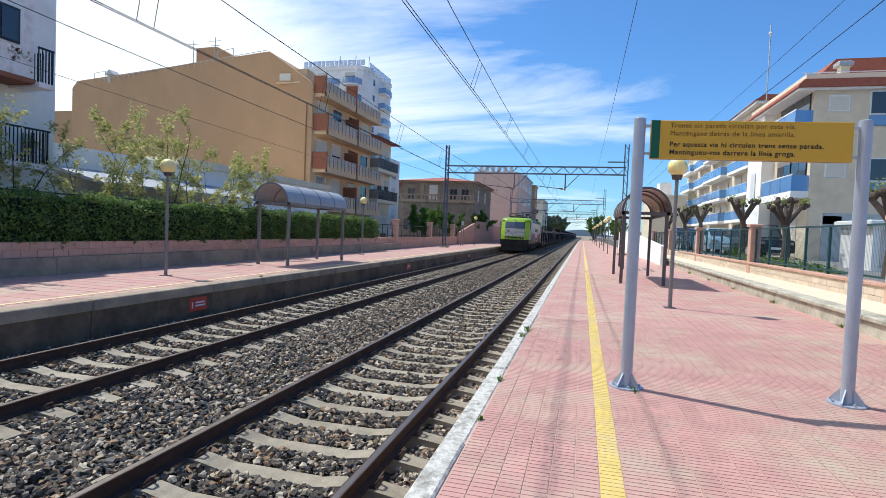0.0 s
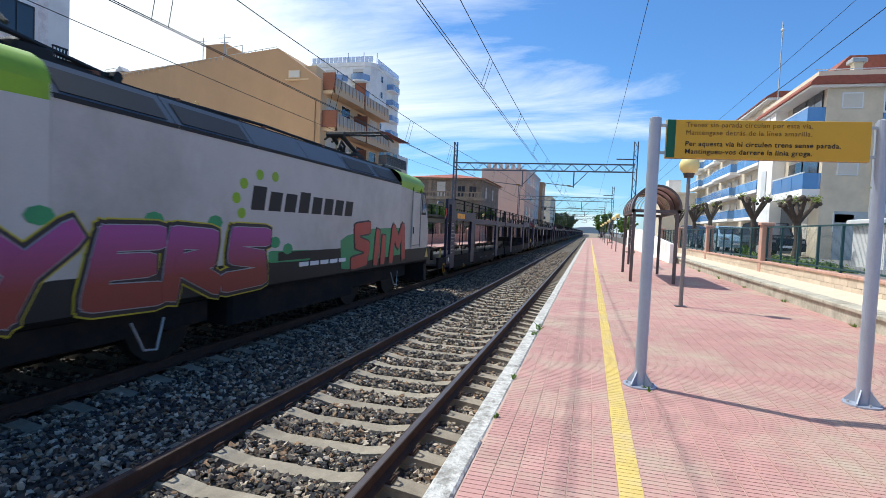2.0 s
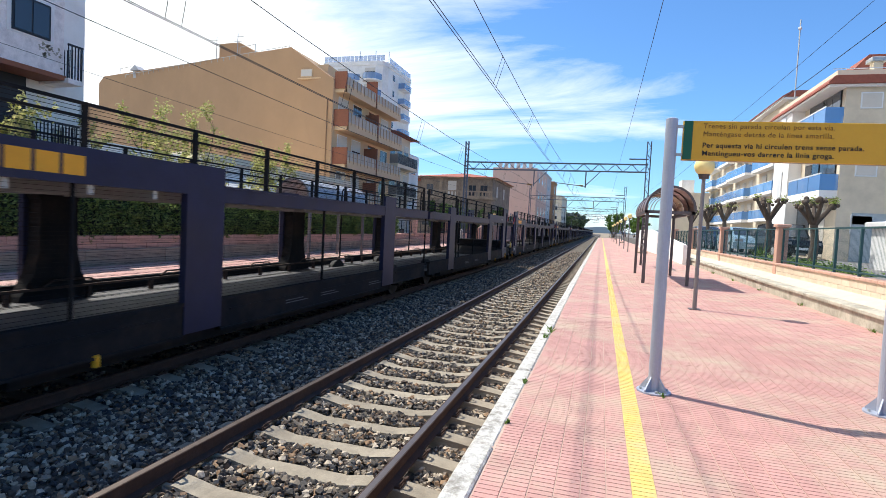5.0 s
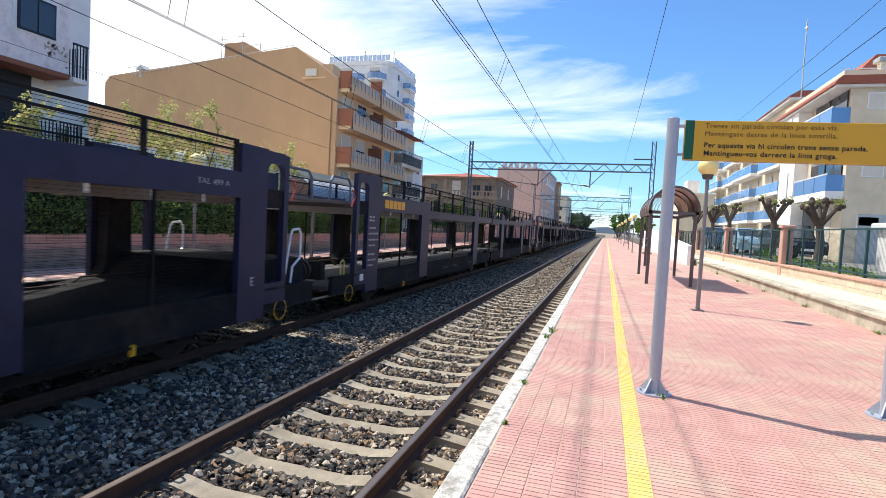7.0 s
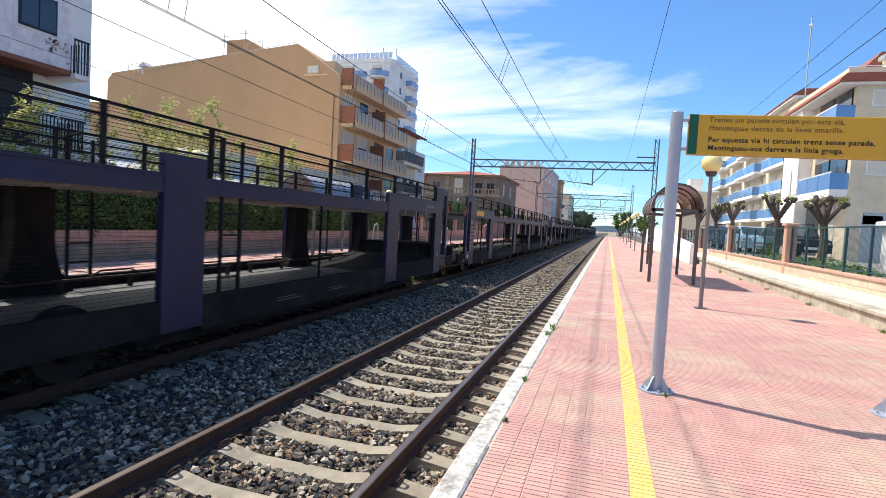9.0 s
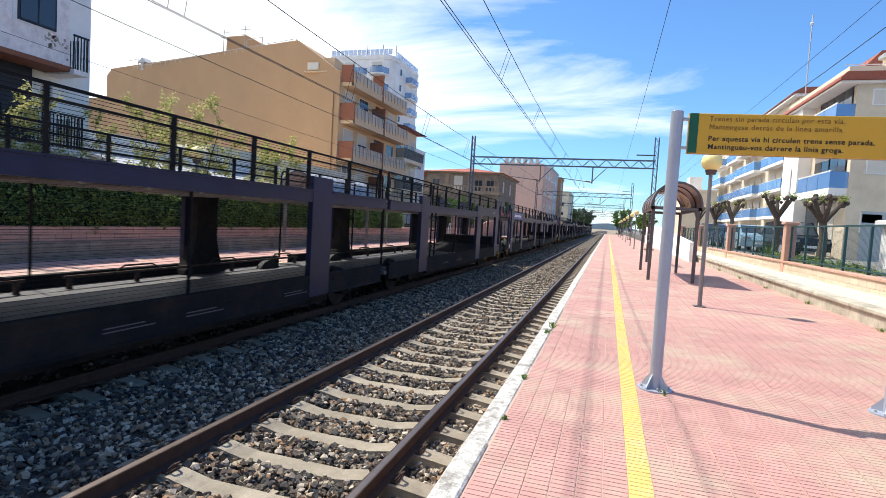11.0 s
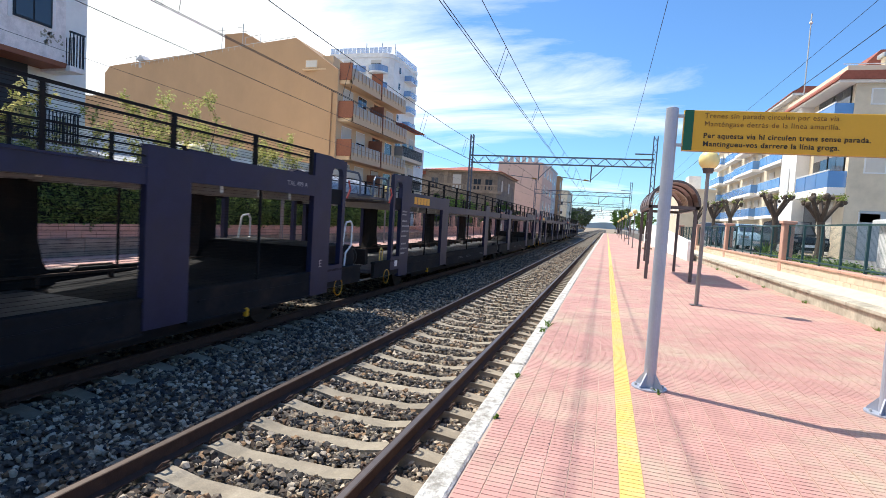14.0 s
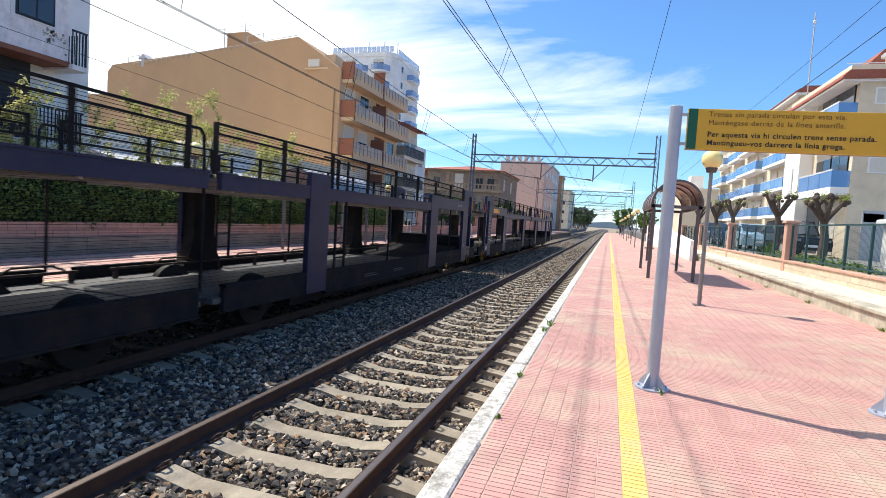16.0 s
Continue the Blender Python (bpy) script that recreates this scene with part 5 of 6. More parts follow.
# ---------- pollarded trees and cars in the street ----------
def pollard(at, h, seed, group="pollarded street trees"):
    r = random.Random(seed)
    t = thing("pollarded_tree", "pollarded plane tree with knobbly bare limbs", "tree", at, group=group)
    g = G()
    g.tube((0, 0, 0), (0.05, 0, h * 0.35), 0.15, 10, 0.125)
    g.tube((0.05, 0, h * 0.35), (0, 0.05, h * 0.62), 0.125, 10, 0.115)
    knobs = []
    for k in range(5):
        a = k * 1.26 + r.uniform(-0.3, 0.3)
        p = Vector((0, 0.05, h * 0.6))
        q = p + Vector((math.cos(a) * 0.27, math.sin(a) * 0.27, h * 0.16))
        e = q + Vector((math.cos(a) * 0.25, math.sin(a) * 0.25, h * 0.17 * r.uniform(0.6, 1.1)))
        g.tube(p, q, 0.10, 8, 0.075).tube(q, e, 0.075, 8, 0.06)
        knobs.append(e)
        for _ in range(4):
            g.ball(tuple(e + Vector((r.gauss(0, 0.07), r.gauss(0, 0.07), r.gauss(0, 0.05)))), r.uniform(0.06, 0.11), 7, 5)
    part("trunk", g, BARK, t)
    part("sprouts", leaves(260, lambda q: tuple(knobs[q.randrange(5) % 3] + Vector((q.gauss(0, 0.10), q.gauss(0, 0.10), abs(q.gauss(0, 0.11)) + 0.03))), 0.034, seed), LEAF_SPROUT, t)


for i, (x, y, h) in enumerate(((6.9, 21.3, 2.3), (6.9, 26.6, 2.75), (6.9, 35.5, 3.0), (6.9, 40.7, 3.0), (6.9, 48.0, 3.0), (6.9, 14.6, 2.2))):
    pollard((x, y, STREET), h, 60 + i)


def car(at, rz, paint, label, van=False):
    c = thing("parked_car", label, "car", at, rz, group="cars parked in the street")
    top = 1.62 if van else 1.42
    prof = [(-2.05, 0.28), (-2.1, 0.62), (-1.95, 0.86), (-1.15, 0.98), (1.75, 1.0), (2.05, 0.9), (2.1, 0.5), (2.0, 0.28)]
    part("body", G().prism(prof, "x", -0.86, 0.86), paint, c)
    cab = [(-1.15, 0.97), (-0.45, top - 0.02), (0.2, top), (1.2, top - 0.08), (1.8, 0.99)]
    part("cabin", G().prism(cab, "x", -0.72, 0.72), paint, c)
    win = [(-0.95, 1.0), (-0.42, top - 0.1), (0.2, top - 0.08), (1.1, top - 0.14), (1.5, 1.0)]
    part("side_windows", G().prism(win, "x", -0.73, 0.73), WINDOW, c)
    part("windscreen", G().add([(-0.62, -1.13, 1.0), (0.62, -1.13, 1.0), (0.6, -0.5, top - 0.05), (-0.6, -0.5, top - 0.05), (-0.62, -1.16, 1.0), (0.62, -1.16, 1.0), (0.6, -0.53, top - 0.05), (-0.6, -0.53, top - 0.05)], [(0, 1, 2, 3), (7, 6, 5, 4), (0, 4, 5, 1), (3, 2, 6, 7)]), WINDOW, c)
    for x in (-0.8, 0.8):
        for y in (-1.3, 1.3):
            w = part("wheel", G().tube((x - 0.09, y, 0.31), (x + 0.09, y, 0.31), 0.31, 16), BLACK, c)
            part("rim", G().tube((x - 0.1, y, 0.31), (x + 0.1, y, 0.31), 0.19, 12), GALV, w)
    for x in (-0.6, 0.6):
        part("headlight", G().box(x - 0.18, x + 0.18, -2.1, -1.98, 0.66, 0.78), PALEGLASS, c)
    part("number_plate", G().box(-0.26, 0.26, -2.125, -2.1, 0.42, 0.53), ALU, c)


car((8.4, 29.8, STREET), 5, CARBLACK, "black car parked beyond the fence", True)
car((7.3, 32.8, STREET), 0, CARPALE, "pale blue car parked beyond the fence")
car((7.3, 37.6, STREET), 0, CARBLUE, "dark blue car parked beyond the fence")
car((7.4, 44.0, STREET), 0, CARSILVER, "silver estate car parked beyond the fence", True)

# ---------- far end of the far platform ----------
pw = setting("parapet_wall", G().box(-13.2, -12.9, 33, 62, -0.1, 0.62), PINKWALL, "pink rendered parapet wall", "wall")
part("coping", G().box(-13.25, -12.85, 33, 62, 0.62, 0.70), PINKWALL, pw)
for y in (36.5, 45.5, 54.0):
    pillar(-13.05, y, 0.5, 1.5, 0.42, "pink rendered pillar with a flat cap", "pillars of the far parapet")
pr = thing("parapet_railing", "dark steel railing on the pink parapet", "railing", (-13.05, 33, 0.70))
for z in (0.12, 0.85):
    part("rail", G().box(-0.02, 0.02, 0, 29, z, z + 0.05), BLACKMETAL, pr)
for k in range(30):
    part("baluster", G().box(-0.02, 0.02, k, k + 0.04, 0, 0.9), BLACKMETAL, pr)
sw = setting("stair_wall", G().prism([(56, -0.1), (78, -0.1), (78, 2.6), (66, 2.6), (56, 1.2)], "x", -12.9, -12.7), PINKWALL, "pink stair wall of the underpass", "wall")
setting("ramp_block", G().box(-16, -12.95, 78, 128, -0.1, 2.2), PINKWALL, "long pink wall behind the platform", "wall")
ss = thing("station_sign", "small grey sign on two posts", "sign", (-11.3, 50.5, LZ))
for y in (0, 0.9):
    part("post", G().tube((0, y, 0), (0, y, 2.4), 0.04, 8), MIDSTEEL, ss)
part("board", G().box(-0.03, 0.03, -0.1, 1.0, 2.0, 2.4), GALV, ss)
for i, (x, y, h, n) in enumerate(((-15.5, 50.0, 3.6, 2600), (-14.6, 60.5, 3.4, 2600), (-13.9, 66.0, 3.6, 2600), (-13.8, 72.0, 3.4, 2400), (-17.5, 57.0, 3.8, 2200))):
    tree((x, y, 0.0), h, 80 + i, 1.6, LEAF_GREEN, n, 0.13, "bushy green tree in a station garden", group="garden trees")
for i in range(14):
    r = random.Random(200 + i)
    tree((r.uniform(-17, -10.5), 190 + 14 * i, -0.5), r.uniform(7, 11), 120 + i, 1.5, LEAF_FAR, 700, 0.5, "dark green tree far down the line", 0.2, "trees along the line")
for i in range(6):
    r = random.Random(300 + i)
    tree((r.uniform(3.5, 9), 118 + 20 * i, 0.0), r.uniform(4, 7), 150 + i, 1.5, LEAF_GREEN, 600, 0.35, "green tree beyond the platform end", 0.15, "trees beyond the platform")

# low green planting and a spiky plant behind the fence
gc = thing("ground_cover", "low dark green planting along the fence", "plants", (6.0, 0, STREET), kind="stuff")
part("leaves", leaves(5000, lambda q: (q.gauss(0, 0.22), q.uniform(15.5, 24.0), abs(q.gauss(0, 0.09))), 0.04, 51), LEAF_HEDGE, gc)
ag = thing("spiky_plant", "spiky green agave behind the fence", "plant", (6.3, 25.2, STREET))
q = random.Random(52)
for k in range(16):
    a, e = k * 0.39 + q.uniform(-0.1, 0.1), q.uniform(0.5, 1.2)
    d, u = Vector((math.cos(a), math.sin(a), 0)), Vector((-math.sin(a), math.cos(a), 0)) * 0.035
    tip, mid = d * 0.62 * math.cos(e) + Vector((0, 0, 0.75 * math.sin(e))), d * 0.3 * math.cos(e) + Vector((0, 0, 0.42 * math.sin(e)))
    part("leaf", G().add([tuple(-u), tuple(u), tuple(mid + u), tuple(tip), tuple(mid - u), tuple(mid - Vector((0, 0, 0.03)))], [(0, 1, 2, 4), (4, 2, 3), (0, 5, 1), (5, 4, 3), (5, 3, 2)]), LEAF_GREEN, ag)

# weeds in the joints
r = random.Random(9)
for i, (x, y, s) in enumerate(((-0.70, 7.67, 0.16), (-0.72, 7.2, 0.10), (-0.68, 5.0, 0.07), (-0.67, 3.9, 0.05), (0.52, 5.12, 0.07), (4.36, 14.0, 0.14), (4.36, 17.4, 0.12), (4.36, 20.5, 0.16), (4.36, 10.6, 0.12), (4.34, 24.0, 0.16), (-8.4, 5.9, 0.16), (-8.42, 12.9, 0.1))):
    z, s = (LZ if x < -5 else 0.0), s * 0.7
    w = thing("weed", "tuft of green weed in a paving joint", "weed", (x, y, z), group="weeds")
    q, g = random.Random(400 + i), G()
    for _ in range(18):
        p = Vector((q.gauss(0, s * 0.18), q.gauss(0, s * 0.6), 0))
        e = p + Vector((q.gauss(0, s * 0.4), q.gauss(0, s * 0.4), s * q.uniform(0.35, 0.9)))
        m, d = (p + e) / 2 + Vector((0, 0, s * 0.12)), Vector((q.gauss(0, 1), q.gauss(0, 1), 0)).normalized() * 0.007
        g.add([tuple(p - d), tuple(p + d), tuple(m + d), tuple(e), tuple(m - d)], [(0, 1, 2, 3, 4)])
    part("blades", g, LEAF_GREEN, w)

# hills beyond
hp = []
for k in range(61):
    a = k / 60
    hp.append((-700 + 1400 * a, 8 + 16 * abs(math.sin(a * 9.0 + 1.0)) * (0.4 + 0.6 * math.sin(a * 3.1)) + 6 * math.sin(a * 40)))
setting("hills", G().prism([(-700, -5)] + hp + [(700, -5)], "y", 2300, 2330), MOUNT, "hazy blue hills on the horizon", "hills")


# ---------- the train ----------
LEN = 31.0


def wheelset(parent, y, r=0.46):
    w = part("wheelset", G().tube((-0.83, 0, 0), (0.83, 0, 0), 0.07, 8), WHEEL, parent, at=(0, y, r))
    for x in (-0.87, 0.87):
        part("wheel", G().tube((x - 0.065, 0, 0), (x + 0.065, 0, 0), r, 24), WHEEL, w)
        part("flange", G().tube((x - 0.075 * (1 if x > 0 else -1), 0, 0), (x - 0.05 * (1 if x > 0 else -1), 0, 0), r + 0.02, 24), WHEEL, w)
        part("axle_box", G().box(x * 1.15 - 0.12, x * 1.2 + 0.12, -0.16, 0.16, -0.15, 0.15, 0.03), NAVYDARK, w)
    return w


def wagon():
    w = thing("car_carrier_wagon", "navy double-deck car carrier wagon, empty", "wagon", group="car carrier wagons")
    W = 1.46
    posts = (4.0, 10.5, 16.4, 23.25)
    for s in (-1, 1):
        a, b = (W - 0.10, W) if s > 0 else (-W, -W + 0.10)
        i0, i1 = (W - 0.34, W - 0.10) if s > 0 else (-W + 0.10, -W + 0.34)
        # end portals: a tall plate with an outer frame of two openings
        for e, d in ((0.0, 1), (27.26, -1)):
            lo, hi = sorted((e, e + d * 0.64))
            part("portal_post", G().box(a, b, lo, hi, 0.42, 3.06), NAVY, w, "navy end post")
            o0, o1 = sorted((e - d * 0.58, e - d * 0.46))
            part("portal_leg", G().box(a, b, o0, o1, 0.62, 3.02), NAVY, w)
            m0, m1 = sorted((e - d * 0.46, e))
            part("portal_head", G().box(a, b, m0, m1, 2.86, 3.04), NAVY, w)
            part("portal_tie", G().box(a + 0.03, b - 0.03, m0, m1, 2.15, 2.45), NAVYDARK, w)
            for c, q in ((m0, 1), (m1, -1)):
                part("portal_gusset", G().prism([(c, 2.87), (c, 2.72), (c + q * 0.03, 2.80), (c + q * 0.07, 2.84), (c + q * 0.15, 2.87)], "x", a, b), NAVY, w)
            part("portal_foot", G().box(a, b, m0, m1, 0.62, 0.95), NAVY, w)
            if s < 0:
                part("inner_flare", G().prism([(lo - 0.18, 0.66), (hi + 0.18, 0.66), (hi - 0.08, 1.1), (hi - 0.12, 2.4), (lo + 0.12, 2.4), (lo + 0.08, 1.1)], "x", i0, i1), NAVYDARK, w)
        for y in posts:
            p = part("post", G().box(a, b, y - 0.35, y + 0.35, 0.46, 2.66), NAVY, w, "navy side post")
            # the pedestals flare on the side away from the platform
            if s < 0:
                foot = [(0.58, 0.66), (0.55, 0.74), (0.46, 0.86), (0.36, 1.04), (0.29, 1.35), (0.28, 2.1), (0.40, 2.3)]
                part("flared_foot", G().prism([(y + u, z) for u, z in foot] + [(y - u, z) for u, z in foot[::-1]], "x", i0, i1), NAVYDARK, p, "dark flared pedestal")
        # upper deck beams: deep at the ends, lighter between
        for y0, y1, z0, z1 in ((0.64, 3.65, 2.27, 2.64), (23.6, 26.62, 2.27, 2.64)):
            part("end_beam", G().box(a, b, y0, y1, z0, z1), NAVY, w, "deep navy beam")
        for y0, y1 in ((4.35, 10.15), (10.85, 13.5), (13.75, 16.05), (16.75, 22.9)):
            part("deck_beam", G().box(a + 0.01, b - 0.01, y0, y1, 2.19, 2.40), NAVY, w)
            part("beam_flange", G().box(a - 0.02, b + 0.01, y0, y1, 2.395, 2.42), NAVY, w)
        # railings on the upper deck
        for y0, y1 in ((0.7, 13.15), (13.65, 26.55)):
            rl = part("railing", G().box(a + 0.03, b - 0.03, y0, y1, 3.07, 3.10), NAVYDARK, w, "dark handrail with wire mesh")
            n = max(1, round((y1 - y0) / 1.57))
            for k in range(n + 1):
                y = y0 + (y1 - y0) * k / n
                part("stanchion", G().box(a + 0.02, b - 0.02, y - 0.024, y + 0.024, 2.4, 3.1), NAVYDARK, rl)
            for z in (2.51, 2.935):
                part("middle_rail", G().box(a + 0.03, b - 0.03, y0, y1, z, z + 0.022), NAVYDARK, rl)
            g = G()
            for k in range(13):
                z = 2.56 + 0.04 * k
                g.box(b - 0.056, b - 0.052, y0, y1, z, z + 0.005)
            part("wire_mesh", g, NAVYDARK, rl)
        # mesh between the posts below
        for y0, y1 in ((0.64, 3.65), (4.35, 10.15), (10.85, 16.05), (16.75, 22.9), (23.6, 26.62)):
            g = G()
            for k in range(32):
                z = 0.86 + 0.044 * k
                g.box(b - 0.055, b - 0.052, y0, y1, z, z + 0.003)
            part("wire_mesh", g, NAVYDARK, w)
            for y in ((y0 + y1) / 2,):
                part("mesh_post", G().box(a + 0.03, b - 0.03, y - 0.012, y + 0.012, 0.8, 2.3), NAVYDARK, w)
        # lower deck: side sills with recessed pockets and flanges
        for y0, y1, z0, z1 in ((-1.5, 0.0, 0.5, 0.86), (0.64, 3.65, 0.42, 0.86), (4.35, 10.15, 0.40, 0.84), (10.85, 13.4, 0.45, 0.84), (13.9, 16.05, 0.45, 0.84), (16.75, 22.9, 0.40, 0.84), (23.6, 26.62, 0.42, 0.86), (27.26, 28.75, 0.5, 0.86)):
            g = G().box(a, b - 0.02, y0, y1, z0, z1).box(a - 0.02, b, y0, y1, z1 - 0.03, z1 + 0.012)
            if y1 - y0 > 2.5:
                g.box(a, b + 0.01, y0, y1, z0, z0 + 0.03).box(a, b - 0.005, y0 + 0.2, y1 - 0.2, z0 + 0.26, z0 + 0.29)
            part("side_sill", g, NAVYDARK, w, "grimy ribbed side sill")
        # wheel chocks' rails on the deck
        x = s * 1.02
        for c in range(4 if s < 0 else 0):
            y0 = 0.7 + 6.75 * c
            g = G().box(x - 0.02, x + 0.02, y0, y0 + 6.2, 0.82, 0.86)
            for k in range(6):
                g.box(x - 0.03, x + 0.03, y0 + 0.1 + 1.2 * k - 0.03, y0 + 0.1 + 1.2 * k + 0.03, 0.64, 0.83)
            for k in range(3):
                y = y0 + 0.9 + 2.1 * k
                g.path([(x, y, 0.87), (x, y + 0.15, 0.95), (x, y + 0.7, 0.95), (x, y + 0.9, 0.87)], 0.016, 5)
            part("chock_rail", g, RUST, w, "brown chock rail with wheel chocks")
        # lettering as plain bars
        if s > 0:
            for k in range(5):
                part("logo_block", G().box(b, b + 0.004, 0.92 + 0.27 * k, 1.15 + 0.27 * k, 2.35, 2.55, 0.0), ORANGE, w, "orange logo block")
            for k, (h, l) in enumerate(((2.1, 0.3), (2.02, 0.24), (1.85, 0.32), (1.72, 0.5), (1.58, 0.5), (1.45, 0.34), (1.25, 0.36), (1.12, 0.4), (1.0, 0.28))):
                g, u = G(), 0.08
                while u < 0.08 + l:
                    e = 0.05 + 0.07 * ((k * 3 + int(u * 40)) % 3) / 2
                    g.box(b, b + 0.003, u, u + e, h, h + 0.04)
                    u += e + 0.025
                part("text_bar", g, TEXTGREY, w)
            part("letter_e", G().box(b, b + 0.003, 26.91, 26.93, 0.95, 1.08).box(b, b + 0.003, 26.93, 26.99, 0.95, 0.968).box(b, b + 0.003, 26.93, 26.98, 1.006, 1.024).box(b, b + 0.003, 26.93, 26.99, 1.062, 1.08), TEXTGREY, w)
            lettering("wagon_marking", "TAL 499 A", 0.11, TEXTGREY, w, Matrix(((0, 0, 1, b + 0.002), (1, 0, 0, 25.75), (0, 1, 0, 2.41), (0, 0, 0, 1))), width=0.62)
            for y in (6.0, 7.2, 9.4, 18.5, 20.2):
                part("text_bar", G().box(b - 0.018, b - 0.014, y, y + 0.7, 0.565, 0.58), FAINT, w)
                part("text_bar", G().box(b - 0.018, b - 0.014, y, y + 0.55, 0.61, 0.625), FAINT, w)
            part("label_plate", G().box(b, b + 0.004, -0.3, -0.12, 0.7, 0.85), WHITEINK, w)
            part("lifting_lug", G().box(b - 0.05, b + 0.02, 2.38, 2.45, 0.34, 0.47, 0.015), ORANGE, w, "yellow lifting lug")
            part("lifting_lug", G().box(b - 0.05, b + 0.02, 24.79, 24.86, 0.34, 0.47, 0.015), ORANGE, w, "yellow lifting lug")
            for y in (-0.75, 28.0):
                part("red_lever", G().path([(b - 0.05, y, 2.3), (b - 0.02, y + 0.08, 2.5), (b - 0.02, y - 0.02, 2.66)], 0.02, 6), SPRAY_RED, w, "red locking lever")
    # decks
    for y0, y1 in ((-0.5, 13.5), (13.75, 27.76)):
        part("upper_deck", G().box(-1.36, 1.36, y0, y1, 2.29, 2.35), DECKMETAL, w, "worn upper deck plates")
        bearer = G().box(-1.36, 1.36, 0, 0.07, 2.17, 2.29).mesh("bearer", GALV)
        for k in range(int((y1 - y0) / 0.85)):
            part("bearer", bearer, GALV, w, at=(0, y0 + 0.3 + 0.85 * k, 0))
        part("lower_deck", G().box(-1.38, 1.38, y0 - 0.9 if y0 < 0 else y0, y1 + (0.9 if y1 > 20 else 0), 0.58, 0.66), DECKMETAL, w, "worn steel deck grating")
        # centre sill widened to nearly deck width, added to block light under the wagon
        part("centre_sill", G().box(-1.2, 1.2, y0 + 2.2, y1 - 2.2, 0.24, 0.58), NAVYDARK, w)
    part("bridge_plate", G().box(-1.2, 1.2, 13.2, 14.4, 2.44, 2.46), DECKMETAL, w)
    for s in (-1, 1):
        x = s * 1.42
        ld = part("ladder", G().box(x - 0.02, x + 0.02, 17.08, 17.12, 0.6, 3.0).box(x - 0.02, x + 0.02, 17.48, 17.52, 0.6, 3.0), NAVYDARK, w, "dark access ladder")
        for k in range(7):
            part("rung", G().box(x - 0.015, x + 0.015, 17.1, 17.5, 0.75 + 0.3 * k, 0.775 + 0.3 * k), NAVYDARK, ld)
        part("ladder_handle", G().path([(x, 17.05, 2.5), (x, 17.05, 3.0), (x - s * 0.3, 17.05, 3.05)], 0.02, 6), NAVYDARK, w)
    part("bridge_plate", G().box(-1.2, 1.2, 13.2, 14.4, 0.66, 0.68), DECKMETAL, w)
    part("ramp_hump", G().prism([(23.3, 0.66), (25.2, 0.76), (26.7, 0.95), (27.0, 1.3), (28.7, 1.3), (28.8, 0.66)], "x", -1.25, 1.25), NAVYDARK, w, "raised end deck")
    for x in (-1.3, 1.3):
        part("deck_end_rail", G().path([(x, -1.5, 2.4), (x, -1.46, 2.78), (x, -1.36, 2.88), (x, -0.72, 2.88), (x, -0.62, 2.78), (x, -0.6, 2.35)], 0.025, 6), LATTICE, w)
        part("deck_end_rail", G().path([(x, 28.85, 2.4), (x, 28.8, 2.78), (x, 28.7, 2.88), (x, 27.95, 2.88), (x, 27.86, 2.78), (x, 27.84, 2.35)], 0.025, 6), LATTICE, w)
        part("grab_handle", G().path([(x, 28.0, 0.75), (x, 28.2, 1.72), (x, 28.25, 1.8), (x, 28.45, 1.82), (x, 28.52, 1.74), (x, 28.52, 1.3), (x, 28.28, 1.15), (x, 28.22, 0.75)], 0.022, 6), ALU, w, "pale bent grab handle")
        part("joint_handle", G().path([(x, 13.22, 2.4), (x, 13.24, 2.9), (x, 13.3, 2.98), (x, 13.48, 2.98), (x, 13.55, 2.9), (x, 13.57, 2.4)], 0.022, 6), NAVYDARK, w)
    part("end_handle", G().path([(1.3, -0.9, 0.66), (1.3, -0.9, 1.12), (1.3, -0.82, 1.18), (1.3, -0.74, 1.12), (1.3, -0.74, 0.66)], 0.018, 6), YELLOW, w, "yellow arched handle")
    part("upper_apron", G().box(-1.2, 1.2, -1.4, -0.5, 2.36, 2.42), DECKMETAL, w)
    part("upper_apron", G().box(-1.2, 1.2, 27.76, 28.9, 2.36, 2.42), DECKMETAL, w)
    for y in (1.3, 12.2, 15.3, 25.95):
        wheelset(w, y, 0.42)
    for y in (-1.45, 28.7):
        for x in (-0.9, 0.9):
            b = part("buffer", G().tube((x, y, 1.0), (x, y - 0.33 if y < 0 else y + 0.33, 1.0), 0.1, 10), BLACK, w)
            e = y - 0.33 if y < 0 else y + 0.33
            part("buffer_head", G().tube((x, e, 1.0), (x, e + (-0.04 if y < 0 else 0.04), 1.0), 0.22, 16), BLACK, b)
        part("headstock", G().box(-1.2, 1.2, y - 0.08, y + 0.08, 0.8, 1.15), NAVYDARK, w)
    for y in (-0.75, 27.75):
        rim = [(1.44, y + 0.17 * math.cos(a * math.pi / 9), 0.48 + 0.17 * math.sin(a * math.pi / 9)) for a in range(19)]
        hw = part("hand_wheel", G().path(rim, 0.010, 6), ORANGE, w, "yellow brake hand wheel")
        part("spokes", G().tube((1.44, y - 0.16, 0.48), (1.44, y + 0.16, 0.48), 0.01, 5).tube((1.44, y, 0.32), (1.44, y, 0.64), 0.007, 5), BLACK, hw)
        part("brake_pipe", G().tube((1.1, y - 0.9, 0.42), (1.1, y + 0.9, 0.42), 0.025, 6), GALV, w)
    return w


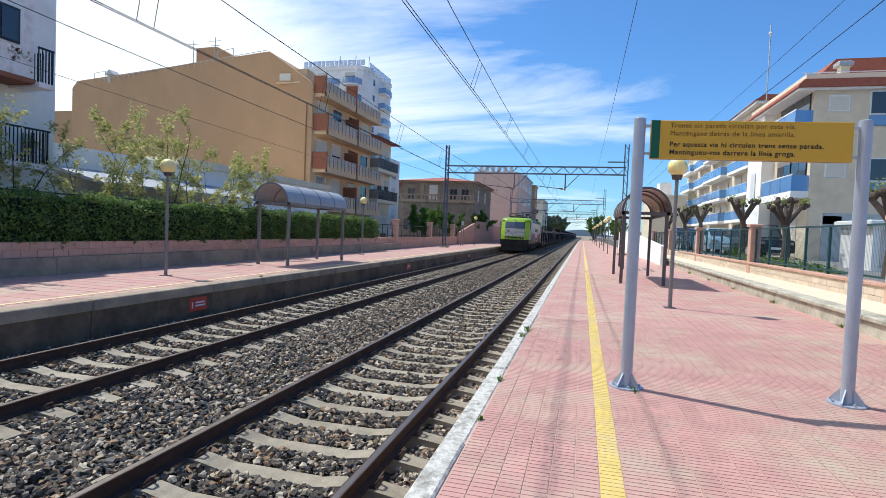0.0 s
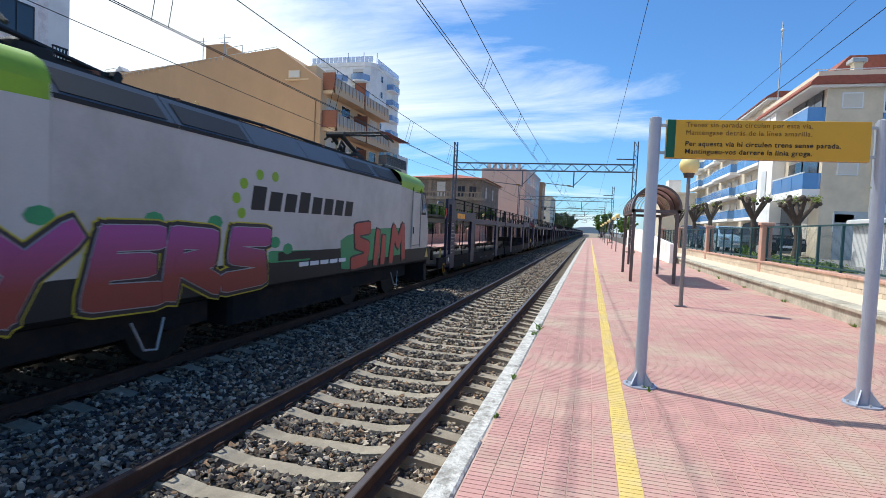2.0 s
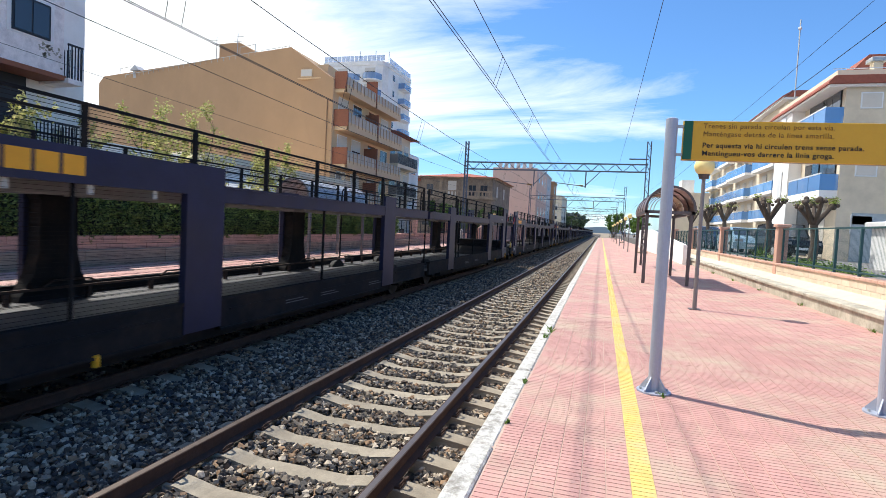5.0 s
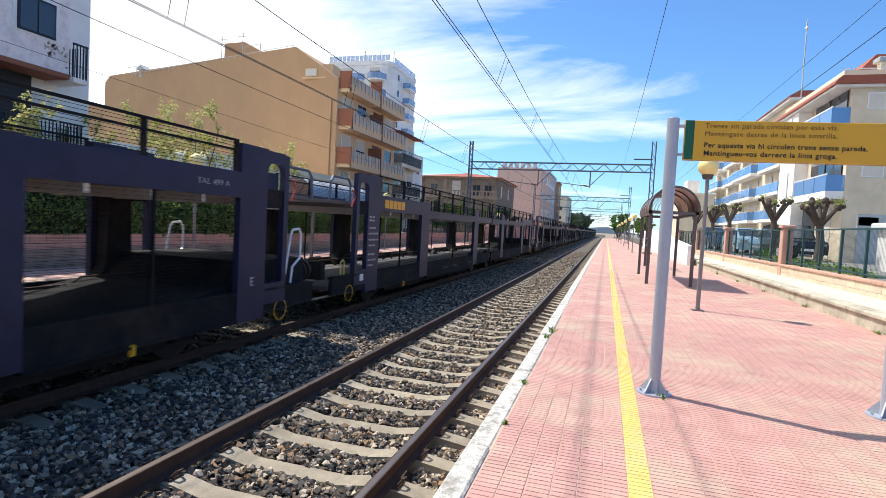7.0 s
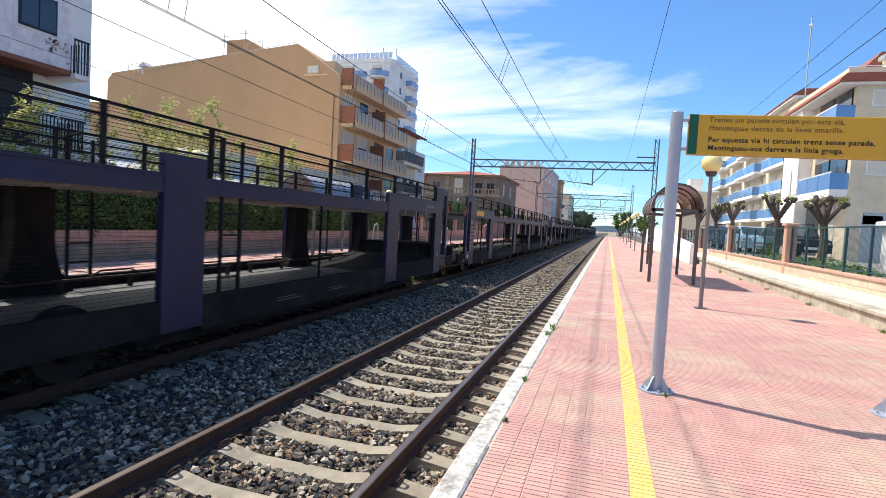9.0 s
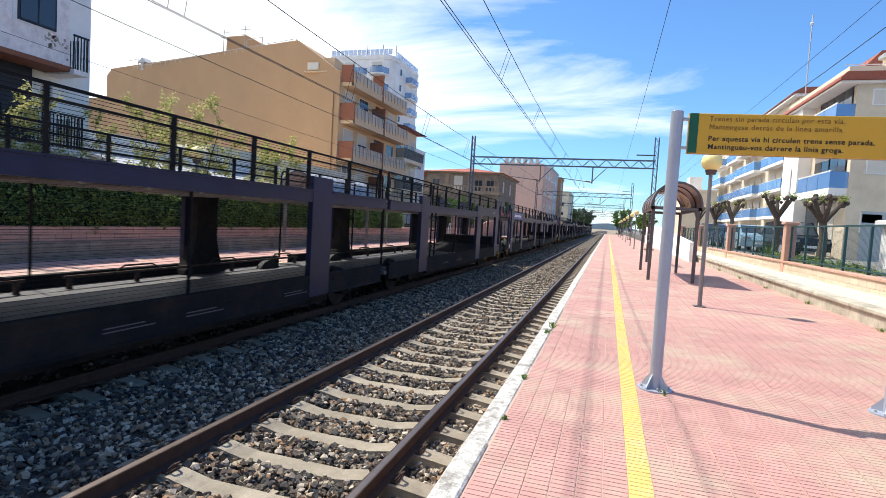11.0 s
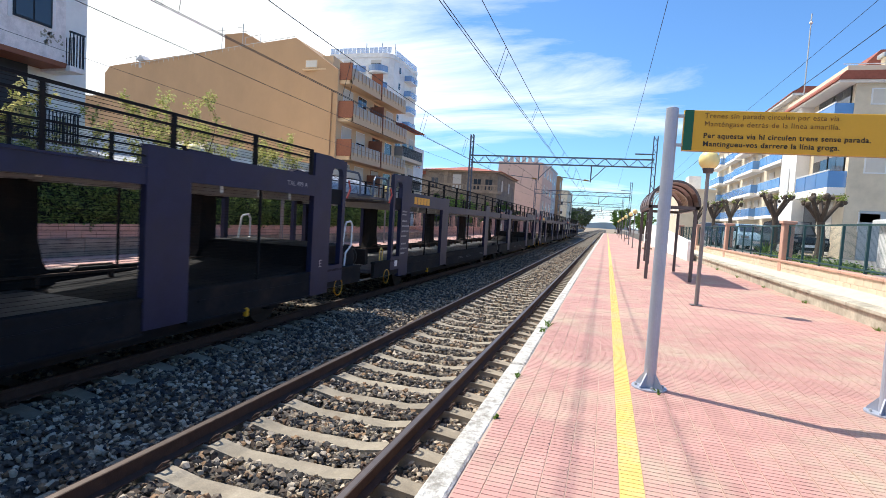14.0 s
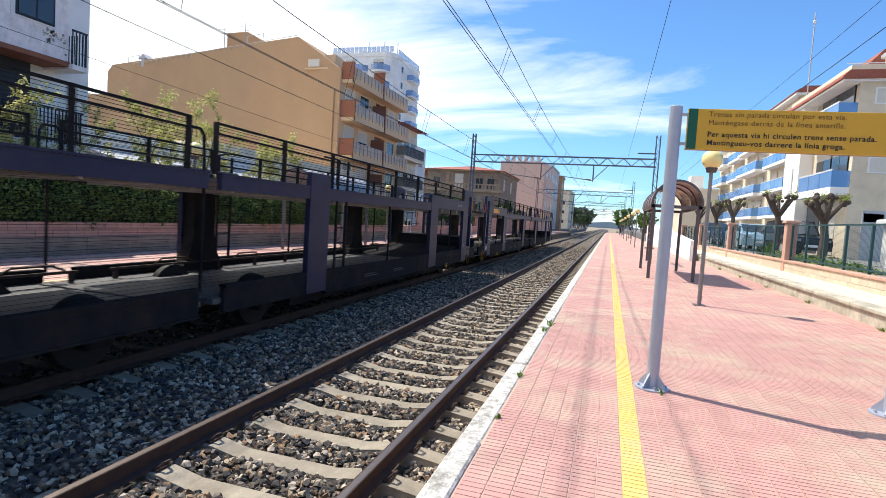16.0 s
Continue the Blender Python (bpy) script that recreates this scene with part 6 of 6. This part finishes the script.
def locomotive():
    l = thing("locomotive", "lime and silver electric locomotive with sprayed sides", "locomotive")
    LL_ = 16.6

    def mirror(y, back):
        return LL_ - y if back else y

    part("body", G().prism([(-1.464, 1.31), (1.464, 1.31), (1.464, 3.13), (-1.464, 3.13)], "y", 3.3, LL_ - 3.3), LOCOGREY, l, "silver grey body side")
    for k in range(6):
        y0, y1 = 3.3 + 1.6667 * k + 0.01, 3.3 + 1.6667 * (k + 1) - 0.01
        rp = part("roof_panel", G().prism([(-1.44, 3.131), (1.44, 3.131), (1.12, 3.52), (-1.12, 3.52)], "y", y0, y1), LOCOROOF, l, "blue-grey sloping roof panel")
        if k in (0, 1, 4, 5):
            part("roof_grille", G().add([(1.405, y0 + 0.12, 3.19), (1.405, y1 - 0.12, 3.19), (1.19, y1 - 0.12, 3.45), (1.19, y0 + 0.12, 3.45), (1.38, y0 + 0.12, 3.17), (1.38, y1 - 0.12, 3.17), (1.165, y1 - 0.12, 3.43), (1.165, y0 + 0.12, 3.43)], [(0, 1, 2, 3), (7, 6, 5, 4), (0, 4, 5, 1), (3, 2, 6, 7)]), LOCODARK, rp, "dark air grille")
        part("roof_lip", G().box(1.38, 1.475, y0, y1, 3.095, 3.145), LOCODARK, rp)
    part("roof_top", G().box(-1.05, 1.05, 3.4, LL_ - 3.4, 3.515, 3.56), LOCODARK, l)
    part("skirt", G().prism([(-1.46, 1.305), (-1.46, 0.92), (-1.36, 0.84), (1.36, 0.84), (1.46, 0.92), (1.46, 1.305)], "y", 0.5, LL_ - 0.5), LOCODARK, l, "charcoal skirt")
    for back in (False, True):
        # cab: stations along the side profile, narrowing to the front
        prof = [(0.02, 1.30), (0.0, 1.66), (0.08, 2.0), (0.20, 2.42), (0.50, 3.08), (0.72, 3.36), (1.4, 3.52), (3.3, 3.56)]

        def half(y):
            return 1.46 - 0.48 * max(0.0, 1.0 - y / 0.55) ** 1.2

        zs = [1.30, 1.66, 2.0, 2.42, 2.8, 2.98, 3.06, 3.22]

        def front_y(z):
            for (ya, za), (yb, zb) in zip(prof, prof[1:]):
                if za <= z <= zb:
                    return ya + (yb - ya) * (z - za) / max(1e-6, zb - za)
            return 1.25

        # side skin: lime band along the raked front, grey behind
        for s in (-1, 1):
            lime, grey = G(), G()
            for za, zb in zip(zs, zs[1:]):
                fa, fb = front_y(za), front_y(zb)
                ga, gb = (float(np.interp(z, [1.3, 2.0, 2.42, 2.8, 2.98, 3.06, 3.22], [0.5, 0.64, 0.72, 0.86, 1.15, 3.29, 3.29])) for z in (za, zb))
                for grid, (a0, a1), (b0, b1) in ((lime, (fa, ga), (fb, gb)), (grey, (ga, 3.3), (gb, 3.3))):
                    n = 4
                    for k in range(n):
                        q = []
                        for z, (u0, u1), kk in ((za, (a0, a1), k), (za, (a0, a1), k + 1), (zb, (b0, b1), k + 1), (zb, (b0, b1), k)):
                            y = u0 + (u1 - u0) * kk / n
                            q.append((s * half(y - front_y(z)), mirror(y, back), z))
                        grid.add(q, [(0, 1, 2, 3)])
            part("cab_side", grey, LOCOGREY, l)
            part("cab_band", lime, LOCOLIME, l, "lime green cab band")
            # side window and door
            f = s * 1.465
            d0, d1 = sorted((f - 0.012, f + 0.012))
            cw = [(1.0, 2.40), (1.36, 2.40), (1.36, 2.96), (1.16, 2.98), (0.98, 2.62)]
            sw_ = part("cab_window_frame", G().prism([(mirror(y, back), z) for y, z in [(0.94, 2.34), (1.42, 2.34), (1.42, 3.02), (1.13, 3.04), (0.92, 2.64)]], "x", d0, d1), BLACK, l)
            part("cab_window", G().prism([(mirror(y, back), z) for y, z in cw], "x", d0 - 0.006, d1 + 0.006), WINDSCREEN, sw_)
            ys = sorted((mirror(1.55, back), mirror(2.25, back)))
            dr = part("cab_door", G().box(d0, d1, ys[0], ys[1], 1.42, 2.99), LOCOGREY, l, "grey cab door")
            for yy in (ys[0] - 0.06, ys[1] + 0.04):
                part("handrail", G().tube((f * 1.015, yy, 1.35), (f * 1.015, yy, 3.0), 0.018, 6), GALV, dr)
            part("door_seam", G().box(d0 - 0.002, d1 + 0.003, ys[0] - 0.015, ys[0], 1.4, 3.12), LOCODARK, dr)
            part("door_seam", G().box(d0 - 0.002, d1 + 0.003, ys[1], ys[1] + 0.015, 1.4, 3.12), LOCODARK, dr)
            for z in (1.4, 2.98):
                part("door_seam", G().box(d0 - 0.002, d1 + 0.003, ys[0], ys[1], z, z + 0.015), LOCODARK, dr)
            part("door_handle", G().box(min(f, f + s * 0.03), max(f, f + s * 0.03), ys[0] + 0.06, ys[0] + 0.1, 1.75, 1.95), LOCODARK, dr)
            yy = mirror(0.72, back)
            part("hazard_plate", G().prism([(yy - 0.17, 1.0), (yy + 0.17, 1.0), (yy, 1.27)], "x", min(f, f + s * 0.01), max(f, f + s * 0.01)), YELLOW, l, "yellow warning triangle")
        # front skin in bands
        bands = [(1.30, 1.66, LOCOLIME, "number_band"), (1.66, 2.05, LOCOGREY, "front_panel"), (2.05, 2.42, LOCOGREY, "front_panel"), (2.42, 3.08, LOCODARK, "windscreen_surround"), (3.08, 3.36, LOCOLIME, "brow")]
        for za, zb, mt, nm in bands:
            ya, yb = front_y(za), front_y(zb)
            g = G()
            n = 8
            hb = half(0) if zb < 3.2 else 0.95
            for k in range(n):
                u, v_ = -1 + 2 * k / n, -1 + 2 * (k + 1) / n
                bow = lambda t_: 0.10 * t_ * t_
                g.add([(u * half(0), mirror(ya + bow(u) - 0.1 + 0.0, back), za), (v_ * half(0), mirror(ya + bow(v_) - 0.1, back), za), (v_ * hb, mirror(yb + bow(v_) - 0.1, back), zb), (u * hb, mirror(yb + bow(u) - 0.1, back), zb)], [(0, 1, 2, 3)])
            part(nm, g, mt, l)
        # rounded cab roof: sections from one side over the top to the other
        g, rings = G(), []
        for y in (0.40, 0.48, 0.55, 0.62, 0.75, 0.95, 1.3, 2.0, 2.6, 3.3):
            top = float(np.interp(y, [0.40, 0.62, 1.3, 3.3], [3.08, 3.38, 3.53, 3.57]))
            low, hw_ = min(3.22, top - 0.001), half(y - 0.5)
            sec = [(1.0, 0.0), (0.985, 0.3), (0.93, 0.62), (0.82, 0.88), (0.66, 1.0), (0.0, 1.04)]
            sec += [(-u, v_) for u, v_ in sec[-2::-1]]
            rings.append([(u * hw_, mirror(y, back), low + (top - low) * v_) for u, v_ in sec])
        n = len(rings[0])
        g.add([q for ring in rings for q in ring], [(k * n + j, k * n + j + 1, (k + 1) * n + j + 1, (k + 1) * n + j) for k in range(len(rings) - 1) for j in range(n - 1)])
        part("cab_roof", g, LOCOLIME, l, "rounded lime green cab roof", smooth=True)
        for x0, x1 in ((-0.93, -0.03), (0.03, 0.93)):
            ya, yb = front_y(2.46) - 0.122, front_y(3.05) - 0.122
            k0 = 0.05
            part("windscreen", G().add([(x0, mirror(ya + 0.08 * abs(x0 / 1.2) ** 2, back), 2.46), (x1, mirror(ya + 0.08 * abs(x1 / 1.2) ** 2, back), 2.46), (x1 * 0.98, mirror(yb + 0.08 * abs(x1 / 1.2) ** 2, back), 3.05), (x0 * 0.98, mirror(yb + 0.08 * abs(x0 / 1.2) ** 2, back), 3.05)], [(0, 1, 2, 3)]), WINDSCREEN, l, "windscreen half with a blue reflection in its colour")
            part("wiper", G().path([((x0 + x1) / 2 - 0.1, mirror(ya - 0.04, back), 2.42), ((x0 + x1) / 2 + 0.2, mirror((ya + yb) / 2 - 0.04, back), 2.8)], 0.014, 5), BLACK, l)
        part("headlight", G().tube((0.0, mirror(0.46, back), 3.22), (0.0, mirror(0.7, back), 3.24), 0.09, 12), PALEGLASS, l)
        for x in (-0.72, 0.72):
            hl = part("lamp_housing", G().box(x - 0.2, x + 0.2, *sorted((mirror(-0.115, back), mirror(0.0, back))), 1.40, 1.62, 0.02), LOCODARK, l, "black light cluster")
            part("lamp", G().tube((x, mirror(-0.13, back), 1.51), (x, mirror(-0.10, back), 1.51), 0.045, 12), HEADLAMP, hl, "lit headlamp")
            b = part("buffer", G().tube((x * 0.95, mirror(0.1, back), 1.05), (x * 0.95, mirror(-0.55, back), 1.05), 0.12, 10), BLACK, l)
            part("buffer_head", G().box(x * 0.95 - 0.3, x * 0.95 + 0.3, *sorted((mirror(-0.62, back), mirror(-0.55, back))), 0.86, 1.24, 0.04), BLACK, b)
        part("number_bar", G().box(-0.42, 0.42, *sorted((mirror(-0.115, back), mirror(-0.11, back))), 1.44, 1.58), INK, l)
        if not back:
            rs_ = random.Random(12)
            for k in range(9):
                x, z = rs_.uniform(-0.75, 0.1), rs_.uniform(1.8, 2.3)
                pts = []
                for j in range(5):
                    pts.append((x, front_y(z) - 0.112 + 0.1 * (x / 1.25) ** 2, z))
                    x, z = x + rs_.uniform(-0.12, 0.16), min(2.38, max(1.7, z + rs_.uniform(-0.28, 0.22)))
                part("scrawl", G().path(pts, 0.011, 5), SPRAY_BLACK, l, "black sprayed scrawl")
            part("panel_seam", G().box(-1.1, 1.1, front_y(2.05) - 0.108, front_y(2.05) - 0.06, 2.04, 2.06), LOCODARK, l)
            for x in (-0.85, 0.0, 0.85):
                part("grab_rail", G().path([(x - 0.25, front_y(2.3) - 0.1, 2.28), (x - 0.25, front_y(2.3) - 0.15, 2.37), (x + 0.25, front_y(2.3) - 0.15, 2.37), (x + 0.25, front_y(2.3) - 0.1, 2.28)], 0.015, 5), GALV, l)
        part("buffer_beam", G().box(-1.4, 1.4, *sorted((mirror(-0.02, back), mirror(0.5, back))), 0.75, 1.30, 0.05), LOCODARK, l)
        part("front_step", G().box(-1.45, 1.45, *sorted((mirror(-0.14, back), mirror(0.1, back))), 1.27, 1.31), LOCODARK, l)
        part("snow_plough", G().prism([(mirror(0.1, back), 0.2), (mirror(0.35, back), 0.2), (mirror(0.45, back), 0.8), (mirror(0.15, back), 0.8)], "x", -1.3, 1.3), BLACK, l)
        part("cab_air_unit", G().box(-0.8, 0.8, *sorted((mirror(1.5, back), mirror(3.0, back))), 3.53, 3.72, 0.05), LOCODARK, l, "dark roof equipment box")
        by = mirror(4.0, back)
        bg_ = part("bogie", G().box(-1.25, 1.25, by - 1.9, by + 1.9, 0.5, 0.85, 0.05), NAVYDARK, l)
        for yy in (by - 1.3, by + 1.3):
            wheelset(bg_, yy, 0.6)
        part("fuel_hose", G().path([(1.35, by + 0.4, 0.7), (1.4, by + 0.55, 0.35), (1.4, by + 0.75, 0.32), (1.36, by + 0.9, 0.7)], 0.014, 6), GALV, bg_)
    part("underframe_box", G().box(-1.3, 1.3, 6.3, 10.7, 0.35, 0.92, 0.06), NAVYDARK, l)
    # pantographs and roof gear
    for y, up in ((4.0, False), (12.9, True)):
        pg = part("pantograph", G().box(-0.55, 0.55, y - 0.7, y + 0.7, 3.66, 3.72), BLACK, l, "raised pantograph" if up else "folded pantograph")
        base, knee, top = ((y + 0.7, 3.72), (y - 0.75, 4.28), (y + 0.7, 4.55)) if up else ((y - 1.1, 3.76), (y + 1.2, 3.84), (y - 1.0, 4.0))
        for x in (-0.22, 0.22):
            part("lower_arm", G().tube((x, base[0], base[1]), (x * 0.6, knee[0], knee[1]), 0.055, 6), BLACK, pg)
            part("upper_arm", G().tube((x * 0.6, knee[0], knee[1]), (x * 2.2, top[0], top[1] - 0.05), 0.032, 6), BLACK, pg)
        part("knuckle", G().tube((-0.25, knee[0], knee[1]), (0.25, knee[0], knee[1]), 0.08, 8), BLACK, pg)
        for d in (-0.22, 0.22):
            part("collector_strip", G().path([(-0.98, top[0] + d, top[1] - 0.2), (-0.72, top[0] + d, top[1]), (0.72, top[0] + d, top[1]), (0.98, top[0] + d, top[1] - 0.2)], 0.03, 6), BLACK, pg)
        part("spring_box", G().box(-0.35, 0.35, y - 0.25, y + 0.25, 3.72, 3.9, 0.04), BLACK, pg)
        part("hose", G().path([(0.3, y - 0.9, 3.66), (0.38, y - 1.0, 3.95), (0.42, y - 1.3, 4.02), (0.45, y - 1.5, 3.8), (0.45, y - 1.55, 3.6)], 0.035, 6), BLACK, pg)
        for x in (-0.5, 0.5):
            for yy in (y - 0.6, y + 0.6):
                part("roof_insulator", G().tube((x, yy, 3.5), (x, yy, 3.74), 0.07, 8), BRICKRED, pg)
    part("roof_busbar", G().path([(0.5, 5.6, 3.70), (0.5, 8.2, 3.76), (0.5, 11.9, 3.72)], 0.03, 6), BLACK, l)
    for y in (6.0, 8.2, 10.5):
        part("busbar_insulator", G().tube((0.5, y, 3.55), (0.5, y, 3.74), 0.05, 8), BRICKRED, l)
    # markings and spray paint on the platform side, as flat shapes
    f = 1.4646

    def flat(name, pts, mt, d, label=""):
        part(name, G().prism(pts, "x", f, f + d), mt, l, label)

    def strokes(name, lines, width, mt, d, label=""):
        """Broad sprayed strokes, each a little proud of the one before."""
        g = G()
        for k, line in enumerate(lines):
            for j, ((ya, za), (yb, zb)) in enumerate(zip(line, line[1:])):
                n = math.hypot(yb - ya, zb - za)
                uy, uz = (yb - ya) / n * width * 0.42, (zb - za) / n * width * 0.42
                wy, wz = -uz * 1.19, uy * 1.19
                ya_, za_, yb_, zb_ = ya - uy, za - uz, yb + uy, zb + uz
                q = [(ya_ + wy * 0.8, za_ + wz * 0.8), (ya_ - wy * 0.8, za_ - wz * 0.8), (ya - wy, za - wz), (yb - wy, zb - wz), (yb_ - wy * 0.8, zb_ - wz * 0.8), (yb_ + wy * 0.8, zb_ + wz * 0.8), (yb + wy, zb + wz), (ya + wy, za + wz)]
                g.prism(q, "x", f, f + d + 0.0004 * (j + 4 * k))
        part(name, g, mt, l, label)

    lettering("cab_figure", "2", 0.2, LOCODARK, l, Matrix(((0, 0, 1, f + 0.002), (1, 0, 0, 1.2), (0, 1, 0, 1.55), (0, 0, 0, 1))))
    # brand: a row of leaning charcoal shapes and an arc of lime dots
    for k in range(8):
        y0 = 6.5 + 0.47 * k
        top = 2.52 if k in (0, 3) else 2.46
        flat("brand_shape", [(y0, 2.14), (y0 + 0.36, 2.14), (y0 + 0.43, top), (y0 + 0.07, top)], LOCODARK, 0.003, "charcoal brand shape")
    for dy, dz in ((6.15, 2.30), (6.32, 2.53), (6.72, 2.70), (7.15, 2.71), (6.28, 2.08)):
        flat("brand_dot", [(dy + 0.10 * math.cos(a * math.pi / 5), dz + 0.085 * math.sin(a * math.pi / 5)) for a in range(10)], LOCOLIME, 0.003, "lime dot")
    # the large sprayed piece
    big = []
    forms = ([[(0.08, 2.0), (0.5, 1.6), (0.95, 2.05)], [(0.5, 1.6), (0.3, 1.08)], [(0.3, 1.08), (-0.25, 1.02)]],
             [[(1.0, 2.0), (0.3, 2.0), (0.12, 1.1), (1.0, 1.05)], [(0.2, 1.55), (0.85, 1.55)]],
             [[(0.1, 1.05), (0.2, 2.0), (0.85, 1.95), (0.8, 1.6), (0.3, 1.5), (0.95, 1.08)]],
             [[(1.05, 1.98), (0.3, 2.0), (0.25, 1.62), (0.9, 1.5), (0.95, 1.12), (0.1, 1.08)]])
    for k, form in enumerate(forms):
        for line in form:
            big.append([(2.55 + 1.1 * k + u * 1.0, 1.02 + (z - 1.02) * 0.72) for u, z in line])
    strokes("spray_halo", big, 0.45, SPRAY_YELLOW, 0.002, "yellow sprayed halo")
    strokes("spray_outline", big, 0.41, SPRAY_BLACK, 0.010, "black sprayed outline")
    strokes("spray_edge", big, 0.315, TEXTGREY, 0.018, "thin white sprayed line")
    strokes("spray_letters", big, 0.29, SPRAY_PINK, 0.026, "magenta and red sprayed letter shapes")
    small = []
    for k, form in enumerate(([[(0.9, 1.9), (0.25, 1.85), (0.3, 1.55), (0.85, 1.45), (0.75, 1.15), (0.1, 1.1)]], [[(0.2, 1.1), (0.3, 1.75)], [(0.65, 1.1), (0.7, 1.6)]], [[(0.05, 1.1), (0.2, 1.85), (0.55, 1.5), (0.9, 1.9), (1.0, 1.15)]])):
        for line in form:
            small.append([(10.2 + 1.2 * k + u, z) for u, z in line])
    strokes("spray_ground", [[(10.0, 1.35), (11.3, 1.5), (13.4, 1.55)]], 0.75, SPRAY_GREEN, 0.002, "green sprayed ground")
    strokes("spray_outline", small, 0.36, SPRAY_BLACK, 0.006)
    strokes("spray_letters", small, 0.28, SPRAY_RED, 0.014, "red sprayed letter shapes")
    for y0, z0 in ((3.2, 1.95), (4.6, 1.94), (5.7, 1.93), (1.7, 1.48), (2.1, 1.42), (7.2, 1.62), (7.6, 1.5)):
        flat("spray_patch", [(y0 + 0.16 * math.cos(a * math.pi / 4), z0 + 0.10 * math.sin(a * math.pi / 4)) for a in range(8)], SPRAY_GREEN, 0.0015, "green sprayed patch")
    strokes("spray_patch", [[(7.1, 1.38), (8.3, 1.36)]], 0.2, SPRAY_GREEN, 0.001, "green sprayed patch")
    flat("dark_side_panel", [(7.3, 1.30), (10.2, 1.30), (10.2, 1.45), (7.3, 1.45)], LOCODARK, 0.0012, "charcoal lower side panel")
    for k in range(5):
        flat("text_bar", [(8.0 + 0.4 * k, 1.16), (8.33 + 0.4 * k, 1.16), (8.33 + 0.4 * k, 1.24), (8.0 + 0.4 * k, 1.24)], WHITEINK, 0.003)
    return l


def along(t):
    """Where the first wagon's end post is, t seconds into the run."""
    late = np.interp(t, [0.0, 2.5, 4.0, 6.5, 9.0, 12.5, 14.5, 16.0], [0.0, 0.0, -0.08, -0.18, -0.33, -0.53, -0.1, 0.36])
    return 72.93 - 26.66 * t + 0.01908 * t * t + float(late)


def motions():
    times = [16.0 * k / 8 for k in range(9)]
    loco = locomotive()
    walk(loco, [(t, pose(FAR, along(t) - 19.0, RZ)) for t in times])
    first = wagon()
    cars = [first] + [copy_thing(first, pose(FAR, 0, RZ)) for _ in range(12)]
    for k, w in enumerate(cars):
        if k == 8:
            # one wagon carries a blue banner with a white marking
            bn = part("banner", G().box(1.455, 1.468, 0.655, 3.54, 2.265, 2.645), BANNER, w, "blue painted banner on the beam")
            for j in range(10):
                y = 0.85 + 0.21 * j + (0.12 if j > 4 else 0)
                part("logo_block", G().box(1.466, 1.472, y, y + 0.15, 2.40, 2.52), WHITEINK, bn, "white logo block")
        walk(w, [(t, pose(FAR, along(t) + LEN * k, RZ)) for t in times])


motions()
